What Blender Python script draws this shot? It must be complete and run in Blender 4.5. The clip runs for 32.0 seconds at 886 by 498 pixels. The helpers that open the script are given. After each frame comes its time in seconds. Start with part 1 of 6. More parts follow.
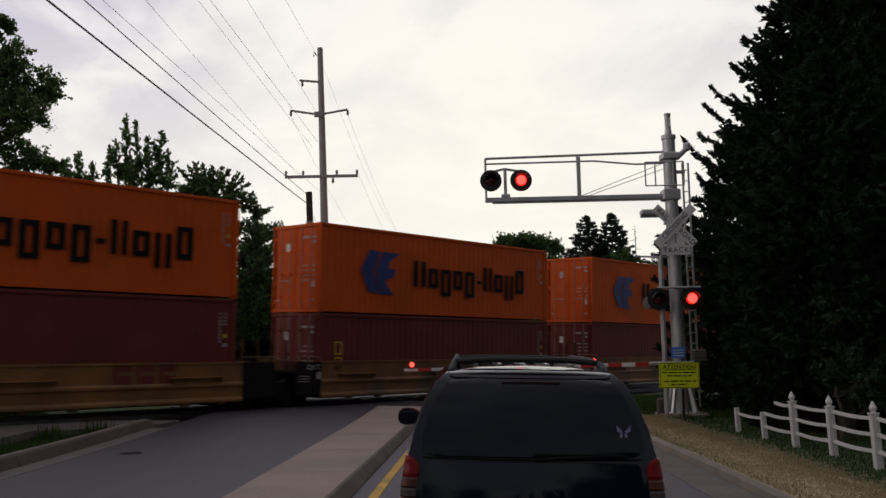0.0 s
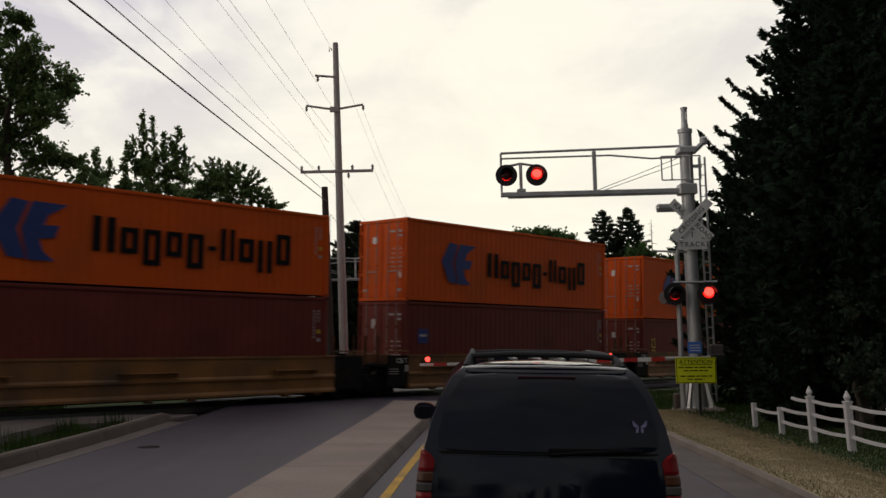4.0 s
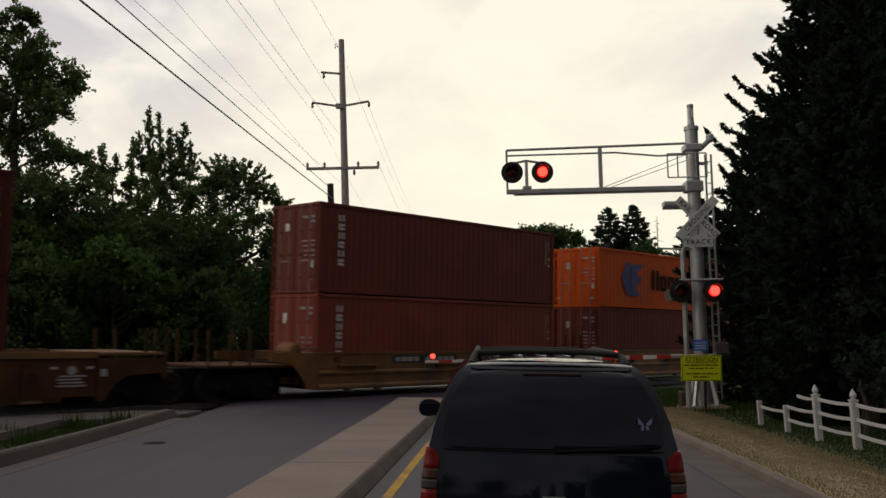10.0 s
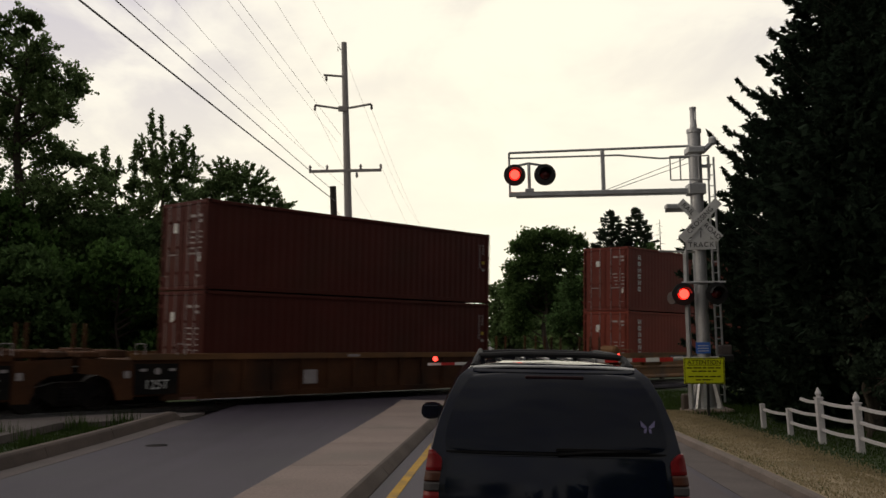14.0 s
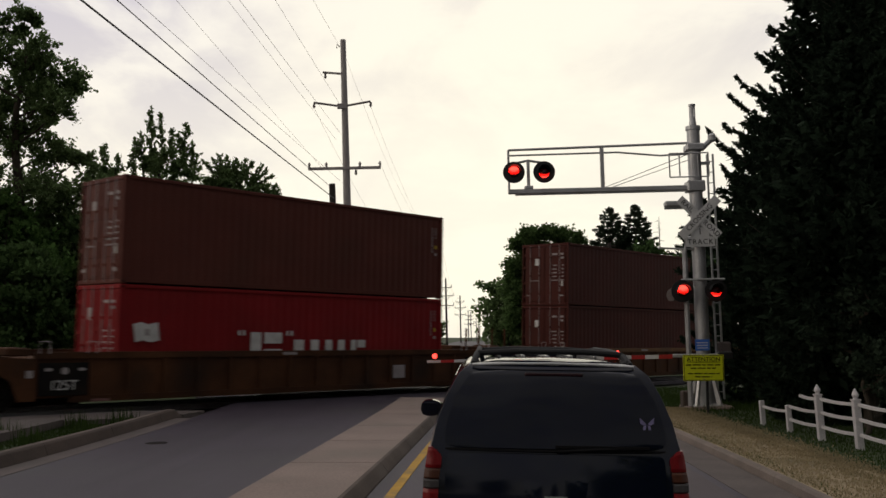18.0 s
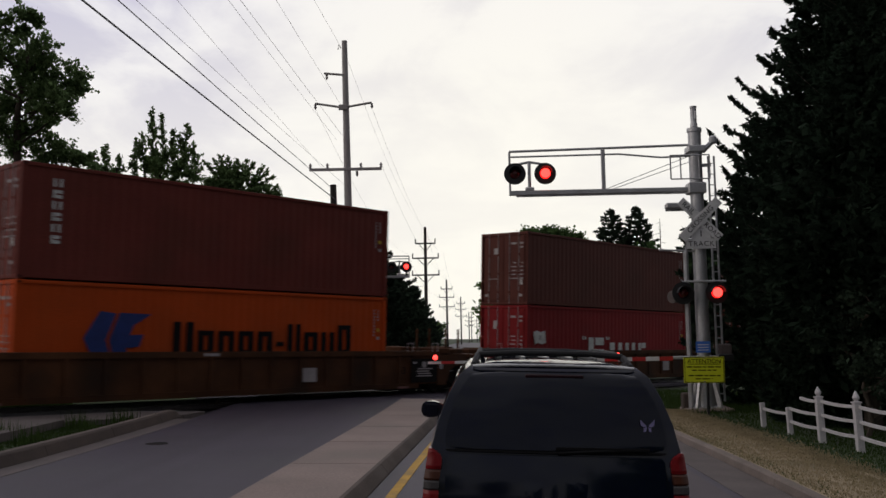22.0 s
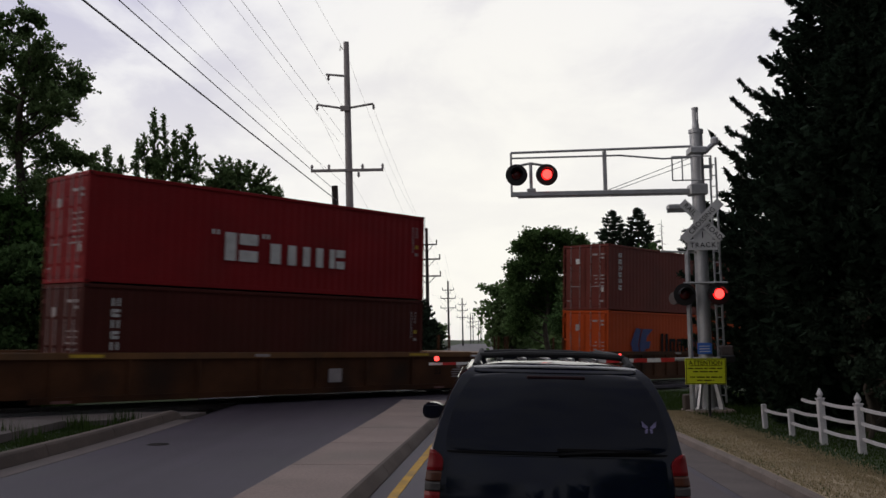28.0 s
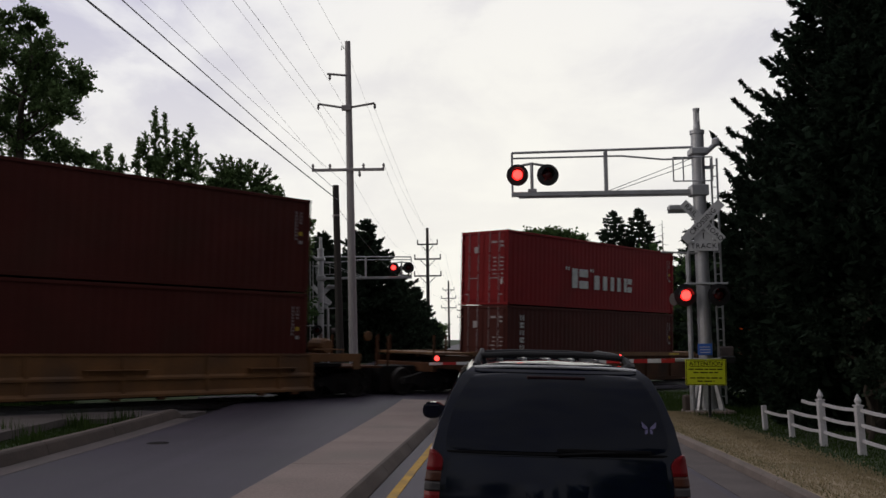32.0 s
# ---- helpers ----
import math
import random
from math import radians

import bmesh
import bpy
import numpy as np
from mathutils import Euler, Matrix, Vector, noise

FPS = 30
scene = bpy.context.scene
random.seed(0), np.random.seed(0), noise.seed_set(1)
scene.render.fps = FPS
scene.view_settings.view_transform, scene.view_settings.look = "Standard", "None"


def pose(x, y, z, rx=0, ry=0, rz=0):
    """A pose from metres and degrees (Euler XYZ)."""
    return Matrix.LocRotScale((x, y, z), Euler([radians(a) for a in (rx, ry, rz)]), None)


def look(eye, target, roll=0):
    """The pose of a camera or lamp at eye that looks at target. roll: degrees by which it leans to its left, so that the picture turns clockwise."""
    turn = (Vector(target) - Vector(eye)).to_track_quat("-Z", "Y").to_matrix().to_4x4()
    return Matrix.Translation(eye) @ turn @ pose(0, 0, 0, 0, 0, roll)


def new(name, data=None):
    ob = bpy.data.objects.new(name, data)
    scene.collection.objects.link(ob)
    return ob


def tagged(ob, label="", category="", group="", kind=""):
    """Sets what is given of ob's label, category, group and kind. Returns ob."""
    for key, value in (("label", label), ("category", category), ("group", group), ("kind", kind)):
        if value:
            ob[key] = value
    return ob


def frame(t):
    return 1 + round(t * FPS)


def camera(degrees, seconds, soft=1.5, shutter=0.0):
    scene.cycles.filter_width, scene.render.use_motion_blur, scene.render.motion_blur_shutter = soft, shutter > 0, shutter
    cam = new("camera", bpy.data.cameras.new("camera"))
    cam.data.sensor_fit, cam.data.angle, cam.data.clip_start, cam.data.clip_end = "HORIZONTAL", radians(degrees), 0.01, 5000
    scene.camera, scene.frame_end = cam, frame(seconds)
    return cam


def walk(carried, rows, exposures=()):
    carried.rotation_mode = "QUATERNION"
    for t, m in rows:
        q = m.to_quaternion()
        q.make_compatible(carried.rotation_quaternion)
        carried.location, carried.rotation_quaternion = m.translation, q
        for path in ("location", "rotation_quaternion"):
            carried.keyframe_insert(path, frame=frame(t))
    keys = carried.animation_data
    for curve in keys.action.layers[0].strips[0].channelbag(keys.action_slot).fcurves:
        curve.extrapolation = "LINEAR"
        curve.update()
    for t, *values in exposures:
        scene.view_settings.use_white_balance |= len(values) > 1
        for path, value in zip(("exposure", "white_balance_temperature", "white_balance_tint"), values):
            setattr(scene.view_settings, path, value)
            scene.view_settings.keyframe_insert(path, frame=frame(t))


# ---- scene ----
# The camera stands in a vehicle waiting in the lane and sways a little: pitch, roll and turn in degrees.
EYE = (0.0, 0.0, 1.9)
cam = camera(50.21, 32.0, soft=1.5, shutter=0.9)
SWAY = [(0,5.80,1.39,1.25),(0.5,5.74,0.94,1.14),(1,5.63,1.40,0.97),(1.5,5.65,1.60,0.83),(2,5.67,1.55,0.68),(2.5,5.63,1.36,0.54),(3,5.58,1.38,0.47),(3.5,5.53,1.36,0.37),
    (5.5,5.39,1.26,0.10),(6,5.25,1.17,0.00),(6.5,5.16,1.31,0.00),(7,5.07,1.34,0.04),(8,5.03,1.27,0.04),(8.5,5.15,1.31,0.05),(9,5.23,1.25,0.00)]
SWAY += [(10,5.33,1.19,-0.04),(10.5,5.44,1.22,-0.09),(11,5.56,1.30,-0.09),(11.5,5.65,1.25,-0.09),(12,5.65,1.28,-0.10),(13,5.54,1.24,-0.13),(14,5.49,1.16,-0.19),
    (14.5,5.49,1.19,-0.20),(16.5,5.29,1.19,-0.15),(17,5.27,1.30,-0.15),(17.5,5.28,1.26,-0.14),(18,5.33,1.23,-0.15),(19,5.38,1.22,-0.14),(20,5.39,1.21,-0.15),(21,5.45,1.26,-0.17)]
SWAY += [(22,5.41,1.08,-0.20),(23,5.37,1.05,-0.18),(23.5,5.41,1.14,-0.19),(24,5.51,1.31,-0.20),(24.5,5.55,1.39,-0.22),(25,5.58,0.94,-0.28),(25.5,5.62,0.93,-0.30),
    (27.5,5.51,1.07,-0.29),(28,5.48,1.01,-0.29),(29,5.46,1.07,-0.29),(30,5.48,1.04,-0.30),(31,5.48,0.88,-0.33),(32,5.47,0.78,-0.33)]
walk(cam, [(t, pose(*EYE, 90 + p, 0, -w) @ pose(0, 0, 0, 0, 0, -r)) for t, p, r, w in SWAY],
     exposures=[(0, 0.03, 6650, 9), (3, 0.05, 6900, 7), (6, 0.07, 7200, 5), (9, 0.07, 7250, 5), (12, -0.02, 7400, 5.5), (14, 0.12, 7350, 5.5), (17, 0.08, 7300, 6), (20, 0.12, 6750, 9.5), (22, 0.02, 6500, 10), (25, 0.06, 6300, 10.5), (28, 0.0, 6350, 10.5), (29, 0.03, 6350, 10.5), (31, 0.14, 6350, 10.5), (32, -0.03, 6400, 10)])

# ---------------------------------------------------------------- light: a bright cloudy evening sky
world = bpy.data.worlds.new("sky")
scene.world = world
world.use_nodes = True
wn, wl = world.node_tree.nodes, world.node_tree.links
wn.clear()


def wnode(kind, **kw):
    n = wn.new(kind)
    for k, v in kw.items():
        n.inputs[k].default_value = v
    return n


w_out, w_bg = wn.new("ShaderNodeOutputWorld"), wn.new("ShaderNodeBackground")
w_sky = wn.new("ShaderNodeTexSky")
w_sky.sky_type, w_sky.sun_disc = "NISHITA", False
w_sky.sun_elevation, w_sky.sun_rotation = radians(26), radians(-104)
w_sky.air_density, w_sky.dust_density = 1.0, 2.0
w_tc = wn.new("ShaderNodeTexCoord")
w_sep = wn.new("ShaderNodeSeparateXYZ")
w_map = wn.new("ShaderNodeMapping")
w_map.inputs["Scale"].default_value = (1.0, 1.0, 2.0)
w_noise = wnode("ShaderNodeTexNoise", Scale=5.2, Detail=9.0, Roughness=0.56, Distortion=0.35)
w_ramp = wn.new("ShaderNodeValToRGB")
w_ramp.color_ramp.elements[0].position, w_ramp.color_ramp.elements[1].position = 0.36, 0.60
w_ramp.color_ramp.interpolation = "EASE"
# thinner and brighter cloud towards the hidden sun, thicker and greyer overhead and behind
w_dot = wn.new("ShaderNodeVectorMath")
w_dot.operation = "DOT_PRODUCT"
w_dot.inputs[1].default_value = Vector((0.06, 1.0, 0.10)).normalized()
w_glow = wn.new("ShaderNodeMapRange")
w_glow.inputs["From Min"].default_value, w_glow.inputs["From Max"].default_value = 0.905, 1.0
w_glow.inputs["To Min"].default_value, w_glow.inputs["To Max"].default_value = 0.0, 0.8
w_cloud = wn.new("ShaderNodeMixRGB")
w_cloud.inputs[1].default_value, w_cloud.inputs[2].default_value = (0.80, 0.77, 0.93, 1), (1.21, 1.18, 1.20, 1)
w_low = wn.new("ShaderNodeMapRange")
w_low.inputs["From Min"].default_value, w_low.inputs["From Max"].default_value = 0.34, 0.12
w_low.inputs["To Min"].default_value, w_low.inputs["To Max"].default_value = 0.0, 0.72
w_front = wn.new("ShaderNodeMapRange")
w_front.inputs["From Min"].default_value, w_front.inputs["From Max"].default_value = 0.55, 0.9
w_band = wn.new("ShaderNodeMath")
w_band.operation = "MULTIPLY"
w_most = wn.new("ShaderNodeMath")
w_most.operation = "MAXIMUM"
w_bright = wn.new("ShaderNodeMixRGB")
w_bright.inputs[2].default_value = (1.42, 1.36, 1.19, 1)
w_mul = wn.new("ShaderNodeMixRGB")
w_mul.blend_type, w_mul.inputs[0].default_value = "MULTIPLY", 1.0
w_mul.inputs[2].default_value = (0.10, 0.10, 0.10, 1)
w_mix = wn.new("ShaderNodeMixRGB")
w_mix.inputs[0].default_value = 0.88
wl.new(w_tc.outputs["Generated"], w_map.inputs["Vector"])
wl.new(w_map.outputs["Vector"], w_noise.inputs["Vector"])
wl.new(w_noise.outputs["Fac"], w_ramp.inputs["Fac"])
wl.new(w_tc.outputs["Generated"], w_dot.inputs[0])
wl.new(w_dot.outputs["Value"], w_glow.inputs["Value"])
wl.new(w_ramp.outputs["Color"], w_cloud.inputs[0])
w_fall = wn.new("ShaderNodeMapRange")
w_fall.inputs["From Min"].default_value, w_fall.inputs["From Max"].default_value = -0.62, 0.80
w_fall.inputs["To Min"].default_value, w_fall.inputs["To Max"].default_value = 0.20, 1.0
w_shade = wn.new("ShaderNodeVectorMath")
w_shade.operation = "SCALE"
w_side = wn.new("ShaderNodeVectorMath")
w_side.operation = "DOT_PRODUCT"
w_side.inputs[1].default_value = Vector((-0.42, 0.86, 0.22)).normalized()
wl.new(w_tc.outputs["Generated"], w_side.inputs[0])
wl.new(w_side.outputs["Value"], w_fall.inputs["Value"])
wl.new(w_cloud.outputs["Color"], w_shade.inputs[0])
wl.new(w_fall.outputs["Result"], w_shade.inputs["Scale"])
wl.new(w_shade.outputs["Vector"], w_bright.inputs[1])
wl.new(w_tc.outputs["Generated"], w_sep.inputs[0])
wl.new(w_sep.outputs["Z"], w_low.inputs["Value"])
wl.new(w_dot.outputs["Value"], w_front.inputs["Value"])
wl.new(w_low.outputs["Result"], w_band.inputs[0])
wl.new(w_front.outputs["Result"], w_band.inputs[1])
wl.new(w_glow.outputs["Result"], w_most.inputs[0])
wl.new(w_band.outputs["Value"], w_most.inputs[1])
wl.new(w_most.outputs["Value"], w_bright.inputs[0])
wl.new(w_sky.outputs["Color"], w_mul.inputs[1])
wl.new(w_mul.outputs["Color"], w_mix.inputs[1])
wl.new(w_bright.outputs["Color"], w_mix.inputs[2])
wl.new(w_mix.outputs["Color"], w_bg.inputs["Color"])
w_bg.inputs["Strength"].default_value = 0.80
wl.new(w_bg.outputs["Background"], w_out.inputs["Surface"])

sun_data = bpy.data.lights.new("sun", "SUN")
sun_data.energy, sun_data.angle, sun_data.color = 0.30, radians(24), (1.0, 0.90, 0.80)
sun = new("sun", sun_data)
sun.matrix_world = look((-80, -20, 40), (0, 0, 0))


# ---------------------------------------------------------------- materials
def mat(name, color, rough=0.6, metal=0.0, dark=0.75, scale=3.0, grain=40.0, bump=0.15, dirt=None, dirt_amount=0.35, object_vary=0.0, stretch=(1, 1, 1), coat=0.0, spec=0.5):
    m = bpy.data.materials.new(name)
    m.use_nodes = True
    n, l = m.node_tree.nodes, m.node_tree.links
    b = n["Principled BSDF"]
    b.inputs["Roughness"].default_value, b.inputs["Metallic"].default_value = rough, metal
    b.inputs["Coat Weight"].default_value = coat
    b.inputs["Specular IOR Level"].default_value = spec
    tc, mp = n.new("ShaderNodeTexCoord"), n.new("ShaderNodeMapping")
    mp.inputs["Scale"].default_value = stretch
    big, small = n.new("ShaderNodeTexNoise"), n.new("ShaderNodeTexNoise")
    big.inputs["Scale"].default_value, big.inputs["Detail"].default_value = scale, 5.0
    small.inputs["Scale"].default_value, small.inputs["Detail"].default_value = grain, 3.0
    l.new(tc.outputs["Object"], mp.inputs["Vector"])
    l.new(mp.outputs["Vector"], big.inputs["Vector"])
    l.new(mp.outputs["Vector"], small.inputs["Vector"])
    ramp = n.new("ShaderNodeValToRGB")
    ramp.color_ramp.elements[0].position, ramp.color_ramp.elements[1].position = 0.3, 0.68
    ramp.color_ramp.elements[0].color = (*[c * dark for c in color], 1)
    ramp.color_ramp.elements[1].color = (*color, 1)
    l.new(big.outputs["Fac"], ramp.inputs["Fac"])
    mix = n.new("ShaderNodeMixRGB")
    mix.blend_type, mix.inputs[0].default_value = "OVERLAY", 0.35
    l.new(ramp.outputs["Color"], mix.inputs[1])
    l.new(small.outputs["Fac"], mix.inputs[2])
    last = mix.outputs["Color"]
    if dirt:
        d, dr, dm = n.new("ShaderNodeTexNoise"), n.new("ShaderNodeValToRGB"), n.new("ShaderNodeMixRGB")
        d.inputs["Scale"].default_value, d.inputs["Detail"].default_value = scale * 0.6, 8.0
        dr.color_ramp.elements[0].position, dr.color_ramp.elements[1].position = 0.48, 0.72
        dr.color_ramp.elements[1].color = (dirt_amount, dirt_amount, dirt_amount, 1)
        dm.inputs[2].default_value = (*dirt, 1)
        l.new(tc.outputs["Object"], d.inputs["Vector"])
        l.new(d.outputs["Fac"], dr.inputs["Fac"])
        l.new(dr.outputs["Color"], dm.inputs[0])
        l.new(last, dm.inputs[1])
        last = dm.outputs["Color"]
    if object_vary:
        oi, hs, mr = n.new("ShaderNodeObjectInfo"), n.new("ShaderNodeHueSaturation"), n.new("ShaderNodeMapRange")
        mr.inputs["To Min"].default_value, mr.inputs["To Max"].default_value = 1 - object_vary, 1 + object_vary
        l.new(oi.outputs["Random"], mr.inputs["Value"])
        l.new(mr.outputs["Result"], hs.inputs["Value"])
        l.new(last, hs.inputs["Color"])
        last = hs.outputs["Color"]
    l.new(last, b.inputs["Base Color"])
    if bump:
        bp = n.new("ShaderNodeBump")
        bp.inputs["Strength"].default_value, bp.inputs["Distance"].default_value = bump, 0.02
        l.new(small.outputs["Fac"], bp.inputs["Height"])
        l.new(bp.outputs["Normal"], b.inputs["Normal"])
    return m


def leaf_mat(name, color, vary=0.45):
    m = mat(name, color, rough=0.9, bump=0)
    n, l = m.node_tree.nodes, m.node_tree.links
    b = n["Principled BSDF"]
    b.inputs["Specular IOR Level"].default_value = 0.08
    geo, hs, mr = n.new("ShaderNodeNewGeometry"), n.new("ShaderNodeHueSaturation"), n.new("ShaderNodeMapRange")
    mr.inputs["To Min"].default_value, mr.inputs["To Max"].default_value = 1 - vary, 1 + vary
    l.new(geo.outputs["Random Per Island"], mr.inputs["Value"])
    l.new(mr.outputs["Result"], hs.inputs["Value"])
    l.new(b.inputs["Base Color"].links[0].from_socket, hs.inputs["Color"])
    l.new(hs.outputs["Color"], b.inputs["Base Color"])
    tr, mx = n.new("ShaderNodeBsdfTranslucent"), n.new("ShaderNodeMixShader")
    mx.inputs[0].default_value = 0.46
    l.new(hs.outputs["Color"], tr.inputs["Color"])
    l.new(b.outputs["BSDF"], mx.inputs[1])
    l.new(tr.outputs["BSDF"], mx.inputs[2])
    l.new(mx.outputs["Shader"], n["Material Output"].inputs["Surface"])
    return m


def glow_mat(name, color, strength):
    m = bpy.data.materials.new(name)
    m.use_nodes = True
    b = m.node_tree.nodes["Principled BSDF"]
    b.inputs["Base Color"].default_value = (*[min(1, c * 0.6) for c in color], 1)
    b.inputs["Emission Color"].default_value, b.inputs["Emission Strength"].default_value = (*color, 1), strength
    b.inputs["Roughness"].default_value = 0.2
    return m


RUST = (0.10, 0.045, 0.025)
M_ORANGE = mat("orange_paint", (0.66, 0.096, 0.010), 0.6, dark=0.85, scale=0.7, grain=30, bump=0.05, dirt=(0.22, 0.07, 0.02), dirt_amount=0.35, spec=0.15)
M_ORANGE_DEEP = mat("deep_orange_paint", (0.52, 0.072, 0.009), 0.6, dark=0.85, scale=0.7, grain=30, bump=0.05, dirt=(0.20, 0.06, 0.02), dirt_amount=0.35, spec=0.15)
M_MAROON = mat("maroon_paint", (0.170, 0.036, 0.028), 0.6, dark=0.75, scale=0.7, grain=30, bump=0.05, dirt=(0.07, 0.03, 0.02), dirt_amount=0.35, spec=0.15)
M_BROWN = mat("brown_paint", (0.180, 0.040, 0.030), 0.6, dark=0.78, scale=0.7, grain=30, bump=0.05, dirt=(0.08, 0.035, 0.022), dirt_amount=0.4, spec=0.15)
M_BROWN_LIGHT = mat("red_brown_paint", (0.26, 0.058, 0.040), 0.6, dark=0.8, scale=0.7, grain=30, bump=0.05, dirt=(0.10, 0.04, 0.025), dirt_amount=0.35, spec=0.15)
M_BROWN_DARK = mat("dark_brown_paint", (0.088, 0.020, 0.015), 0.6, dark=0.78, scale=0.7, grain=30, bump=0.05, dirt=(0.06, 0.028, 0.018), dirt_amount=0.4, spec=0.15)
M_UMBER = mat("umber_paint", (0.128, 0.038, 0.028), 0.6, dark=0.8, scale=0.7, grain=30, bump=0.05, dirt=(0.08, 0.035, 0.024), dirt_amount=0.4, spec=0.15)
M_RED = mat("red_paint", (0.26, 0.014, 0.017), 0.6, dark=0.82, scale=0.7, grain=30, bump=0.05, dirt=(0.14, 0.025, 0.02), dirt_amount=0.3, spec=0.15)
M_WHITE = mat("white_marking", (0.72, 0.72, 0.70), 0.6, bump=0)
M_PALE = mat("worn_pale_marking", (0.42, 0.38, 0.38), 0.7, bump=0)
M_YELLOWMARK = mat("yellow_marking", (0.62, 0.42, 0.03), 0.6, bump=0)
M_BLUE = mat("blue_marking", (0.012, 0.035, 0.19), 0.55, bump=0)
M_BLACKMARK = mat("black_marking", (0.008, 0.007, 0.008), 0.7, bump=0, spec=0.12)
M_ROD = mat("galvanised_rod", (0.33, 0.28, 0.28), 0.6, 0.0, bump=0.05)
M_CARYELLOW = mat("weathered_ochre_paint", (0.235, 0.098, 0.021), 0.65, dark=0.6, scale=1.1, grain=25, bump=0.12, dirt=(0.06, 0.035, 0.02), dirt_amount=0.75)
M_CARTAN = mat("dusty_tan_paint", (0.20, 0.088, 0.024), 0.7, dark=0.65, scale=1.2, grain=25, bump=0.12, dirt=(0.08, 0.045, 0.025), dirt_amount=0.7)
M_CARBROWN = mat("grimy_brown_paint", (0.100, 0.040, 0.017), 0.8, dark=0.55, scale=1.1, grain=25, bump=0.12, dirt=(0.030, 0.018, 0.012), dirt_amount=0.85, spec=0.2)
M_BLACK = mat("grimy_black_steel", (0.013, 0.0115, 0.011), 0.8, dark=0.6, scale=4, bump=0.15, dirt=(0.030, 0.020, 0.014), dirt_amount=0.5, spec=0.12)
M_WHEEL = mat("worn_wheel_steel", (0.045, 0.038, 0.034), 0.55, 0.5, bump=0.1)
M_RAIL = mat("rail_steel", (0.35, 0.34, 0.34), 0.35, 0.9, dark=0.7, bump=0.05)
M_TIE = mat("creosoted_timber", (0.05, 0.04, 0.032), 0.85, dark=0.6, object_vary=0.25, bump=0.3)
M_BALLAST = mat("ballast_stone", (0.13, 0.12, 0.112), 0.9, dark=0.45, scale=6, grain=22, bump=0.9)
M_ASPHALT = mat("worn_asphalt", (0.047, 0.035, 0.057), 0.62, dark=0.72, scale=0.45, grain=55, bump=0.25, dirt=(0.045, 0.042, 0.048), dirt_amount=0.7)
# tyre-polished bands along the lanes
_n, _l = M_ASPHALT.node_tree.nodes, M_ASPHALT.node_tree.links
_tc, _mp, _no, _rp, _mx = [_n.new("ShaderNode" + k) for k in ("TexCoord", "Mapping", "TexNoise", "ValToRGB", "MixRGB")]
_mp.inputs["Scale"].default_value = (1.5, 0.035, 1.0)
_no.inputs["Scale"].default_value, _no.inputs["Detail"].default_value = 1.0, 4.0
_rp.color_ramp.elements[0].position, _rp.color_ramp.elements[1].position = 0.35, 0.68
_rp.color_ramp.elements[0].color, _rp.color_ramp.elements[1].color = (0.66, 0.66, 0.68, 1), (1.0, 1.0, 1.0, 1)
_mx.blend_type, _mx.inputs[0].default_value = "MULTIPLY", 1.0
_l.new(_tc.outputs["Object"], _mp.inputs["Vector"])
_l.new(_mp.outputs["Vector"], _no.inputs["Vector"])
_l.new(_no.outputs["Fac"], _rp.inputs["Fac"])
_l.new(_n["Principled BSDF"].inputs["Base Color"].links[0].from_socket, _mx.inputs[1])
_l.new(_rp.outputs["Color"], _mx.inputs[2])
_l.new(_mx.outputs["Color"], _n["Principled BSDF"].inputs["Base Color"])
M_CONCRETE = mat("weathered_concrete", (0.245, 0.185, 0.162), 0.85, dark=0.8, scale=0.8, grain=30, bump=0.2, dirt=(0.16, 0.14, 0.12), dirt_amount=0.6, object_vary=0.06)
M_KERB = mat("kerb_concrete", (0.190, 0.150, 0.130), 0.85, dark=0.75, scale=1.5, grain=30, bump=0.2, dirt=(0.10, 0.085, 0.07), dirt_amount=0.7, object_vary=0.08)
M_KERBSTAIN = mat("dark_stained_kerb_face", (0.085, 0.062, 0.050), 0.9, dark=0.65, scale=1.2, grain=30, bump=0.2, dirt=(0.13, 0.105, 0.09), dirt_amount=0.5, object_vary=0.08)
M_KERBFACE = mat("dark_brown_kerb", (0.078, 0.056, 0.045), 0.9, dark=0.7, scale=1.5, grain=30, bump=0.2, object_vary=0.08)
M_GUTTER = mat("gutter_concrete", (0.112, 0.088, 0.084), 0.85, dark=0.75, scale=1.5, grain=30, bump=0.2, dirt=(0.09, 0.078, 0.072), dirt_amount=0.7)
M_KERBDARK = mat("stained_gutter_concrete", (0.115, 0.094, 0.088), 0.9, dark=0.7, scale=1.5, grain=30, bump=0.2, object_vary=0.08)
M_YELLOWLINE = mat("yellow_road_paint", (0.52, 0.29, 0.02), 0.75, dark=0.7, scale=4, grain=60, bump=0.1, dirt=(0.15, 0.12, 0.08), dirt_amount=0.7)
M_GROUND = mat("grass_ground", (0.034, 0.056, 0.016), 0.95, dark=0.55, scale=0.5, grain=18, bump=0.6, dirt=(0.055, 0.058, 0.025), dirt_amount=0.3)
M_DRY = mat("dry_turf", (0.33, 0.258, 0.160), 0.95, dark=0.72, scale=1.3, grain=30, bump=0.4, dirt=(0.085, 0.085, 0.034), dirt_amount=0.75)
M_GRASS = leaf_mat("grass_blades", (0.046, 0.078, 0.020), 0.25)
M_DRYGRASS = leaf_mat("dry_grass_blades", (0.35, 0.285, 0.175), 0.10)
M_LEAF = leaf_mat("broad_leaves", (0.135, 0.205, 0.082))
M_BUSH = leaf_mat("bush_leaves", (0.070, 0.125, 0.044))
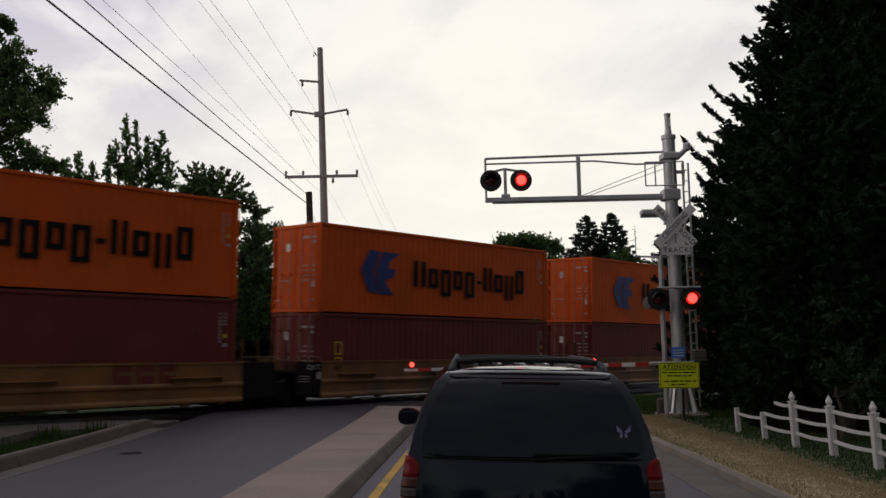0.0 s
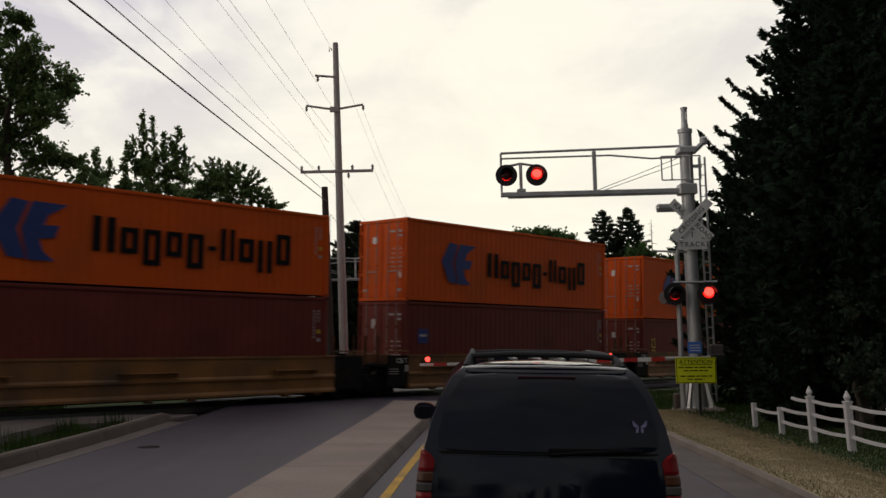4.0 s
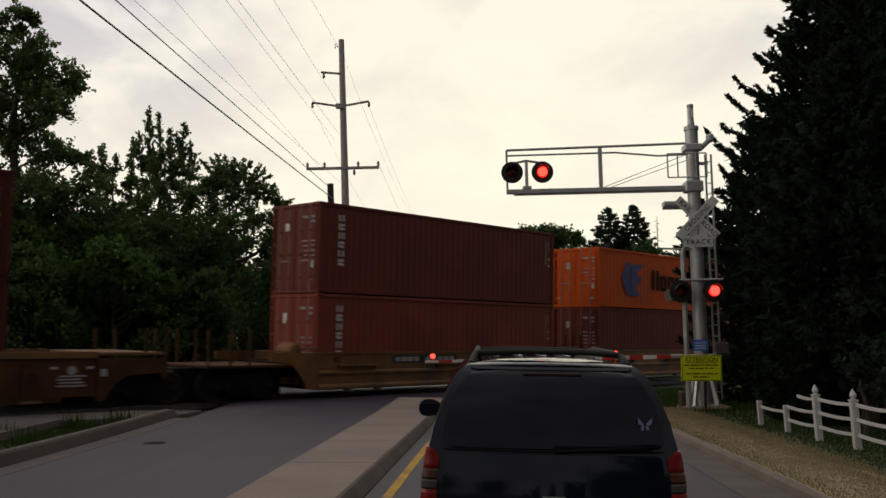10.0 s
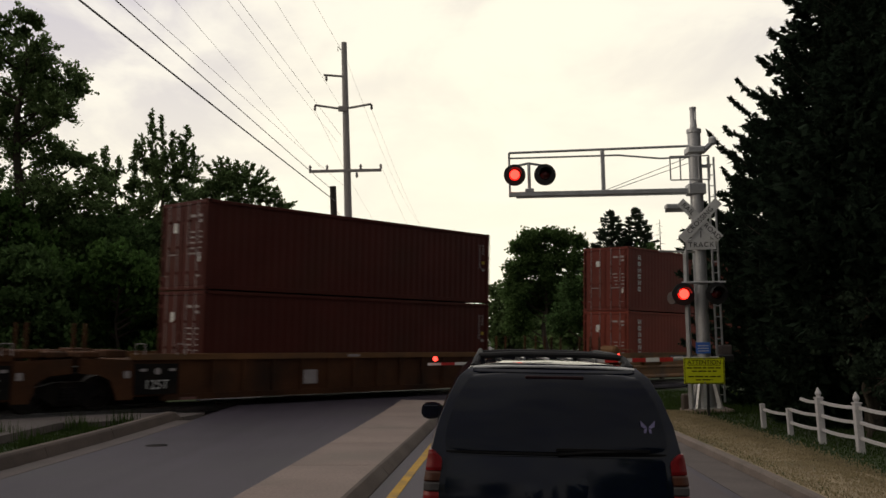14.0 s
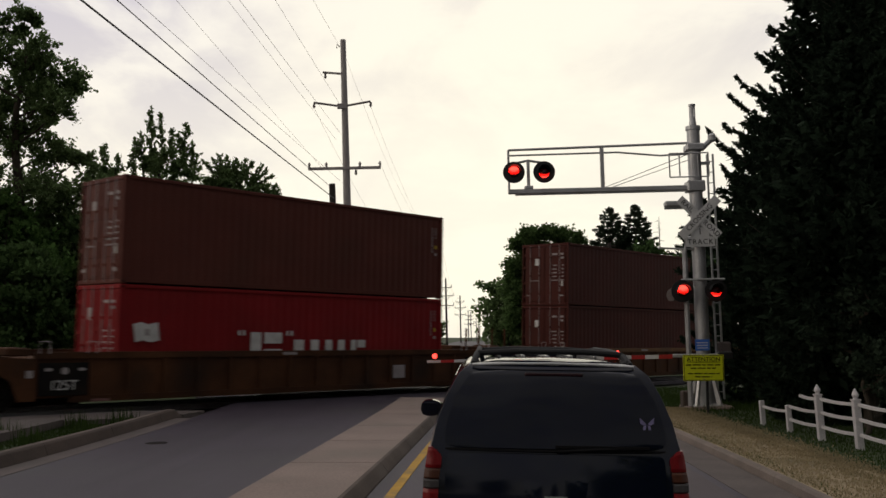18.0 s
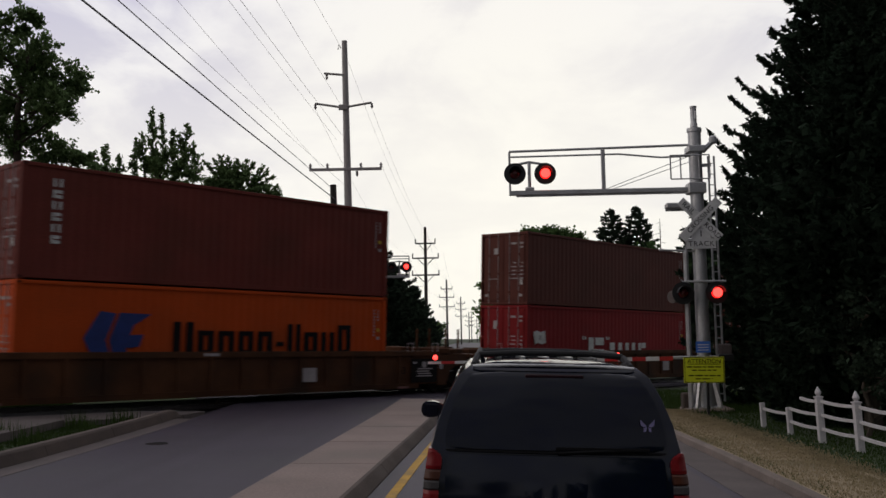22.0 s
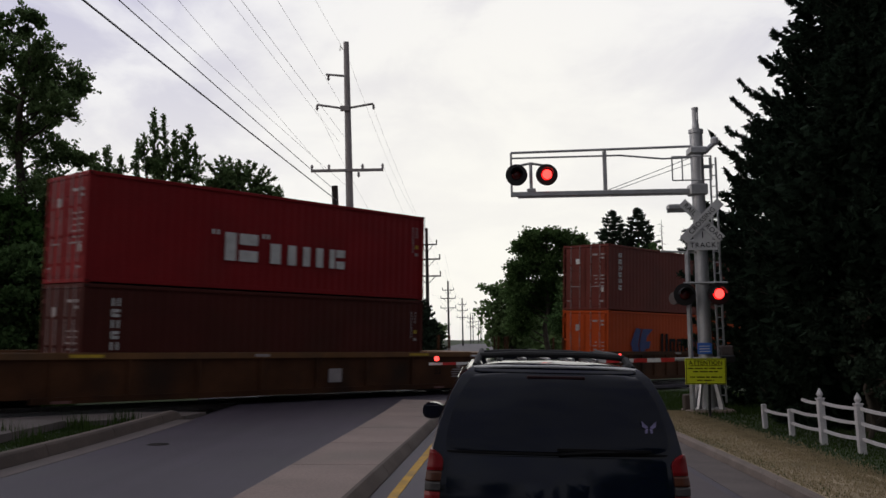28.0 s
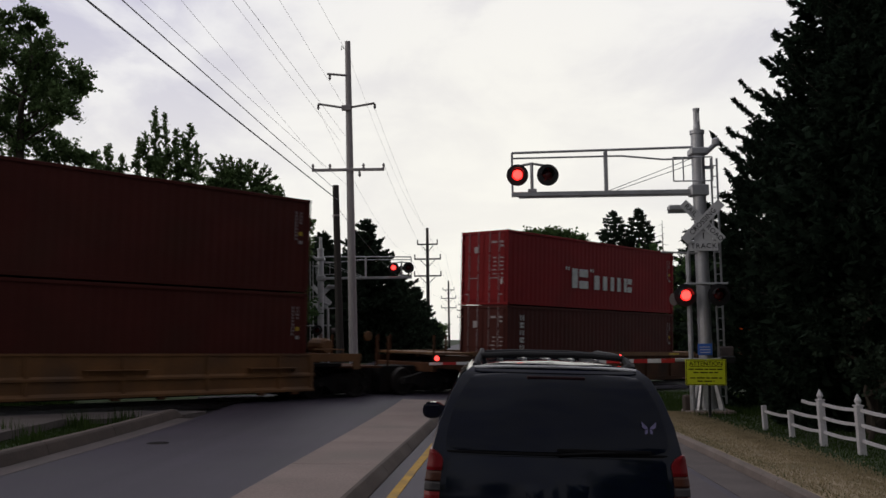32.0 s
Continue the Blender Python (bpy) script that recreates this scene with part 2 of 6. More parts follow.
M_BUSH2 = leaf_mat("bright_bush_leaves", (0.085, 0.165, 0.046))
M_LEAF2 = leaf_mat("bright_broad_leaves", (0.085, 0.145, 0.048))
M_NEEDLE = leaf_mat("spruce_needles", (0.023, 0.038, 0.024), 0.5)
M_PINE = leaf_mat("pine_needles", (0.042, 0.062, 0.040), 0.5)
M_BARK = mat("bark", (0.075, 0.058, 0.043), 0.95, dark=0.5, scale=6, grain=30, bump=0.8, stretch=(1, 1, 0.25))
M_ALU = mat("brushed_aluminium_paint", (0.50, 0.50, 0.51), 0.45, 0.5, dark=0.85, scale=3, bump=0.05, dirt=(0.28, 0.26, 0.25), dirt_amount=0.5)
M_GREYPOLE = mat("weathered_grey_pole", (0.42, 0.39, 0.385), 0.85, dark=0.75, scale=3, grain=30, bump=0.3, stretch=(1, 1, 0.12))
M_DARKPOLE = mat("dark_treated_pole", (0.05, 0.042, 0.037), 0.9, dark=0.7, scale=3, bump=0.3, stretch=(1, 1, 0.12))
M_WIRE = mat("wire", (0.16, 0.16, 0.17), 0.6, 0.3, bump=0)
M_SIGNWHITE = mat("reflective_white_sheet", (0.74, 0.74, 0.74), 0.5, bump=0, dirt=(0.5, 0.5, 0.48), dirt_amount=0.4)
M_SIGNYELLOW = mat("reflective_yellow_sheet", (0.74, 0.78, 0.025), 0.45, bump=0, dark=0.92)
M_SIGNBLUE = mat("blue_sheet", (0.05, 0.17, 0.62), 0.5, bump=0)
M_STRIPERED = mat("red_reflective_tape", (0.52, 0.025, 0.025), 0.45, bump=0)
M_BLACKPAINT = mat("matt_black_paint", (0.012, 0.012, 0.013), 0.55, bump=0.03)
M_REDLIT = glow_mat("lit_red_lens", (1.0, 0.012, 0.010), 1.7)
M_REDCORE = glow_mat("bright_red_lamp", (1.0, 0.045, 0.036), 3.6)
M_REDDARK = mat("unlit_red_lens", (0.075, 0.006, 0.006), 0.25, bump=0)
M_FENCE = mat("white_vinyl", (0.52, 0.50, 0.51), 0.5, dark=0.92, bump=0.03, dirt=(0.45, 0.43, 0.40), dirt_amount=0.4)
M_CARPAINT = mat("dark_navy_car_paint", (0.003, 0.005, 0.016), 0.08, 0.0, dark=0.9, bump=0, spec=0.55)
M_CARGLASS = mat("tinted_glass", (0.004, 0.006, 0.015), 0.08, bump=0, spec=0.36)
M_RUBBER = mat("black_rubber", (0.009, 0.009, 0.010), 0.8, bump=0.05, spec=0.15)
M_TAILRED = mat("red_lens", (0.20, 0.005, 0.008), 0.3, bump=0, coat=0.0, spec=0.25)
M_TAILAMBER = mat("amber_lens", (0.075, 0.024, 0.012), 0.3, bump=0, coat=0.0, spec=0.25)
M_TAILCLEAR = mat("clear_lens", (0.06, 0.055, 0.056), 0.3, bump=0, coat=0.0, spec=0.25)
M_RACK = mat("black_roof_trim", (0.012, 0.012, 0.014), 0.8, 0.0, bump=0)
M_CHROME = mat("dull_alloy", (0.45, 0.45, 0.46), 0.3, 0.9, bump=0)
M_LILAC = mat("lilac_vinyl", (0.24, 0.22, 0.40), 0.5, bump=0)


# ---------------------------------------------------------------- shape helpers
def part(name, bm, material, parent=None, label="", smooth=False):
    me = bpy.data.meshes.new(name)
    bm.to_mesh(me)
    bm.free()
    me.materials.append(material)
    if smooth:
        for p in me.polygons:
            p.use_smooth = True
        me.set_sharp_from_angle(angle=radians(38))
    ob = new(name, me)
    ob.parent = parent
    if label:
        tagged(ob, label)
    return ob


def raw(name, verts, faces, material, parent=None, smooth=False):
    me = bpy.data.meshes.new(name)
    me.from_pydata(verts, [], faces)
    me.materials.append(material)
    if smooth:
        for p in me.polygons:
            p.use_smooth = True
        me.set_sharp_from_angle(angle=radians(38))
    ob = new(name, me)
    ob.parent = parent
    return ob


def thing(name, label, category, group="", kind="", at=None):
    ob = tagged(new(name), label, category, group, kind)
    ob.empty_display_size = 0.2
    if at is not None:
        ob.matrix_world = at
    return ob


def box(bm, x0, x1, y0, y1, z0, z1, bevel=0.0):
    v = [bm.verts.new((x, y, z)) for z in (z0, z1) for x, y in ((x0, y0), (x1, y0), (x1, y1), (x0, y1))]
    fs = [bm.faces.new([v[i] for i in f]) for f in ((3, 2, 1, 0), (4, 5, 6, 7), (0, 1, 5, 4), (1, 2, 6, 5), (2, 3, 7, 6), (3, 0, 4, 7))]
    if bevel:
        es = {e for f in fs for e in f.edges}
        bmesh.ops.bevel(bm, geom=list(es), offset=bevel, segments=1, affect="EDGES", profile=0.7)
    return bm


def B():
    return bmesh.new()


def boxm(*a, bevel=0.0):
    return box(B(), *a, bevel=bevel)


def tube(bm, pts, radii, seg=8, cap=True):
    pts = [Vector(p) for p in pts]
    if not isinstance(radii, (list, tuple)):
        radii = [radii] * len(pts)
    rings = []
    for i, p in enumerate(pts):
        d = (pts[min(i + 1, len(pts) - 1)] - pts[max(i - 1, 0)]).normalized()
        a = d.orthogonal().normalized() if abs(d.z) > 0.95 else d.cross(Vector((0, 0, 1))).normalized()
        b = d.cross(a).normalized()
        rings.append([bm.verts.new(p + (a * math.cos(q) + b * math.sin(q)) * radii[i]) for q in (2 * math.pi * k / seg for k in range(seg))])
    for r0, r1 in zip(rings, rings[1:]):
        for k in range(seg):
            bm.faces.new((r0[k], r0[(k + 1) % seg], r1[(k + 1) % seg], r1[k]))
    if cap:
        bm.faces.new(rings[0][::-1])
        bm.faces.new(rings[-1])
    return bm


def prism(bm, poly, axis, a0, a1):
    """A polygon of (u, v) pushed along an axis: x (u=y, v=z), y (u=x, v=z) or z (u=x, v=y)."""
    def at(u, v, a):
        return (a, u, v) if axis == "x" else (u, a, v) if axis == "y" else (u, v, a)
    lo, hi = [bm.verts.new(at(u, v, a0)) for u, v in poly], [bm.verts.new(at(u, v, a1)) for u, v in poly]
    n = len(poly)
    bm.faces.new(lo[::-1])
    bm.faces.new(hi)
    for i in range(n):
        bm.faces.new((lo[i], lo[(i + 1) % n], hi[(i + 1) % n], hi[i]))
    bmesh.ops.recalc_face_normals(bm, faces=bm.faces[:])
    return bm


def lathe(bm, prof, axis="z", at=(0, 0, 0), seg=16):
    rings = []
    for r, h in prof:
        ring = []
        for k in range(seg):
            q = 2 * math.pi * k / seg
            u, v = r * math.cos(q), r * math.sin(q)
            c = (u, v, h) if axis == "z" else (h, u, v) if axis == "x" else (u, h, v)
            ring.append(bm.verts.new(Vector(c) + Vector(at)))
        rings.append(ring)
    for r0, r1 in zip(rings, rings[1:]):
        for k in range(seg):
            bm.faces.new((r0[k], r0[(k + 1) % seg], r1[(k + 1) % seg], r1[k]))
    bm.faces.new(rings[0][::-1])
    bm.faces.new(rings[-1])
    bmesh.ops.recalc_face_normals(bm, faces=bm.faces[:])
    return bm


def words(name, text, size, material, parent, m, spread=1.0):
    """Raised lettering in the built-in font, centred on m, facing its +z."""
    cu = bpy.data.curves.new(name, "FONT")
    cu.body, cu.size, cu.extrude, cu.align_x, cu.align_y, cu.space_character = text, size, 0.002, "CENTER", "CENTER", spread
    tmp = bpy.data.objects.new(name, cu)
    me = bpy.data.meshes.new_from_object(tmp)
    bpy.data.objects.remove(tmp)
    me.materials.clear()
    me.materials.append(material)
    ob = new(name, me)
    ob.parent, ob.matrix_basis = parent, m
    return ob


# ---------------------------------------------------------------- lie of the land: a plane that falls to the right, flattening far off
def smooth01(v):
    v = min(1.0, max(0.0, v))
    return v * v * (3 - 2 * v)


def zg(x, y):
    fx = max(-70.0, min(60.0, x))
    fy = max(-30.0, min(70.0, y))
    return -0.255 - 0.03613 * fx + 0.00723 * fy + 0.26 * (1 - smooth01((-0.72593 * x + 0.68777 * y - 4) / 16))


# the track: x along it (the way the train runs), y away from the road's near side, z up from the rail heads
D2, N2 = Vector((0.68777, 0.72593)), Vector((-0.72593, 0.68777))
TX = Vector((D2.x, D2.y, -0.0196)).normalized()
TY = Vector((N2.x, N2.y, 0.0312))
TY = (TY - TX * TY.dot(TX)).normalized()
TZ = TX.cross(TY)
TRACK = Matrix(((TX.x, TY.x, TZ.x, N2.x * 23.285), (TX.y, TY.y, TZ.y, N2.y * 23.285), (TX.z, TY.z, TZ.z, 0.47), (0, 0, 0, 1)))


def run(t):
    """How far the train has come along the track at t seconds, from where it is at 9 s."""
    u = t - 9
    return 4.43714 * u - 0.0118363 * u ** 2 + 1.58074e-4 * u ** 3 + 5.896e-7 * u ** 4

# ---------------------------------------------------------------- ground, road, kerbs
def off_track(x, y):
    return -0.72593 * x + 0.68777 * y - 23.285 - 1.22


def road_left(y):
    return -6.1 if y < 40 else -6.1 + 0.03 * (y - 40)


def road_right(y):
    return 4.16 + 0.028 * (min(y, 30) - 14) + 0.03 * max(0, y - 30)


def ground_z(x, y):
    o = abs(off_track(x, y))
    z = zg(x, y) - 0.05
    if o < 4.5:
        z -= 0.42 * smooth01((4.5 - o) / 1.5)
    if x > road_right(y):
        z += 0.10 * smooth01((x - road_right(y) - 0.1) / 2.5)
    return z


def lines(lo, hi, fine, near=45.0):
    out, v = [], 0.0
    while v < hi:
        out.append(v)
        v += fine if v < near else max(fine, (v - near) * 0.25 + fine)
    out.append(hi)
    neg, v = [], -fine
    while v > lo:
        neg.append(v)
        v -= fine if v > -near else max(fine, (-v - near) * 0.25 + fine)
    neg.append(lo)
    return neg[::-1] + out


gx, gy = lines(-2500, 2500, 1.0), lines(-600, 3500, 1.0, 75.0)
verts = [(x, y, ground_z(x, y)) for y in gy for x in gx]
W = len(gx)
faces = [(j * W + i, j * W + i + 1, (j + 1) * W + i + 1, (j + 1) * W + i) for j in range(len(gy) - 1) for i in range(W - 1)]
ground = tagged(raw("ground", verts, faces, M_GROUND, smooth=True), "green and brown grassy ground", "ground", kind="structure")


def strip(name, left, right, y0, y1, lift, material, label, category, cols=8, dy=1.5, thick=0.12, kind="structure"):
    """A sheet with edges, between two lines that run along the road."""
    n = max(2, int((y1 - y0) / dy))
    vs, fs = [], []
    for j in range(n + 1):
        y = y0 + (y1 - y0) * j / n
        for i in range(cols + 1):
            x = left(y) + (right(y) - left(y)) * i / cols
            vs.append((x, y, zg(x, y) + lift))
    w = cols + 1
    top = len(vs)
    vs += [(x, y, z - thick) for x, y, z in vs]
    for j in range(n):
        for i in range(cols):
            a = j * w + i
            fs.append((a, a + 1, a + w + 1, a + w))
        a, b = j * w, j * w + cols
        fs += [(a + w, a, a + top, a + w + top), (b, b + w, b + w + top, b + top)]
    for i in range(cols):
        fs += [(i, i + top, i + 1 + top, i + 1), (n * w + i, n * w + i + 1, n * w + i + 1 + top, n * w + i + top)]
    ob = raw(name, vs, fs, material)
    return tagged(ob, label, category, kind=kind) if category else ob


road = strip("road", road_left, road_right, -60, 420, 0.0, M_ASPHALT, "worn grey asphalt road across the railway", "road", cols=14)


def med_l(y):
    return -2.36 + 0.051 * (y - 11)


def med_r(y):
    return -0.99 + 0.0645 * (y - 11)


median = thing("median", "long pale concrete median island between the lanes", "median", kind="structure")
for y in [1.0 + 3.05 * k for k in range(9)]:
    if y < 27:
        part_ob = strip("slab", lambda v: med_l(v) + 0.1, lambda v: med_r(v) - 0.16, y, min(y + 3.03, 28.6), 0.15, M_CONCRETE, "", "", cols=3, dy=1.0, thick=0.2)
        part_ob.parent = median


def kerb_line(name, label, line, y0, y1, side, material, step=3.05, height=0.15, wide=0.16, batter=0.015, taper=0.0):
    """Kerb stones end to end along a line; side is the way from the road to the verge; over the last taper metres they sink into the ground."""
    root = thing(name, label, "kerb", kind="structure")
    y = y0
    while y < y1:
        e = min(y + step - 0.012, y1)
        n, vs, fs = 4, [], []
        prof = [(0.0, -0.1), (0.0, 0.02), (batter, height - 0.03), (batter + 0.03, height), (wide, height), (wide, -0.1)]
        for j in range(n + 1):
            v = y + (e - y) * j / n
            for u, h in prof:
                x = line(v) + side * u
                sink = 1.0 if not taper else smooth01((y1 - v) / taper) * 0.97 + 0.03
                vs.append((x, v, zg(x, v) + (h * sink if h > 0 else h)))
        k = len(prof)
        for j in range(n):
            for i in range(k - 1):
                a = j * k + i
                fs.append((a, a + 1, a + k + 1, a + k) if side < 0 else (a + k, a + k + 1, a + 1, a))
        fs += [tuple(range(k)), tuple(n * k + i for i in reversed(range(k)))]
        raw("kerb_stone", vs, fs, material, root)
        y += step
    return root


kerb_line("kerb_median_east", "stained concrete kerb of the median", med_r, 1, 28.6, -1, M_KERBSTAIN, batter=0.08)
kerb_line("kerb_median_west", "pale concrete kerb of the median", med_l, 1, 28.6, 1, M_CONCRETE, wide=0.1)
# dark brown on the upright face, paler on the crest
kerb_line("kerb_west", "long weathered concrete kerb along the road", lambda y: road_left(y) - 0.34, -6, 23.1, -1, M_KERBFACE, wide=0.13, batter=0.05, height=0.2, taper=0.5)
kerb_line("kerb_cap_west", "pale crest of the kerb", lambda y: road_left(y) - 0.47, -6, 23.1, -1, M_KERB, wide=0.06, batter=0.005, height=0.212, taper=0.5)
kerb_line("kerb_east", "long weathered concrete kerb beside dry turf", road_right, -6, 30.0, 1, M_KERB, wide=0.12, height=0.13)
strip("gutter_west", lambda y: road_left(y) - 0.35, lambda y: road_left(y) + 0.06, -6, 22.5, 0.006, M_GUTTER, "pale concrete gutter along the kerb", "gutter", cols=1, thick=0.05)
strip("gutter_east", lambda y: road_right(y) - 0.62, road_right, -6, 30, 0.006, M_KERBDARK, "dark stained gutter along the kerb", "gutter", cols=1, thick=0.05)
strip("wheel_track", lambda y: road_right(y) - 1.5, lambda y: road_right(y) - 0.75, -6, 29, 0.004, mat("pale_patched_asphalt", (0.100, 0.083, 0.090), 0.85, scale=0.6, grain=50, bump=0.2), "paler patched edge of the asphalt lane", "road", cols=2, thick=0.05)
strip("yellow_line", lambda y: med_r(y) + 0.21, lambda y: med_r(y) + 0.33, -30, 25, 0.008, M_YELLOWLINE, "worn yellow painted edge line", "road marking", cols=1, thick=0.02)


def verge_r(y):
    return road_right(y) + 0.12


strip("dry_verge", verge_r, lambda y: verge_r(y) + 1.15 + 0.12 * math.sin(y * 1.7) + 0.08 * math.sin(y * 0.6), -8, 25.5, 0.13, M_DRY, "straw-coloured dry turf beside the kerb", "verge", cols=4, dy=0.6, thick=0.25)
strip("gravel_path", lambda y: road_left(y) - 3.4, lambda y: road_left(y) - 2.2, -6, 20.6, 0.12, M_KERBDARK, "grey gravel beside the grass strip", "path", cols=2, thick=0.25)
# pale worn apron where the kerb ends before the rails
apron = B()
prism(apron, [(-11.5, 20.9), (-9.2, 20.7), (-6.5, 23.4), (-6.3, 24.6), (-8.0, 24.2)], "z", -0.2, 0.0)
for v in apron.verts:
    v.co.z += zg(v.co.x, v.co.y) + 0.006
tagged(part("apron", apron, M_KERBDARK), "grey gravelly apron beside the rails", "apron", kind="structure")
# iron cover in the far lane
cover_at = (-5.30, 17.3)
cover = thing("drain_cover", "dark iron cover set in the asphalt", "drain cover", at=Matrix.Translation((*cover_at, zg(*cover_at))))
part("frame", lathe(B(), [(0.20, -0.05), (0.20, 0.006), (0.165, 0.008), (0.165, -0.05)]), M_BLACK, cover)
part("lid", lathe(B(), [(0.161, -0.05), (0.161, 0.004), (0.01, 0.006)]), M_BLACK, cover)


# ---------------------------------------------------------------- grass tufts
def blades(name, label, category, count, region, height, material, seed, width=0.012):
    rnd = np.random.RandomState(seed)
    vs, fs = [], []
    tries = 0
    while len(fs) < count and tries < count * 6:
        tries += 1
        p = region(rnd)
        if p is None:
            continue
        x, y, z = p
        h, a, lean = height * (0.5 + rnd.rand()), rnd.rand() * 6.283, (rnd.rand() - 0.5) * 0.7
        ca, sa = math.cos(a) * width, math.sin(a) * width
        k = len(vs)
        vs += [(x - ca, y - sa, z), (x + ca, y + sa, z), (x + lean * h * math.sin(a) + ca * 0.15, y - lean * h * math.cos(a), z + h)]
        fs.append((k, k + 1, k + 2))
    return tagged(raw(name, vs, fs, material), label, category, kind="stuff")


def in_left(r):
    y = 4 + r.rand() * 18
    x = road_left(y) - 0.65 - r.rand() * 1.55
    return x, y, ground_z(x, y)


def in_left_weeds(r):
    c = ((-8.0, 20.4), (-7.4, 21.6), (-8.6, 18.2), (-7.6, 17.4), (-8.3, 15.6), (-7.2, 19.2))[r.randint(6)]
    x, y = c[0] + r.randn() * 0.14, c[1] + r.randn() * 0.25
    return x, y, ground_z(x, y)


def in_right(r):
    y = 8 + r.rand() * 24
    x = road_right(y) + 1.15 + 0.25 * r.randn() + 7 * r.rand()
    if r.rand() < 0.05:
        x = road_right(y) + 0.13 + 0.16 * abs(r.randn())
    return x, y, max(ground_z(x, y), zg(x, y) + 0.11 if x < road_right(y) + 1.3 else -9)


def in_dry(r):
    y = 8 + r.rand() * 17
    x = verge_r(y) + 0.02 + (1.15 * r.rand() if r.rand() < 0.6 else 1.15 + 0.22 * r.randn())
    return x, y, max(zg(x, y) + 0.12, ground_z(x, y))


def in_far(r):
    y = 24.5 + r.rand() * 12
    x = road_right(y) + 0.1 + r.rand() * 6
    if abs(off_track(x, y)) < 3:
        return None
    return x, y, ground_z(x, y)


def in_beyond(r):
    u, o = -42 + 55 * r.rand(), 2.9 + 2.2 * r.rand()
    x, y = D2.x * u + N2.x * (24.5 + o), D2.y * u + N2.y * (24.5 + o)
    return None if x > road_left(y) - 0.6 else (x, y, ground_z(x, y) - 0.02)


# added weeds, to darken the lit ground that shows below the cars
blades("darkening_weeds", "tall weeds added to darken the strip beyond the rails", "weeds", 16000, in_beyond, 0.55, M_GRASS, 6, 0.03)
blades("grass_strip", "short green grass strip behind the kerb", "grass", 22000, in_left, 0.034, M_GRASS, 1)
blades("weeds", "tall green weeds by the kerb", "weeds", 600, in_left_weeds, 0.30, M_GRASS, 2)
blades("lawn", "short mown green grass by the fence", "grass", 60000, in_right, 0.035, M_GRASS, 3)
blades("dry_grass", "thin straw-coloured dry grass", "grass", 40000, in_dry, 0.028, M_DRYGRASS, 4)
blades("trackside_grass", "green grass round the signal mast", "grass", 9000, in_far, 0.14, M_GRASS, 5)

# ---------------------------------------------------------------- railway track
track = thing("railway_track", "single railway track with steel rails on timber ties", "track", kind="structure", at=TRACK.copy())


def rail_mesh(x0, x1):
    bm = B()
    prism(bm, [(-0.036, -0.035), (-0.036, -0.008), (-0.026, 0.0), (0.026, 0.0), (0.036, -0.008), (0.036, -0.035), (0.009, -0.05), (0.009, -0.145),
               (0.07, -0.16), (0.07, -0.172), (-0.07, -0.172), (-0.07, -0.16), (-0.009, -0.145), (-0.009, -0.05)], "x", x0, x1)
    return bm


for y in (1.22 - 0.7545, 1.22 + 0.7545):
    r = part("rail", rail_mesh(-75, 95), M_RAIL, track)
    r.location.y = y
bed = B()
prism(bed, [(-1.5, -0.75), (-0.6, -0.24), (3.04, -0.24), (3.94, -0.75)], "x", -75, 95)
part("ballast_bed", bed, M_BALLAST, track)
tie_me = None
for k in range(-60, 70):
    s = k * 0.53 + 8
    if 14.5 < s < 41:
        continue
    if tie_me is None:
        o = part("tie", boxm(-0.115, 0.115, -0.08, 2.52, -0.34, -0.176, bevel=0.01), M_TIE, track)
        tie_me = o.data
    else:
        o = new("tie", tie_me)
        o.parent = track
    o.location.x = s
# crossing panels between and beside the rails
for k in range(8):
    x0 = 16.2 + 3.0 * k
    for y0, y1 in ((-0.55, 0.375), (0.57, 1.215), (1.225, 1.87), (2.065, 2.95)):
        part("crossing_panel", boxm(x0, x0 + 2.985, y0, y1, -0.17, -0.022, bevel=0.012), M_ASPHALT if y0 in (-0.55, 2.065) else M_CONCRETE, track)

# ---------------------------------------------------------------- containers
CL, CW = 12.192, 2.438


def corrugated(x0, x1, z0, z1, depth, pitch=0.278):
    """A pressed steel wall along x, its outer folds at y = 0 and its inner ones at y = depth."""
    xs, n = [], max(3, round((x1 - x0) / pitch))
    p = (x1 - x0) / n
    for k in range(n):
        a = x0 + k * p
        xs += [(a, 0.0), (a + p * 0.26, 0.0), (a + p * 0.5, depth), (a + p * 0.76, depth)]
    xs.append((x1, 0.0))
    vs = [(x, y, z) for x, y in xs for z in (z0, z1)]
    fs = [(2 * i, 2 * i + 2, 2 * i + 3, 2 * i + 1) for i in range(len(xs) - 1)]
    k = len(vs)
    vs += [(x, y + 0.02, z) for x, y, z in vs]
    fs += [(f[3] + k, f[2] + k, f[1] + k, f[0] + k) for f in fs]
    return vs, fs


def mark(parent, x0, x1, z0, z1, material, name="marking", y=-0.006):
    return part(name, boxm(x0, x1, y, y + 0.004, z0, z1), material, parent)


def door_mark(parent, y0, y1, z0, z1, material, x=-0.012):
    return part("marking", boxm(x, x + 0.003, y0, y1, z0, z1), material, parent)


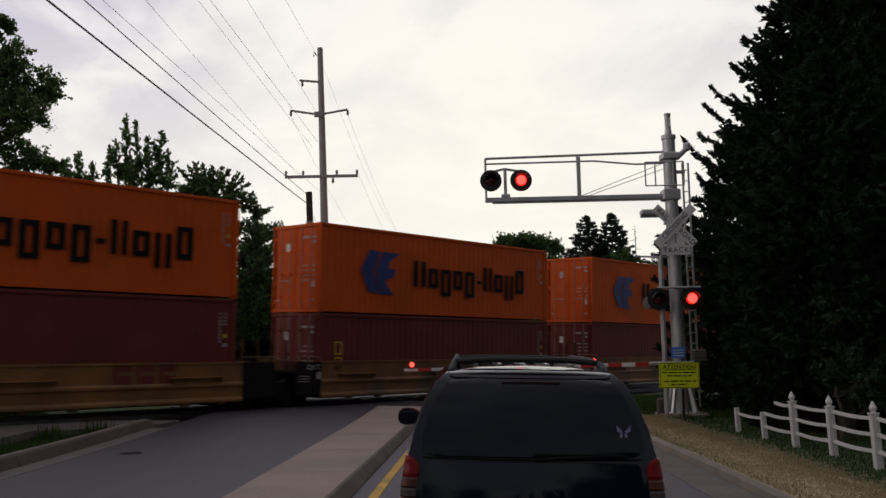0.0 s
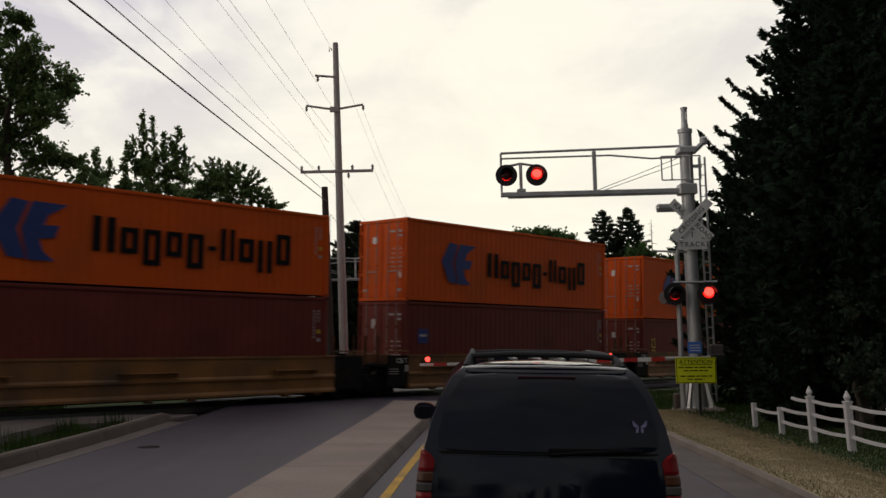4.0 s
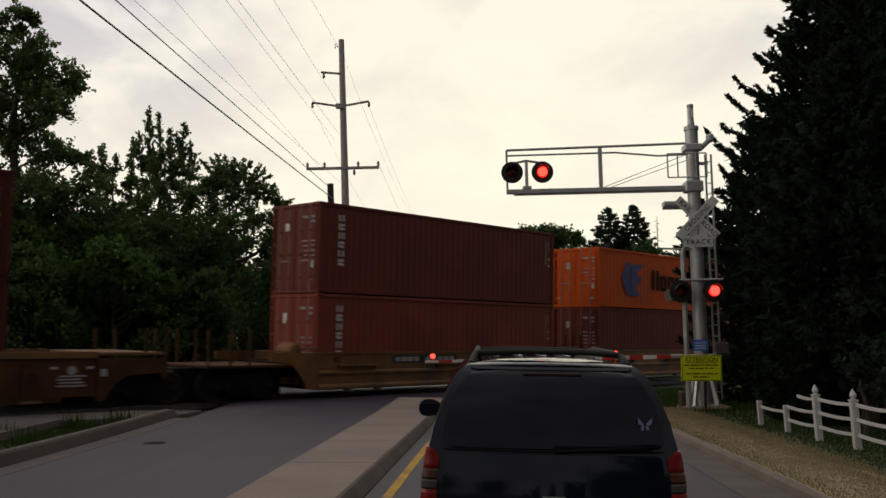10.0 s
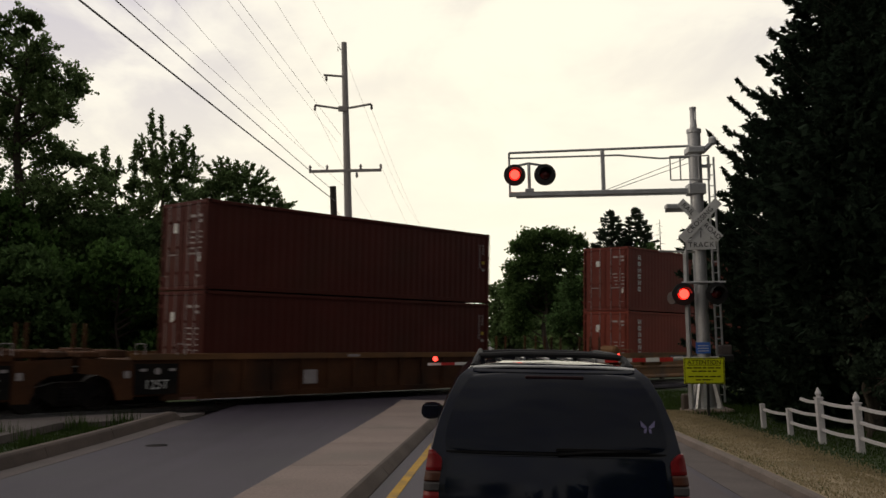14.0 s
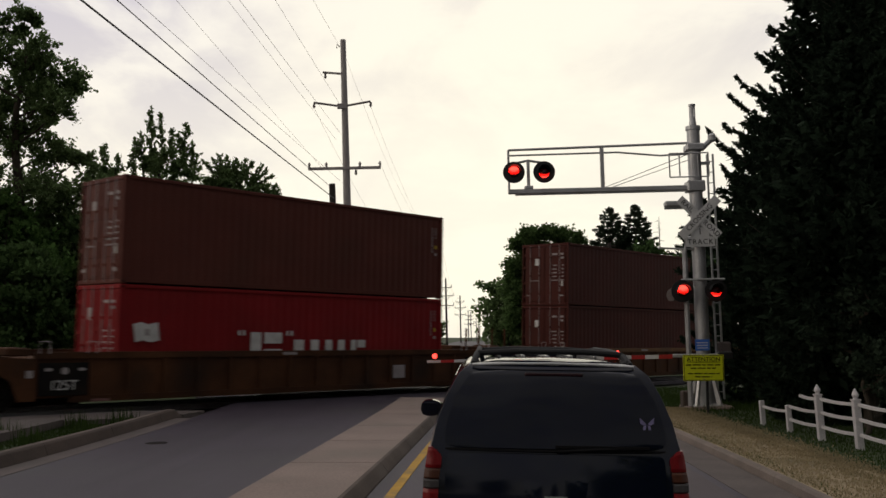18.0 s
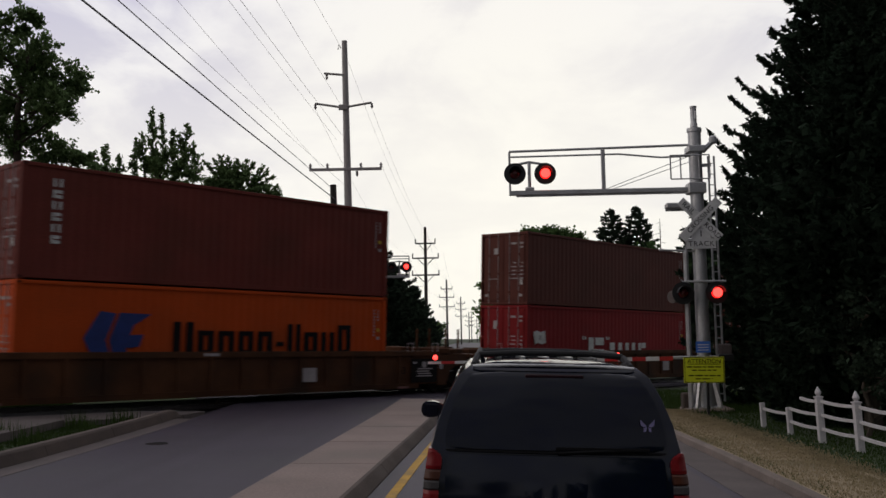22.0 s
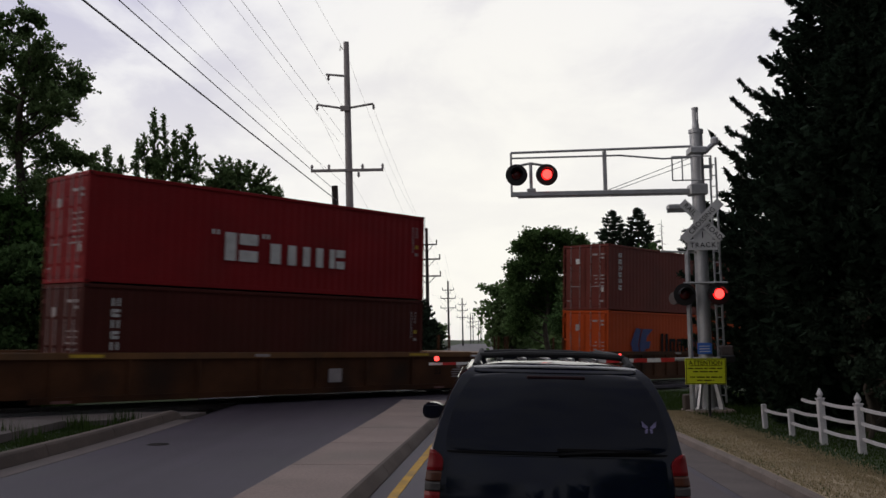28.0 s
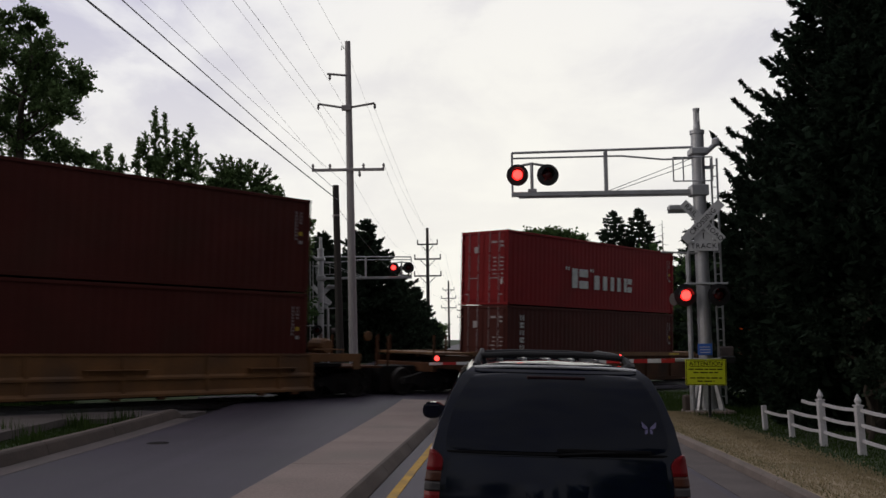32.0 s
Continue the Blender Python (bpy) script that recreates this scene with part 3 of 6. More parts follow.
def container(paint, h, label, seed, door_paint=None):
    """Local x from the door end, y from the side by the road, z from its floor."""
    rnd = random.Random(seed)
    root = thing("shipping_container", label, "container", "containers on the train")
    dp = door_paint or paint
    for y, flip in ((0.035, 1), (CW - 0.035, -1)):
        vs, fs = corrugated(0.12, CL - 0.12, 0.14, h - 0.10, 0.010)
        if flip < 0:
            vs, fs = [(x, -yy, z) for x, yy, z in vs], [f[::-1] for f in fs]
        o = raw("side_panel", vs, fs, paint, root)
        o.location.y = y
        y0, y1 = (0.0, 0.07) if flip > 0 else (CW - 0.07, CW)
        part("top_rail", boxm(0.14, CL - 0.14, y0 + 0.004, y1, h - 0.105, h - 0.01, bevel=0.008), paint, root)
        part("bottom_rail", boxm(0.14, CL - 0.14, y0 + (0.034 if flip > 0 else 0.0), y1 - (0.034 if flip < 0 else 0.0), 0.03, 0.16, bevel=0.008), paint, root)
        for x0 in (0.002, CL - 0.152):
            part("corner_post", boxm(x0, x0 + 0.15, y0, y1 + (0.03 if flip > 0 else 0), 0.118, h - 0.118, bevel=0.012), paint, root)
        for x0 in (0.0, CL - 0.178):
            for z0 in (0.0, h - 0.118):
                yy = 0.0 if flip > 0 else CW - 0.162
                c = part("corner_casting", boxm(x0, x0 + 0.178, yy, yy + 0.162, z0, z0 + 0.118, bevel=0.01), paint, root)
                part("casting_hole", boxm(x0 + 0.055, x0 + 0.125, yy - 0.003, yy + 0.165, z0 + 0.03, z0 + 0.088), M_BLACK, c)
    vs, fs = corrugated(0.1, CL - 0.1, 0.06, CW - 0.06, 0.02, 0.21)
    raw("roof", [(x, z, h - 0.012 - y) for x, y, z in vs], [f[::-1] for f in fs], paint, root)
    part("underframe_fill", boxm(0.16, CL - 0.16, 0.07, CW - 0.07, 0.03, 0.14), M_BLACK, root)
    vs, fs = corrugated(0.12, CW - 0.12, 0.13, h - 0.12, 0.036, 0.25)
    raw("front_wall", [(CL - 0.04 - y, x, z) for x, y, z in vs], fs, paint, root)
    part("door_header", boxm(0.005, 0.10, 0.165, CW - 0.165, h - 0.125, h - 0.008, bevel=0.008), dp, root)
    part("door_sill", boxm(0.005, 0.10, 0.165, CW - 0.165, 0.008, 0.135, bevel=0.008), dp, root)
    mid = CW / 2
    for y0, y1 in ((0.165, mid - 0.012), (mid + 0.012, CW - 0.165)):
        d = B()
        box(d, 0.03, 0.07, y0, y1, 0.145, h - 0.135)
        rows = 5
        hh = (h - 0.32) / rows
        for k in range(rows):
            z0 = 0.165 + k * hh
            prism(d, [(y0 + 0.06, z0 + 0.05), (y1 - 0.06, z0 + 0.05), (y1 - 0.06, z0 + hh - 0.06), (y0 + 0.06, z0 + hh - 0.06)], "x", 0.008, 0.032)
        door = part("door", d, dp, root)
        for f in (0.27, 0.73):
            yy = y0 + (y1 - y0) * f
            rod = part("lock_rod", tube(B(), [(-0.004, yy, 0.06), (-0.004, yy, h - 0.06)], 0.017, 6), M_ROD, door)
            for z in (0.5, 1.25, 2.0):
                part("rod_bracket", boxm(-0.026, 0.03, yy - 0.05, yy + 0.05, z - 0.035, z + 0.035), dp, door)
        part("handle", boxm(-0.035, -0.018, y0 + (y1 - y0) * 0.27, y0 + (y1 - y0) * 0.70, 1.02, 1.055), M_ROD, door)
        for z in (0.35, 0.95, 1.6, h - 0.45):
            yy = y0 if y0 < 1 else y1
            part("hinge", boxm(-0.006, 0.03, yy - 0.05, yy + 0.05, z - 0.06, z + 0.06, bevel=0.008), dp, door)
    # plates and number bars on the doors, marks at the far end of the side
    for y, z, w, t in ((0.69, h - 0.50, 0.26, 0.08), (0.31, h - 0.50, 0.16, 0.08), (0.30, h - 0.66, 0.14, 0.08)):
        door_mark(root, y - w / 2, y + w / 2, z, z + t, M_PALE)
    for k in range(rnd.randint(4, 6)):
        z = 1.02 + 0.155 * k
        door_mark(root, 0.58, 0.68 + 0.16 * rnd.random(), z, z + 0.045, M_PALE)
        door_mark(root, 0.22, 0.30 + 0.10 * rnd.random(), z, z + 0.045, M_PALE)
    door_mark(root, 1.5, 1.72, h - 0.95 + 0.1 * rnd.random(), h - 0.62, M_WHITE if rnd.random() < 0.5 else M_PALE)
    door_mark(root, 0.26, 0.35, 0.80, 1.0, M_WHITE)
    for y in (0.25, 2.02):
        door_mark(root, y, y + 0.16, 0.32 + 0.1 * rnd.random(), 0.43, M_PALE)
    for k in range(9):
        mark(root, 11.62, 11.665, h - 0.42 - 0.1 * k - 0.07, h - 0.42 - 0.1 * k, M_PALE)
    for k in range(4):
        mark(root, 11.79, 11.835, h - 0.42 - 0.1 * k - 0.07, h - 0.42 - 0.1 * k, M_PALE)
    for k, (mm, hh) in enumerate(((M_YELLOWMARK, 0.12), (M_PALE, 0.10))):
        mark(root, 11.76, 11.88, h - 1.15 - 0.25 * k, h - 1.15 - 0.25 * k + hh, mm)
    return root


def letter_bars(root, x0, x1, z0, z1, glyphs, material, stroke=0.3, y=-0.006):
    """Plain frames and bars that take the place of a painted name: glyphs give width, bottom and top as shares of the tallest, and a shape; stroke is the share of the width that each upright fills."""
    total = sum(g[0] for g in glyphs) + 0.16 * (len(glyphs) - 1)
    k, x, hh = (x1 - x0) / total, x0, z1 - z0
    for w, lo, hi, style in glyphs:
        a, b, c, d = x, x + w * k, z0 + lo * hh, z0 + hi * hh
        t, u = (b - a) * stroke, min((b - a) * stroke * 0.75, 0.27 * (d - c))
        pieces = {"bar": [(a, b, c, d)],
                  "pair": [(a, a + t, c, d), (b - t, b, c, d)],
                  "split": [(a, a + t, c, d), (a + t * 1.3, b, c, c + 0.40 * (d - c)), (a + t * 1.3, b, d - 0.40 * (d - c), d)],
                  "frame": [(a, a + t, c, d), (b - t, b, c, d), (a + t, b - t, c, c + u), (a + t, b - t, d - u, d)]}[style]
        bm = B()
        for e in pieces:
            box(bm, e[0], e[1], y, y + 0.004, e[2], e[3])
        part("lettering_bar", bm, material, root)
        x = b + 0.16 * k


LONG_NAME = [(0.70, 0, 1, "pair"), (0.58, 0, 0.75, "frame"), (0.60, -0.3, 0.75, "frame"), (0.58, 0, 0.75, "frame"), (0.60, -0.3, 0.75, "frame"), (0.30, 0.28, 0.42, "bar"),
             (0.20, 0, 1, "bar"), (0.18, 0, 1, "bar"), (0.60, 0, 0.75, "frame"), (0.58, -0.3, 0.75, "pair"), (0.60, 0, 1.0, "frame")]


def orange_marks(root, h):
    """A blue arrow-like emblem and a row of black bars."""
    z = lambda v: v + (h - 2.591) * 0.4
    bm = B()
    prism(bm, [(1.76, z(1.35)), (2.15, z(0.62)), (2.62, z(0.58)), (2.35, z(1.30)), (2.62, z(2.00)), (2.18, z(2.05))], "y", -0.006, -0.002)
    prism(bm, [(2.66, z(0.56)), (3.34, z(0.56)), (3.02, z(0.80)), (2.92, z(1.10)), (3.30, z(1.14)), (3.42, z(1.46)), (3.02, z(1.44)), (3.12, z(1.70)), (3.62, z(2.00)), (2.72, z(2.02)), (2.46, z(1.32))], "y", -0.006, -0.002)
    part("emblem", bm, M_BLUE, root)
    letter_bars(root, 4.30, 10.65, z(0.90), z(1.82), LONG_NAME, M_BLACKMARK, 0.36)


def red_marks(root, h):
    """A white pennant and two rows of white bars."""
    z = h - 2.17
    letter_bars(root, 4.14, 5.26, z + 0.12, z + 0.93, [(0.30, 0, 1.0, "split")], M_WHITE, 0.33)
    for x in (3.70, 3.86, 5.42, 5.58):
        mark(root, x, x + 0.08, z + 0.84, z + 0.98, M_WHITE)
    letter_bars(root, 5.72, 8.60, z + 0.12, z + 0.72, [(0.22, 0, 1.0, "bar"), (0.18, 0, 1.0, "bar"), (0.46, 0, 1.0, "pair"), (0.36, 0, 1.0, "split")], M_WHITE, 0.34)


def stacked_marks(root, h):
    """Six pale bars one under another."""
    for k in range(6):
        z = h - 0.36 - 0.285 * k
        letter_bars(root, 0.80, 1.02, z - 0.205, z, [(0.3, 0, 1, "split" if k % 2 else "pair")], M_WHITE, 0.28)


def pennant(root):
    bm = B()
    prism(bm, [(0.42, 1.84), (0.62, 1.90), (0.86, 1.84), (1.14, 1.90), (1.20, 1.42), (0.95, 1.36), (0.70, 1.42), (0.50, 1.36)], "y", -0.006, -0.002)
    part("pennant_mark", bm, M_WHITE, root)
    mark(root, 0.76, 0.90, 1.54, 1.72, M_PALE, y=-0.010)


def yellow_frames(root):
    for z in (1.25, 0.75):
        bm = B()
        for a, b, c, d in ((0.68, 0.73, z, z + 0.42), (0.95, 1.0, z, z + 0.42), (0.73, 0.95, z, z + 0.05), (0.73, 0.95, z + 0.37, z + 0.42)):
            box(bm, a, b, -0.006, -0.002, c, d)
        part("marking", bm, M_YELLOWMARK, root)


# near end of each stack along the train, colours and heights of the lower and the upper box
HC, STD = 2.896, 2.591
STACKS = [
    (76.15, "maroon", STD, "orange", HC), (60.58, "maroon", STD, "orange", HC), (45.24, "maroon", HC, "orange", HC), (29.61, "maroon", HC, "orange", STD),
    (14.22, "red-brown", HC, "brown", HC), (-7.42, "dark brown", HC, "dark brown", STD), (-27.10, "red", HC, "umber", HC), (-46.76, "deep orange", HC, "brown", HC),
    (-70.26, "dark brown", HC, "red", HC), (-91.98, "dark brown", HC, "dark brown", HC)]
PAINT = {"maroon": M_MAROON, "brown": M_BROWN, "dark brown": M_BROWN_DARK, "umber": M_UMBER, "red-brown": M_BROWN_LIGHT, "red": M_RED, "orange": M_ORANGE, "deep orange": M_ORANGE_DEEP}
FLOOR = 0.355
moving = []
for i, (near, low, h_low, high, h_high) in enumerate(STACKS):
    for tier, (colour, h) in enumerate(((low, h_low), (high, h_high))):
        where = "riding in a railway well car" if tier == 0 else "stacked on another container"
        box_ob = container(PAINT[colour], h, f"{colour} corrugated steel shipping container {where}", i * 2 + tier)
        if "orange" in colour:
            orange_marks(box_ob, h)
        if colour == "red":
            red_marks(box_ob, h)
            if tier == 0:
                pennant(box_ob)
        if (i, tier) in ((4, 0), (4, 1), (7, 1), (8, 0)):
            stacked_marks(box_ob, h)
        if (i, tier) == (1, 0):
            yellow_frames(box_ob)
        if (i, tier) == (2, 0):
            mark(box_ob, 0.62, 1.12, 1.45, 1.95, M_BLUE)
            mark(box_ob, 0.70, 1.04, 1.68, 1.76, M_PALE, y=-0.010)
        moving.append((box_ob, near, 0.0, FLOOR if tier == 0 else FLOOR + h_low + 0.012))


# ---------------------------------------------------------------- railway cars
WHEEL_R = 0.46
wheelsets = []


def wheel_profile(y0, way):
    return [(0.10, y0 - way * 0.02), (WHEEL_R + 0.03, y0 - way * 0.02), (WHEEL_R + 0.025, y0 + way * 0.012), (WHEEL_R, y0 + way * 0.02), (WHEEL_R - 0.01, y0 + way * 0.11), (WHEEL_R - 0.07, y0 + way * 0.11),
            (WHEEL_R - 0.09, y0 + way * 0.05), (0.16, y0 + way * 0.06), (0.13, y0 + way * 0.12), (0.06, y0 + way * 0.13)]


def truck(car, x, paint=None):
    """A two-axle freight truck; its pieces lie in the car's space, y across with the track's middle at 1.22."""
    # added black block: gives the dark of the shade below and hides lit ground behind
    part("underframe_fill", boxm(x - 1.75, x + 1.75, 0.62, 1.82, 0.10, 0.98, bevel=0.02), M_BLACK, car)
    t = part("truck_bolster", boxm(x - 0.2, x + 0.2, -0.02, 2.46, 0.42, 0.66, bevel=0.03), M_BLACK, car)
    for y in (0.12, 2.22):
        bm = B()
        prism(bm, [(x - 1.18, 0.40), (x - 1.12, 0.60), (x - 0.72, 0.68), (x - 0.34, 0.78), (x + 0.34, 0.78), (x + 0.72, 0.68), (x + 1.12, 0.60), (x + 1.18, 0.40), (x + 0.72, 0.42), (x + 0.36, 0.20), (x - 0.36, 0.20), (x - 0.72, 0.42)], "y", y - 0.09, y + 0.09)
        part("side_frame", bm, M_BLACK, t)
        for dx in (-0.16, 0.0, 0.16):
            part("spring", lathe(B(), [(0.06, 0.28), (0.075, 0.34), (0.06, 0.38), (0.075, 0.42), (0.06, 0.46), (0.075, 0.50), (0.06, 0.54)], at=(x + dx, y - 0.11 if y < 1 else y + 0.11, 0), seg=8), M_BLACK, t)
    for dx in (-0.889, 0.889):
        bm = B()
        for y0, way in ((0.50, -1), (1.94, 1)):
            lathe(bm, wheel_profile(y0, way), "y", seg=24)
        lathe(bm, [(0.085, 0.02), (0.085, 2.42)], "y", seg=10)
        for k in range(3):
            q = 2.094 * k
            for y0 in (0.36, 2.05):
                box(bm, 0.24 * math.cos(q) - 0.03, 0.24 * math.cos(q) + 0.03, y0, y0 + 0.03, 0.24 * math.sin(q) - 0.03, 0.24 * math.sin(q) + 0.03)
        w = part("wheelset", bm, M_WHEEL, t, "steel wheels on an axle", smooth=False)
        w.location = (x + dx, 0, WHEEL_R)
        wheelsets.append((w, x + dx))
        for y in (0.02, 2.30):
            part("bearing_cap", lathe(B(), [(0.11, y), (0.12, y + 0.03), (0.12, y + 0.10), (0.10, y + 0.12)], "y", at=(x + dx, 0, WHEEL_R), seg=12), M_BLACK, t)
    return t


def plate(car, x0, x1, z0, z1, material, y=-0.30, name="marking"):
    return part(name, boxm(x0, x1, y - 0.005, y, z0, z1), material, car)


def side_words(car, text, size, x, z, material, y=-0.306):
    return words("lettering", text, size, material, car, pose(x, y, z, 90, 0, 0))


def coupler(car, x, way):
    bm = B()
    box(bm, min(x, x + way * 1.0), max(x, x + way * 1.0), 1.13, 1.31, 0.72, 0.90, bevel=0.02)
    box(bm, min(x + way * 0.9, x + way * 1.2), max(x + way * 0.9, x + way * 1.2), 1.02, 1.42, 0.66, 0.96, bevel=0.05)
    part("coupler", bm, M_BLACK, car)
    part("air_hose", tube(B(), [(x + way * 0.5, 0.95, 0.75), (x + way * 0.7, 0.92, 0.45), (x + way * 1.0, 0.95, 0.33), (x + way * 1.2, 1.0, 0.42)], 0.025, 6), M_RUBBER, car)


def post_set(car, xs, z0, z1, material, y=-0.22):
    for x in xs:
        for yy in (y, 2.44 - y):
            part("end_post", boxm(x - 0.035, x + 0.035, yy - 0.03, yy + 0.03, z0, z1, bevel=0.008), material, car)


def well_car_short(near, first, last, tint):
    """A forty-foot well unit: x from the near end of its load."""
    car = thing("well_car", "weathered ochre double-stack railway well car" if tint is M_CARYELLOW else "dusty tan railway well car with open ends", "railway car", "cars of the train")
    for s, y in ((1, -0.27), (-1, 2.71)):
        prof = [(0, 1.42), (-0.03, 1.42), (-0.03, 1.36), (0.0, 1.35), (0.0, 0.86), (-0.05, 0.80), (-0.05, 0.74), (0.0, 0.72), (0.0, 0.44), (-0.06, 0.36), (-0.06, 0.30), (0.10, 0.30), (0.10, 0.36), (0.05, 0.44), (0.05, 1.35), (0.08, 1.36), (0.08, 1.42)]
        bm = prism(B(), [(y + s * u, v) for u, v in prof], "x", -0.08, 12.28)
        part("side_sill", bm, tint, car)
    part("well_floor", boxm(0.0, 12.2, -0.1, 2.54, 0.25, 0.34), M_BLACK, car)
    for x0, x1 in ((0.62, 2.28), (5.0, 6.8), (9.9, 11.6)):
        part("step", boxm(x0, x1, -0.40, -0.27, 0.985, 1.01, bevel=0.005), tint, car)
        for x in (x0 + 0.1, x1 - 0.1):
            part("step_bracket", boxm(x - 0.02, x + 0.02, -0.38, -0.27, 0.88, 0.985), tint, car)
    for x in (1.1, 2.4, 5.9, 7.2, 10.4, 11.6):
        part("sill_bracket", boxm(x - 0.12, x + 0.12, -0.32, -0.18, 0.21, 0.30, bevel=0.01), M_CARBROWN, car)
    # ends with their black bulkheads
    for a, b in ((-1.05, -0.08), (12.28, 13.45)):
        for y in (-0.27, 2.67):
            if first and a < 0:
                bm = prism(B(), [(-0.08, 0.30), (-0.08, 1.40), (-1.9, 1.40), (-1.9, 1.16), (-1.2, 1.10), (-0.95, 0.92), (-0.70, 0.62), (-0.55, 0.30)], "y", y, y + 0.05)
                part("end_side", bm, tint, car)
            elif tint is not M_CARTAN:
                part("end_panel", boxm(a, b, y, y + 0.05, 0.36, 1.40, bevel=0.01), M_BLACK, car)
        part("end_platform", boxm(a, b, -0.22, 2.66, 1.02, 1.12, bevel=0.01), M_BLACK, car)
        part("top_rail", tube(B(), [(a, -0.25, 1.40), (a, -0.25, 1.55), (b, -0.25, 1.55), (b, -0.25, 1.40)], 0.022, 6), M_CARYELLOW if tint is M_CARYELLOW else tint, car)
        part("bulkhead", boxm(a + 0.4, a + 0.55, 0.1, 2.34, 1.12, 1.42, bevel=0.02), M_CARBROWN, car)
    part("center_beam", boxm(-2.4, 0.0, 0.85, 1.59, 0.62, 1.0, bevel=0.02), M_BLACK, car)
    part("center_beam", boxm(12.2, 14.2, 0.85, 1.59, 0.62, 1.0, bevel=0.02), M_BLACK, car)
    side_words(car, "40", 0.30, 0.62, 1.17, M_BLACKMARK, -0.276)
    if not first:
        side_words(car, "125 T", 0.22, -0.42, 1.22, M_WHITE, -0.276)
        plate(car, -0.25, -0.10, 0.86, 1.08, M_PALE, -0.272)
        for k in range(3):
            plate(car, -0.98, -0.55, 0.78 + 0.08 * k, 0.80 + 0.08 * k, M_PALE, -0.272)
    return car


def name_bars(car, x0, x1, z0, z1, material, n=3, y=-0.276):
    letter_bars(car, x0, x1, z0, z1, [(0.6, 0, 1, "split")] * n, material, 0.22, y)


def well_car_long(center, far_end, near_end, paint, chord, ribs, label_at):
    """A fifty-three-foot well unit: x from the middle of its load. Ends are 'shared' or 'coupler'."""
    car = thing("well_car", "grimy brown ribbed double-stack railway well car", "railway car", "cars of the train")
    for s, y in ((1, -0.30), (-1, 2.74)):
        bm = prism(B(), [(y, 1.48), (y + s * 0.22, 1.48), (y + s * 0.22, 1.32), (y, 1.32)], "x", -8.3, 8.3)
        part("top_chord", bm, chord, car)
        bm = prism(B(), [(y + s * 0.06, 1.32), (y + s * 0.09, 1.32), (y + s * 0.09, 0.36), (y + s * 0.06, 0.36)], "x", -8.3, 8.3)
        part("side_sheet", bm, paint, car)
        bm = prism(B(), [(y, 0.40), (y + s * 0.2, 0.40), (y + s * 0.2, 0.235), (y + s * 0.02, 0.235)], "x", -7.4, 7.4)
        part("bottom_chord", bm, paint, car)
        x = -6.9
        while x < 7.0:
            bm = prism(B(), [(y + s * 0.005, 1.318), (y + s * 0.06, 1.318), (y + s * 0.06, 0.362), (y + s * 0.005, 0.362)], "x", x - 0.05, x + 0.05)
            part("rib", bm, paint, car)
            x += ribs
    part("well_floor", boxm(-6.6, 6.6, -0.1, 2.54, 0.25, 0.34), M_BLACK, car)
    for way, end in ((-1, near_end), (1, far_end)):
        X = lambda a, b: (min(way * a, way * b), max(way * a, way * b))
        part("deck", boxm(*X(6.7, 8.3), -0.2, 2.64, 1.22, 1.31), paint, car)
        part("center_beam", boxm(*X(6.6, 9.9), 0.8, 1.64, 0.66, 1.12, bevel=0.02), M_BLACK, car)
        # added black block in place of the shade under the car end
        part("dark_gap_fill", boxm(*X(6.7, 8.6), 0.7, 1.74, 0.10, 0.655, bevel=0.02), M_BLACK, car)
        for y in (-0.30, 2.69):
            bm = B()
            pts = [(8.3, 0.30), (8.3, 1.32), (9.75, 1.36), (9.75, 1.0), (9.2, 0.95), (8.9, 0.80), (8.72, 0.30)] if end == "shared" else \
                [(8.3, 0.24), (8.3, 1.32), (10.15, 1.30), (10.15, 0.92), (9.1, 0.86), (8.75, 0.62), (8.5, 0.24)]
            prism(bm, [(way * u, v) for u, v in pts], "y", y, y + 0.05)
            part("end_side", bm, paint, car)
        if end == "shared":
            for y0, y1 in ((-0.22, 0.75), (1.70, 2.66)):
                part("end_cabinet", boxm(*X(8.45, 8.98), y0, y1, 1.38, 1.58, bevel=0.03), M_CARBROWN, car)
                part("end_cabinet", boxm(*X(9.16, 9.68), y0, y1, 1.38, 1.54, bevel=0.03), M_CARBROWN, car)
            post_set(car, [way * 9.07], 1.36, 2.25, M_CARBROWN, 0.9)
            for x in (7.05, 8.25):
                part("grab_rail", tube(B(), [(way * x, -0.32, 1.45), (way * x, -0.32, 1.74), (way * (x - 0.25), -0.32, 1.74), (way * (x - 0.25), -0.32, 1.45)], 0.018, 6), M_PALE, car)
        else:
            part("end_walk", boxm(*X(8.3, 10.15), -0.28, 2.7, 1.38, 1.46, bevel=0.01), chord, car)
            part("end_sill", boxm(*X(10.1, 10.3), -0.25, 2.67, 0.78, 1.1, bevel=0.02), paint, car)
            post_set(car, [way * 9.65, way * 10.25], 1.1, 2.05, paint)
            coupler(car, way * 9.9, way)
        if end == "shared":
            plate(car, *X(7.0, 8.25), 0.42, 1.22, M_BLACK, -0.302, "data_panel")
        if way < 0 and end == "shared":
            side_words(car, "125T", 0.34, -7.62, 0.66, M_WHITE, -0.313)
            for xx in (-8.1, -7.25):
                plate(car, xx, xx + 0.18, 1.02, 1.09, M_PALE, -0.309)
            part("marking", lathe(B(), [(0.09, -0.313), (0.09, -0.309)], "y", at=(-7.6, 0, 1.02), seg=14), M_PALE, car)
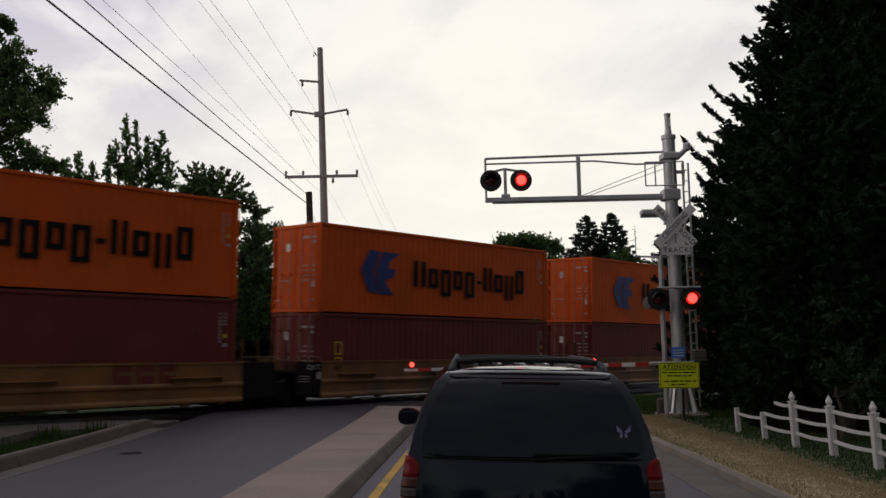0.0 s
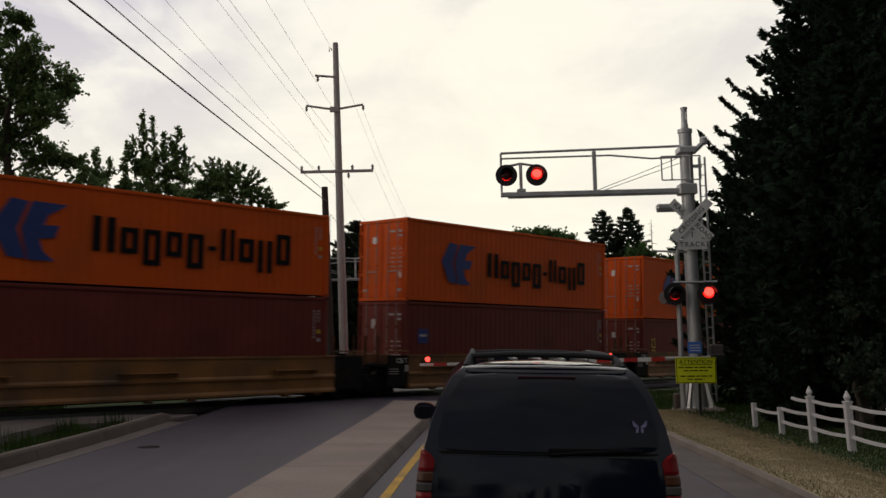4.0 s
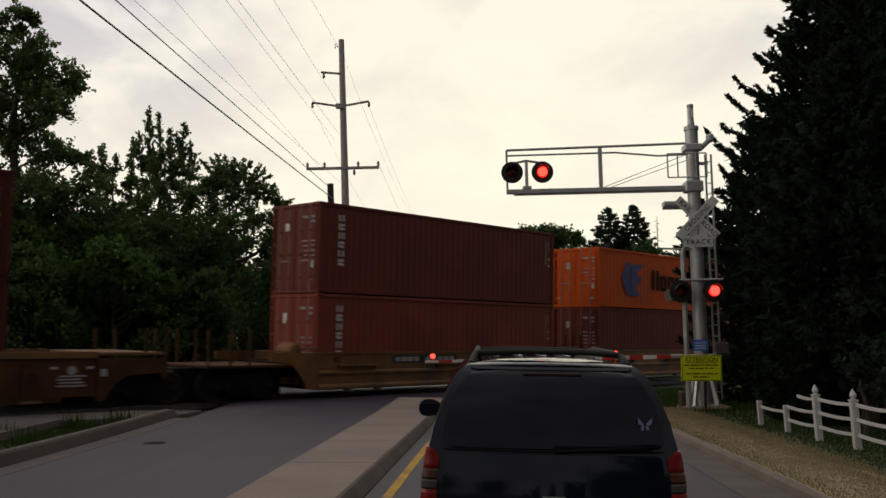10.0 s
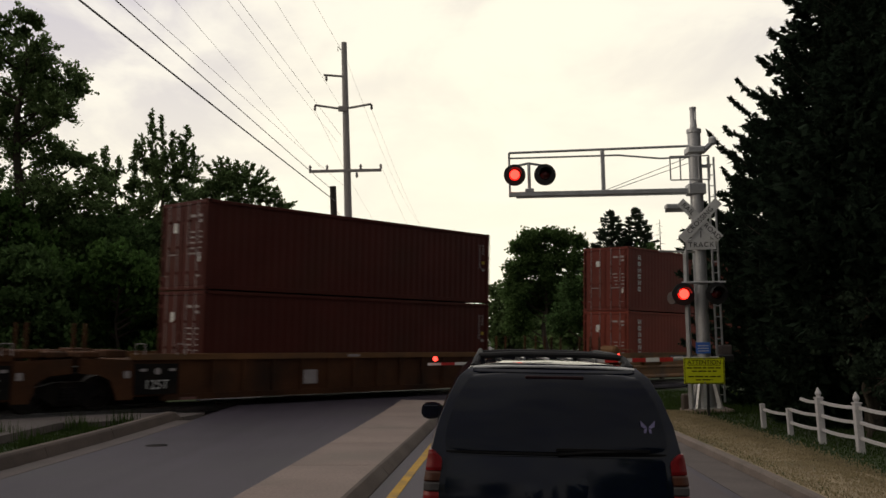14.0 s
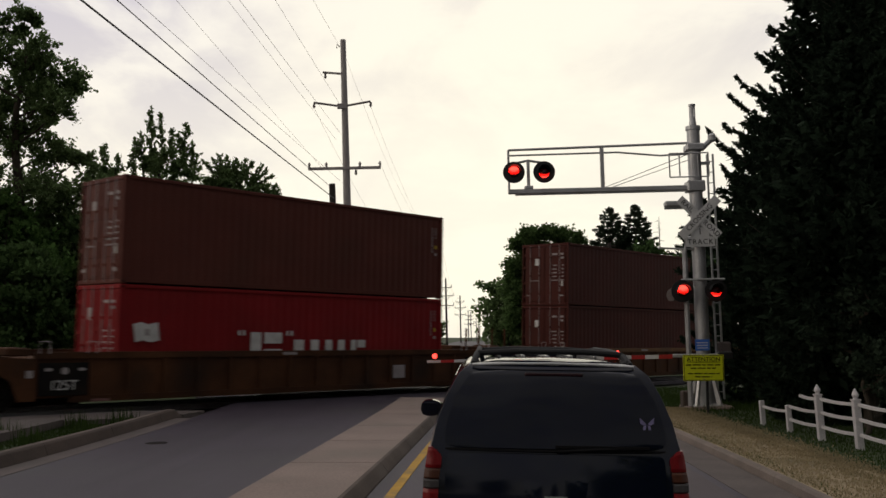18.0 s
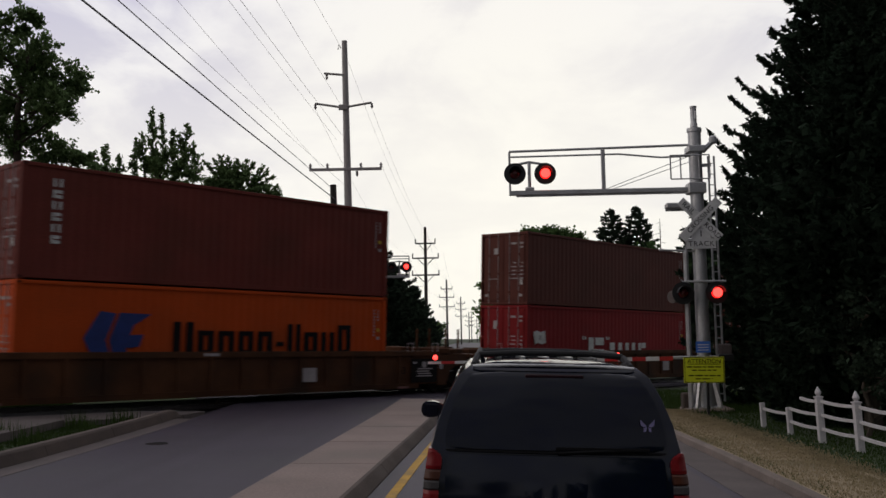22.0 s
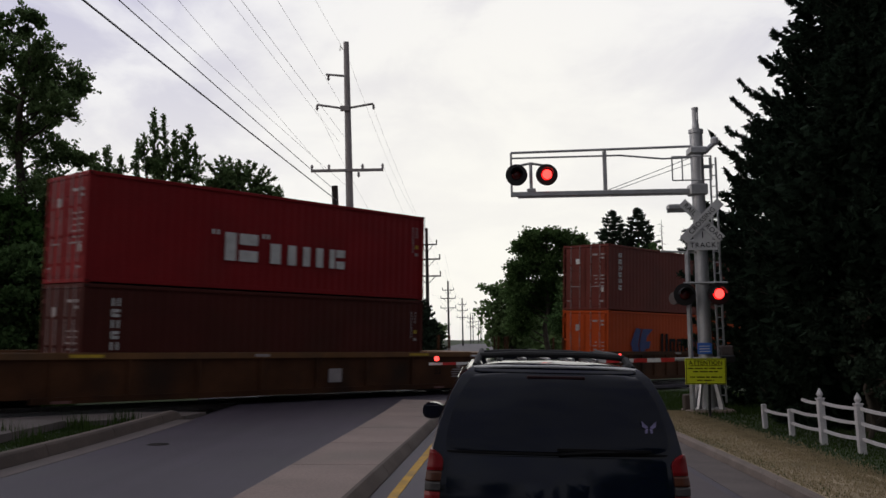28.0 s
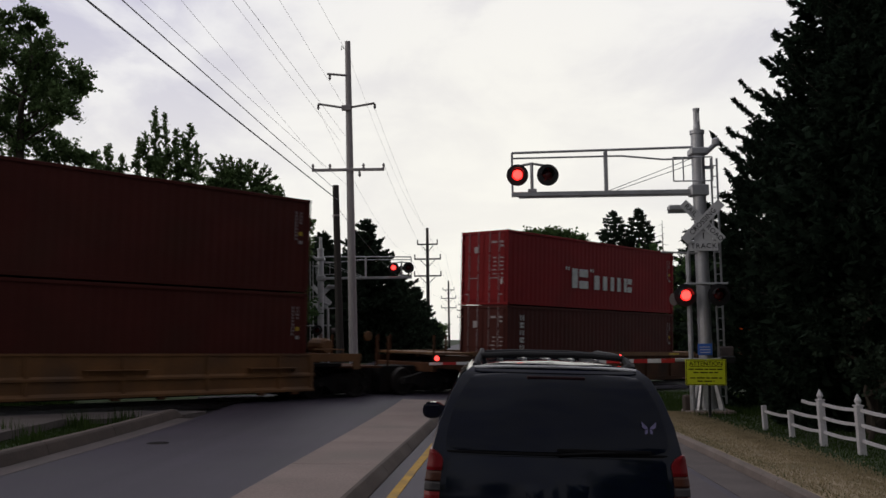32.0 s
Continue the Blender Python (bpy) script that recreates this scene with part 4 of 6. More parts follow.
        if way > 0:
            side_words(car, "53", 0.34, 6.62, 0.82, M_BLACKMARK, -0.262)
            part("marking", lathe(B(), [(0.11, -0.313), (0.11, -0.309)], "y", at=(7.62, 0, 1.02), seg=14), M_PALE, car)
            for k in range(4):
                plate(car, 7.25 + 0.06 * (k % 2), 8.0 - 0.07 * (k % 3), 0.62 + 0.08 * k, 0.66 + 0.08 * k, M_PALE, -0.309)
            for xx in (7.08, 8.0):
                plate(car, xx, xx + 0.18, 1.05, 1.12, M_PALE, -0.309)
        plate(car, *X(8.38, 8.55), 0.86, 1.04, M_PALE, -0.304)
        plate(car, *X(6.4, 6.9), 0.24, 0.31, mat("faded_pink_label", (0.22, 0.10, 0.09), 0.8, bump=0), -0.301)
    plate(car, label_at - 0.26, label_at + 0.26, 0.56, 0.98, M_PALE, -0.304)
    plate(car, -1.0, -0.5, 1.36, 1.44, M_PALE, -0.302)
    return car


for i in range(5):
    near = STACKS[i][0]
    car = well_car_short(near, i == 4, i == 0, M_CARYELLOW)
    if i == 4:
        truck(car, -2.6)
        coupler(car, -3.4, -1)
        part("end_walk", boxm(-4.0, -1.05, -0.22, 2.66, 0.98, 1.06, bevel=0.01), M_CARBROWN, car)
        post_set(car, [-3.25, -2.6, -4.0], 1.06, 2.08, M_CARBROWN)
        part("brake_housing", lathe(B(), [(0.2, 0.2), (0.26, 0.3), (0.26, 0.9), (0.2, 1.0)], "y", at=(-0.6, 0, 1.45), seg=14), M_CARTAN, car)
        # dark panel with a row of number bars
        plate(car, 3.0, 6.2, 1.05, 1.30, M_BLACKPAINT, -0.272, "number_panel")
        for k in range(10):
            if k != 4:
                plate(car, 3.15 + 0.29 * k, 3.37 + 0.29 * k, 1.10, 1.25, M_PALE, -0.278)
    else:
        truck(car, -1.62)
        post_set(car, [-2.25, -1.75, -1.2], 1.12, 2.05, M_CARBROWN, 0.1)
    if i in (0, 2):
        name_bars(car, 8.24, 10.10, 0.86, 1.40, M_MAROON)
    moving.append((car, near, 0.0, 0.0))
for i, (far_end, near_end, ribs) in zip((5, 6, 7, 8), (("coupler", "shared", 1.03), ("shared", "shared", 1.03), ("shared", "coupler", 1.03), ("coupler", "coupler", 2.05))):
    mid = STACKS[i][0] + 6.096
    car = well_car_long(mid, far_end, near_end, M_CARBROWN, M_CARTAN if i in (5, 8) else M_CARBROWN, ribs, {5: -2.48, 6: 3.75, 7: 2.7, 8: 2.0}[i])
    truck(car, 9.83 if i != 8 else 9.6)
    if i in (7, 8):
        truck(car, -9.83 if i == 7 else -10.2)
    if i == 8:
        for x in (-6.5, 5.2, 9.0):
            plate(car, x, x + 0.9, 1.36, 1.44, M_YELLOWMARK, -0.303)
    moving.append((car, mid, 0.0, 0.0))
# the tan car behind, with an open end
near = STACKS[9][0]
car = well_car_short(near, True, True, M_CARTAN)
truck(car, 13.7)
for y in (-0.27, 2.61):
    part("top_chord", boxm(12.28, 14.2, y, y + 0.1, 1.17, 1.42, bevel=0.01), M_CARTAN, car)
    part("end_drop", boxm(13.9, 14.2, y + 0.003, y + 0.097, 0.92, 1.172, bevel=0.01), M_CARTAN, car)
part("brake_housing", lathe(B(), [(0.2, 0.2), (0.27, 0.3), (0.27, 0.9), (0.2, 1.0)], "y", at=(13.2, 0, 1.62), seg=14), M_CARTAN, car)
part("brake_wheel", lathe(B(), [(0.12, 0.31), (0.16, 0.32), (0.17, 0.35), (0.14, 0.37), (0.11, 0.34), (0.12, 0.31)], "y", at=(15.0, 0, 1.98), seg=16), M_CARTAN, car)
post_set(car, [14.9, 15.4], 1.0, 2.0, M_CARBROWN)
part("end_walk", boxm(13.45, 15.3, -0.1, 2.5, 0.95, 1.02, bevel=0.01), M_CARBROWN, car)
coupler(car, 14.6, 1)
for x in (1.2, 3.6, 6.1, 8.6, 11.0, 12.2):
    part("rib", boxm(x - 0.06, x + 0.06, -0.31, -0.272, 0.40, 1.35, bevel=0.005), M_CARTAN, car)
moving.append((car, near, 0.0, 0.0))

# ---------------------------------------------------------------- crossing signals
lamps = []


def light_unit(parent, x, y, z, way, turn, name="flashing_light"):
    """A round red signal with its black backing disc and hood, facing way along y. turn: 0 for the lamp that shines first of its pair, 1 for the other."""
    disc = part(name, lathe(B(), [(0.30, 0.0), (0.30, 0.012), (0.02, 0.02)], "y", seg=24), M_BLACKPAINT, parent, "red signal light on a black disc")
    disc.matrix_basis = Matrix.Translation((x, y, z)) @ (pose(0, 0, 0) if way > 0 else pose(0, 0, 0, 0, 0, 180))
    part("housing", lathe(B(), [(0.08, -0.22), (0.15, -0.18), (0.17, -0.02), (0.17, 0.0)], "y", seg=16), M_BLACKPAINT, disc)
    # made-up ball: front half glows, back half coloured as unlit; turning it imitates flashing
    ball = lathe(B(), [(0.15 * math.sin(q), 0.015 - 0.15 * math.cos(q)) for q in (math.pi * k / 12 + 0.02 * (k == 0) - 0.02 * (k == 12) for k in range(13))], "y", seg=20)
    eye = part("lens", ball, M_REDLIT, disc, "red ball with one glowing half, turned to imitate flashing", smooth=True)
    eye.data.materials.append(M_REDCORE)
    eye.data.materials.append(M_REDDARK)
    for f in eye.data.polygons:
        f.material_index = 2 if f.center.y < 0.015 else 1 if f.center.y > 0.105 else 0
    lamps.append((eye, turn))
    hood = B()
    n, rings = 14, []
    for k in range(n + 1):
        q = math.pi * (0.02 + 0.96 * k / n)
        rings.append([hood.verts.new((r * math.cos(q), d, r * math.sin(q))) for r, d in ((0.185, 0.01), (0.185, 0.26), (0.175, 0.26), (0.175, 0.01))])
    for a, b in zip(rings, rings[1:]):
        for i in range(4):
            hood.faces.new((a[i], a[(i + 1) % 4], b[(i + 1) % 4], b[i]))
    part("hood", hood, M_BLACKPAINT, disc)
    return disc


def cantilever(name, label, gate, drop=0.0):
    """Mast at the origin, arm towards -x, seen by drivers from -y."""
    g = thing(name, label, "crossing signal")
    part("foundation", boxm(-0.62, 0.62, -0.5, 0.5, -0.35, 0.16, bevel=0.03), M_CONCRETE, g)
    mast = part("mast", lathe(B(), [(0.20, 0.16), (0.20, 0.9), (0.185, 1.2), (0.175, 7.62), (0.20, 7.64), (0.20, 7.74), (0.06, 7.78)], seg=20), M_ALU, g, smooth=False)
    for k in range(4):
        q = math.pi / 4 + k * math.pi / 2
        part("gusset", prism(B(), [(0.36, 0.16), (0.50, 0.16), (0.21, 1.25), (0.16, 1.25)], "y", -0.035, 0.035), M_ALU, mast).rotation_euler = (0, 0, q)
    part("base_plate", boxm(-0.38, 0.38, -0.38, 0.38, 0.155, 0.185), M_ALU, g)
    for q in range(4):
        part("bolt", lathe(B(), [(0.03, 0.18), (0.03, 0.26)], at=(0.32 * (1 if q % 2 else -1), 0.32 * (1 if q > 1 else -1), 0), seg=8), M_ROD, g)
    bell = part("bell", lathe(B(), [(0.10, 7.78), (0.095, 7.86), (0.085, 7.92), (0.085, 8.30), (0.095, 8.31), (0.095, 8.36), (0.06, 8.37)], seg=14), M_ALU, g, "grey bell housing on the mast top")
    part("bell_slot", boxm(0.005, 0.065, -0.10, -0.04, 7.98, 8.22, bevel=0.02), M_SIGNWHITE, bell)
    # cantilever arm
    part("arm_beam", boxm(-5.12, -0.1, -0.10, 0.02, 5.98, 6.11, bevel=0.015), M_ALU, g)
    part("arm_beam_back", boxm(-4.9, -0.1, 0.34, 0.42, 6.0, 6.09, bevel=0.01), M_ALU, g)
    part("top_chord", tube(B(), [(-5.09, -0.04, 7.20), (0.0, -0.04, 7.28)], 0.035, 8), M_ALU, g)
    part("hand_rail", tube(B(), [(-5.09, -0.04, 7.05), (-2.1, -0.04, 7.07), (-0.95, -0.04, 6.95), (-0.1, -0.04, 6.97)], 0.026, 8), M_ALU, g)
    for x, w in ((-5.09, 0.03), (-2.53, 0.055)):
        part("strut", boxm(x - w, x + w, -0.07, -0.01, 6.1, 7.2, bevel=0.012), M_ALU, g)
    for a in ((-2.45, 6.12), (-2.25, 6.12)):
        part("stay", tube(B(), [(a[0], 0.0, a[1]), (-0.15, 0.0, 6.98 if a[0] < -2.3 else 6.82)], 0.010, 5), M_ALU, g)
    for x in (-4.7, -3.9, -3.1, -2.3, -1.5, -0.7):
        part("cross_bar", boxm(x - 0.025, x + 0.025, -0.08, 0.38, 6.02, 6.07), M_ALU, g)
    part("clamp", boxm(-0.26, 0.22, -0.22, 0.22, 5.92, 6.22, bevel=0.03), M_ALU, g)
    part("top_clamp", boxm(-0.24, 0.24, -0.24, 0.24, 7.05, 7.24, bevel=0.03), M_ALU, g)
    part("top_bracket", tube(B(), [(0.2, 0, 7.1), (0.5, 0, 7.38)], 0.07, 8), M_ALU, g)
    part("work_light", lathe(B(), [(0.06, 7.30), (0.11, 7.34), (0.11, 7.48), (0.05, 7.53)], at=(0.5, 0, 0), seg=12), M_ALU, g)
    guard = B()
    for a, b in (((-0.75, 6.30), (-0.75, 6.95)), ((-0.48, 6.3), (-0.48, 6.95)), ((0.02, 6.3), (0.02, 6.95)), ((-0.75, 6.95), (0.3, 6.95)), ((-0.75, 6.30), (0.3, 6.30)), ((0.30, 6.30), (0.30, 6.95))):
        tube(guard, [(a[0], -0.3, a[1]), (b[0], -0.3, b[1])], 0.02, 6)
    part("guard_frame", guard, M_ALU, g)
    # the pair of lights over the lane
    part("light_post", tube(B(), [(-4.55, 0.0, 6.1), (-4.55, 0.0, 6.9)], 0.045, 8), M_ALU, g)
    part("light_foot", boxm(-4.67, -4.43, -0.1, 0.1, 6.1, 6.2, bevel=0.02), M_ALU, g)
    part("light_arm", tube(B(), [(-4.97, 0.06, 6.84), (-4.55, 0.06, 6.92), (-4.1, 0.06, 6.84)], 0.035, 8), M_ALU, g)
    light_unit(g, -4.95, -0.06, 6.58, -1, 0)
    light_unit(g, -4.12, -0.06, 6.57, -1, 1)
    # signs on the mast
    for q, txt, off in ((45, "CROSSING", 0.016), (-45, "", 0.0)):
        bl = part("crossbuck_blade", boxm(-0.73, 0.73, -0.012, 0.0, -0.125, 0.125, bevel=0.003), M_SIGNWHITE, g, "white crossing sign blade with black lettering")
        bl.matrix_basis = pose(-0.01, -0.275 - off, 5.19 - 0.5 * drop, 0, -q, 0)
        if txt:
            words("lettering", txt, 0.19, M_BLACKMARK, bl, pose(0, -0.015, 0, 90, 0, 0), 1.05)
        else:
            words("lettering", "RAIL", 0.19, M_BLACKMARK, bl, pose(-0.44, -0.015, 0, 90, 0, 0), 1.05)
            words("lettering", "ROAD", 0.19, M_BLACKMARK, bl, pose(0.44, -0.015, 0, 90, 0, 0), 1.05)
    tp = part("track_plate", boxm(-0.39, 0.39, -0.252, -0.24, 4.40, 4.67, bevel=0.004), M_SIGNWHITE, g, "white plate with the words one track")
    part("number_plate_top", boxm(-0.25, 0.25, -0.252, -0.24, 4.67, 4.93, bevel=0.004), M_SIGNWHITE, tp)
    words("lettering", "TRACK", 0.19, M_BLACKMARK, tp, pose(0, -0.255, 4.53, 90, 0, 0), 1.2)
    words("lettering", "1", 0.25, M_BLACKMARK, tp, pose(0, -0.255, 4.80, 90, 0, 0))
    part("gong", boxm(-0.88, -0.35, -0.15, 0.1, 5.52, 5.68, bevel=0.04), M_ALU, g)
    part("gong_arm", boxm(-0.88, 0.1, -0.05, 0.0, 5.46, 5.52), M_ALU, g)
    # lower pair of lights and their cross pipe
    part("cross_pipe", tube(B(), [(-0.55, -0.2, 3.52 - drop), (0.62 + 5 * drop, -0.2, 3.52 - drop)], 0.03, 8), M_ALU, g)
    for x in (-0.56, 0.33) if gate else (0.16, 1.05):
        part("hanger", tube(B(), [(x, -0.2, 3.52 - drop), (x, -0.2, 3.25 - drop)], 0.03, 6), M_BLACKPAINT, g)
    if gate:
        light_unit(g, -0.56, -0.34, 3.21, -1, 0)
        light_unit(g, 0.33, -0.34, 3.21, -1, 1)
    side = part("side_light", lathe(B(), [(0.05, -0.30), (0.14, -0.26), (0.17, 0.0), (0.17, 0.04), (0.05, 0.05)], "y", seg=16), M_GUTTER, g, "grey signal head turned away")
    side.matrix_basis = pose(-0.80, -0.15, 3.12, 0, 0, 125)
    # ladder up the mast, conduit on the other side
    lad = B()
    for x in (0.40, 0.56):
        box(lad, x - 0.022, x + 0.022, 0.18, 0.24, 0.3, 7.0)
    for k in range(22):
        tube(lad, [(0.40, 0.21, 0.5 + 0.3 * k), (0.56, 0.21, 0.5 + 0.3 * k)], 0.014, 5)
    part("ladder", lad, M_ALU, g)
    for z in (3.0, 5.0, 6.7):
        part("ladder_bracket", boxm(0.1, 0.45, 0.1, 0.2, z, z + 0.08), M_ALU, g)
    part("conduit", tube(B(), [(-0.42, -0.1, 0.1), (-0.40, -0.1, 4.3), (-0.34, -0.1, 4.62), (-0.18, -0.1, 4.66)], 0.07, 8), M_ALU, g)
    part("side_arm", tube(B(), [(-0.15, -0.1, 4.35), (-1.1, -0.1, 4.40)], 0.03, 6), M_ALU, g)
    if gate:
        part("gate_machine", boxm(0.44, 0.78, 0.05, 0.45, 1.46, 1.84, bevel=0.04), M_GUTTER, g)
        part("machine_base", boxm(-0.62, -0.40, -0.1, 0.25, 0.0, 0.55, bevel=0.03), M_KERBFACE, g)
        part("blue_plate", boxm(-0.26, 0.12, -0.225, -0.213, 1.62, 1.92, bevel=0.003), M_SIGNBLUE, g, "small blue plate with pale bars")
        for k in range(3):
            part("text_bar", boxm(-0.21, 0.07, -0.231, -0.226, 1.68 + 0.07 * k, 1.70 + 0.07 * k), M_SIGNWHITE, g)
        part("crank_arm", boxm(-0.86, 0.4, -0.16, -0.10, 1.45, 1.54, bevel=0.02), M_ALU, g)
        part("counterweight", boxm(0.35, 0.75, -0.2, -0.06, 1.38, 1.58, bevel=0.03), M_BLACKPAINT, g)
        n = 18
        x1 = -0.86
        for k in range(n):
            x0 = x1 - 0.365
            t = 0.055 - 0.0012 * k
            part("gate_arm", boxm(x0, x1, -0.15, -0.11, 1.48 - t, 1.48 + t), M_SIGNWHITE if k % 2 else M_STRIPERED, g)
            x1 = x0
        for x, big in ((-7.22, 0.068), (-4.75, 0.045), (-2.32, 0.045)):
            lamp = part("arm_light", boxm(x - 0.05, x + 0.05, -0.17, -0.09, 1.52, 1.60, bevel=0.01), M_BLACKPAINT, g)
            part("lens", lathe(B(), [(big, 0.0), (big * 0.95, -0.04), (big * 0.5, -0.06)], "y", at=(x, -0.165, 1.62), seg=14), M_REDCORE, lamp, "lit red lens")
    return g


near_at = (6.87, 25.6)
sig = cantilever("cantilever_signal", "aluminium cantilever crossing signal with gate arm and red lights", True)
sig.matrix_world = Matrix.Translation((*near_at, zg(*near_at) - 0.02)) @ pose(0, 0, 0, 0, 0, -1.0)
far_at = (-7.2, 53.0)
sig2 = cantilever("cantilever_signal", "aluminium cantilever crossing signal beyond the tracks", False, 0.10)
sig2.matrix_world = Matrix.Translation((*far_at, zg(*far_at) - 1.03)) @ pose(0, 0, 0, 0, 0, 180)
# drivers coming the other way see its other face; its lights show red on this side too
light_unit(sig2, -4.95, 0.30, 6.58, 1, 1)
light_unit(sig2, -4.12, 0.30, 6.58, 1, 0)
light_unit(sig2, 0.16, 0.30, 3.15, 1, 1)
light_unit(sig2, 1.05, 0.30, 3.15, 1, 0)

# yellow notice on its own post
at = (6.34, 23.9)
notice = thing("notice_sign", "yellow attention notice board on a thin dark post", "sign", at=Matrix.Translation((*at, zg(*at))) @ pose(0, 0, 0, 0, 1.0, 0))
part("post", boxm(0.10, 0.16, 0.0, 0.06, -0.3, 1.5, bevel=0.006), M_BLACKPAINT, notice)
part("board", boxm(-0.47, 0.55, -0.02, 0.0, 0.85, 1.50, bevel=0.004), M_SIGNYELLOW, notice)
bm = B()
for a, b, c, d in ((-0.455, 0.535, 0.862, 0.876), (-0.455, 0.535, 1.474, 1.488), (-0.455, -0.441, 0.876, 1.474), (0.521, 0.535, 0.876, 1.474)):
    box(bm, a, b, -0.024, -0.021, c, d)
part("border", bm, M_BLACKMARK, notice)
for z in (0.885, 1.465):
    part("bolt", lathe(B(), [(0.018, -0.028), (0.018, -0.02)], "y", at=(0.04, 0, z), seg=8), M_ROD, notice)
words("lettering", "ATTENTION", 0.15, M_BLACKMARK, notice, pose(0.04, -0.024, 1.385, 90, 0, 0))
part("underline", boxm(-0.36, 0.44, -0.025, -0.021, 1.312, 1.324), M_BLACKMARK, notice)
for z, a, b in ((1.235, -0.40, 0.48), (1.155, -0.28, 0.34), (1.02, -0.36, 0.44), (0.94, -0.18, 0.24)):
    x = a
    k = 0
    while x < b:
        w = (0.13, 0.2, 0.09, 0.16)[k % 4]
        part("text_bar", boxm(x, min(x + w, b), -0.025, -0.021, z, z + 0.026), M_BLACKMARK, notice)
        x += w + 0.035
        k += 1
# ---------------------------------------------------------------- fence
fence = thing("fence", "white post and rail fence with pointed post caps", "fence")
FP = [(6.68, 20.4), (6.69, 18.85), (6.68, 17.25), (6.72, 15.75), (6.72, 14.2), (6.72, 12.65), (6.72, 11.1)]


def fence_post(x, y, h, s):
    z = ground_z(x, y)
    o = part("post", boxm(-0.056 * s, 0.056 * s, -0.056 * s, 0.056 * s, -0.3, h, bevel=0.006), M_FENCE, fence)
    o.location = (x, y, z)
    o.rotation_euler = (0, -0.035, 0)
    if s < 0.9:
        return z
    cap = B()
    box(cap, -0.066, 0.066, -0.066, 0.066, h, h + 0.025)
    lathe(cap, [(0.042 * s, h + 0.025), (0.036 * s, h + 0.042), (0.056 * s, h + 0.075), (0.060 * s, h + 0.095), (0.044 * s, h + 0.135), (0.008, h + 0.20)], seg=8)
    part("cap", cap, M_FENCE, o)
    return z


for i, (x, y) in enumerate(FP):
    fence_post(x, y, 0.80 if i > 1 else 0.52, 1.0 if i > 1 else 0.85)
for i, ((x0, y0), (x1, y1)) in enumerate(zip(FP, FP[1:])):
    for k, h in enumerate((0.74, 0.50, 0.25)):
        if i == 0 and k != 1:
            continue
        if i == 1 and k == 0:
            x0, y0 = 6.68, 18.2
        pts = []
        for j in range(7):
            f = j / 6
            x, y = x0 + (x1 - x0) * f, y0 + (y1 - y0) * f
            pts.append((x, y, ground_z(x, y) + (h if i else h - 0.1) - 0.025 * math.sin(math.pi * f)))
        bm = B()
        rings = [[bm.verts.new((p[0] + u, p[1], p[2] + v)) for u, v in ((-0.02, -0.026), (0.02, -0.026), (0.02, 0.026), (-0.02, 0.026))] for p in pts]
        for a, b in zip(rings, rings[1:]):
            for q in range(4):
                bm.faces.new((a[q], a[(q + 1) % 4], b[(q + 1) % 4], b[q]))
        part("rail", bm, M_FENCE, fence)
        if i == 1 and k == 0:
            x0, y0 = FP[1]

# ---------------------------------------------------------------- utility poles and wires
def insulator(parent, x, z, up=1):
    part("insulator", lathe(B(), [(0.03, 0.0), (0.06, 0.04 * up), (0.04, 0.09 * up), (0.07, 0.14 * up), (0.04, 0.2 * up), (0.015, 0.24 * up)] if up > 0 else [(0.015, -0.24), (0.04, -0.2), (0.07, -0.14), (0.04, -0.09), (0.06, -0.04), (0.03, 0.0)], at=(x, 0, z), seg=8), M_GREYPOLE, parent)


p1 = (-4.31, 40.0)
P1Z = zg(*p1)
pole = thing("utility_pole", "tall weathered grey utility pole with crossarms", "utility pole", "poles along the road", at=Matrix.Translation((*p1, P1Z)))
H1 = 14.84 - P1Z
part("shaft", tube(B(), [(0.28, 0, -0.5), (0.16, 0, H1 * 0.5), (0.06, 0, H1)], [0.20, 0.165, 0.12], 12), M_GREYPOLE, pole)
za, zb, zc = H1 - 1.47, H1 - 2.97, H1 - 5.66
part("crossarm", tube(B(), [(0.0, -0.1, za - 0.06), (-0.82, -0.1, za + 0.02)], 0.05, 6), M_GREYPOLE, pole)
for s in (-1, 1):
    part("crossarm", tube(B(), [(0, -0.1, zb), (s * 1.22, -0.1, zb + 0.20)], 0.05, 6), M_GREYPOLE, pole)
    insulator(pole, s * 1.22, zb + 0.2, -1)
part("crossarm", boxm(-1.48, 1.62, -0.16, -0.06, zc - 0.06, zc + 0.06, bevel=0.01), M_GREYPOLE, pole)
for x in (-1.45, -0.72, 0.72, 1.58):
    insulator(pole, x, zc + 0.06)
insulator(pole, 0.55, zc - 0.06, -1)
insulator(pole, -0.72, za, -1)
part("bracket", boxm(-0.2, 0.2, -0.2, -0.1, zb - 0.12, zb + 0.12, bevel=0.02), M_GREYPOLE, pole)
part("top_pin", tube(B(), [(-0.08, -0.1, H1 - 0.35), (-0.2, -0.1, H1 - 0.2), (-0.2, -0.1, H1 - 0.4)], 0.03, 6), M_GREYPOLE, pole)
sp = (-4.62, 38.6)
stub = thing("stub_pole", "short dark treated timber pole", "utility pole", at=Matrix.Translation((*sp, zg(*sp))))
part("shaft", tube(B(), [(0.20, 0, -0.5), (0, 0, 8.30 - zg(*sp))], [0.17, 0.13], 10), M_DARKPOLE, stub)
part("band", lathe(B(), [(0.15, 7.0 - zg(*sp)), (0.15, 7.08 - zg(*sp))], at=(0.015, 0, 0), seg=10), M_ROD, stub)


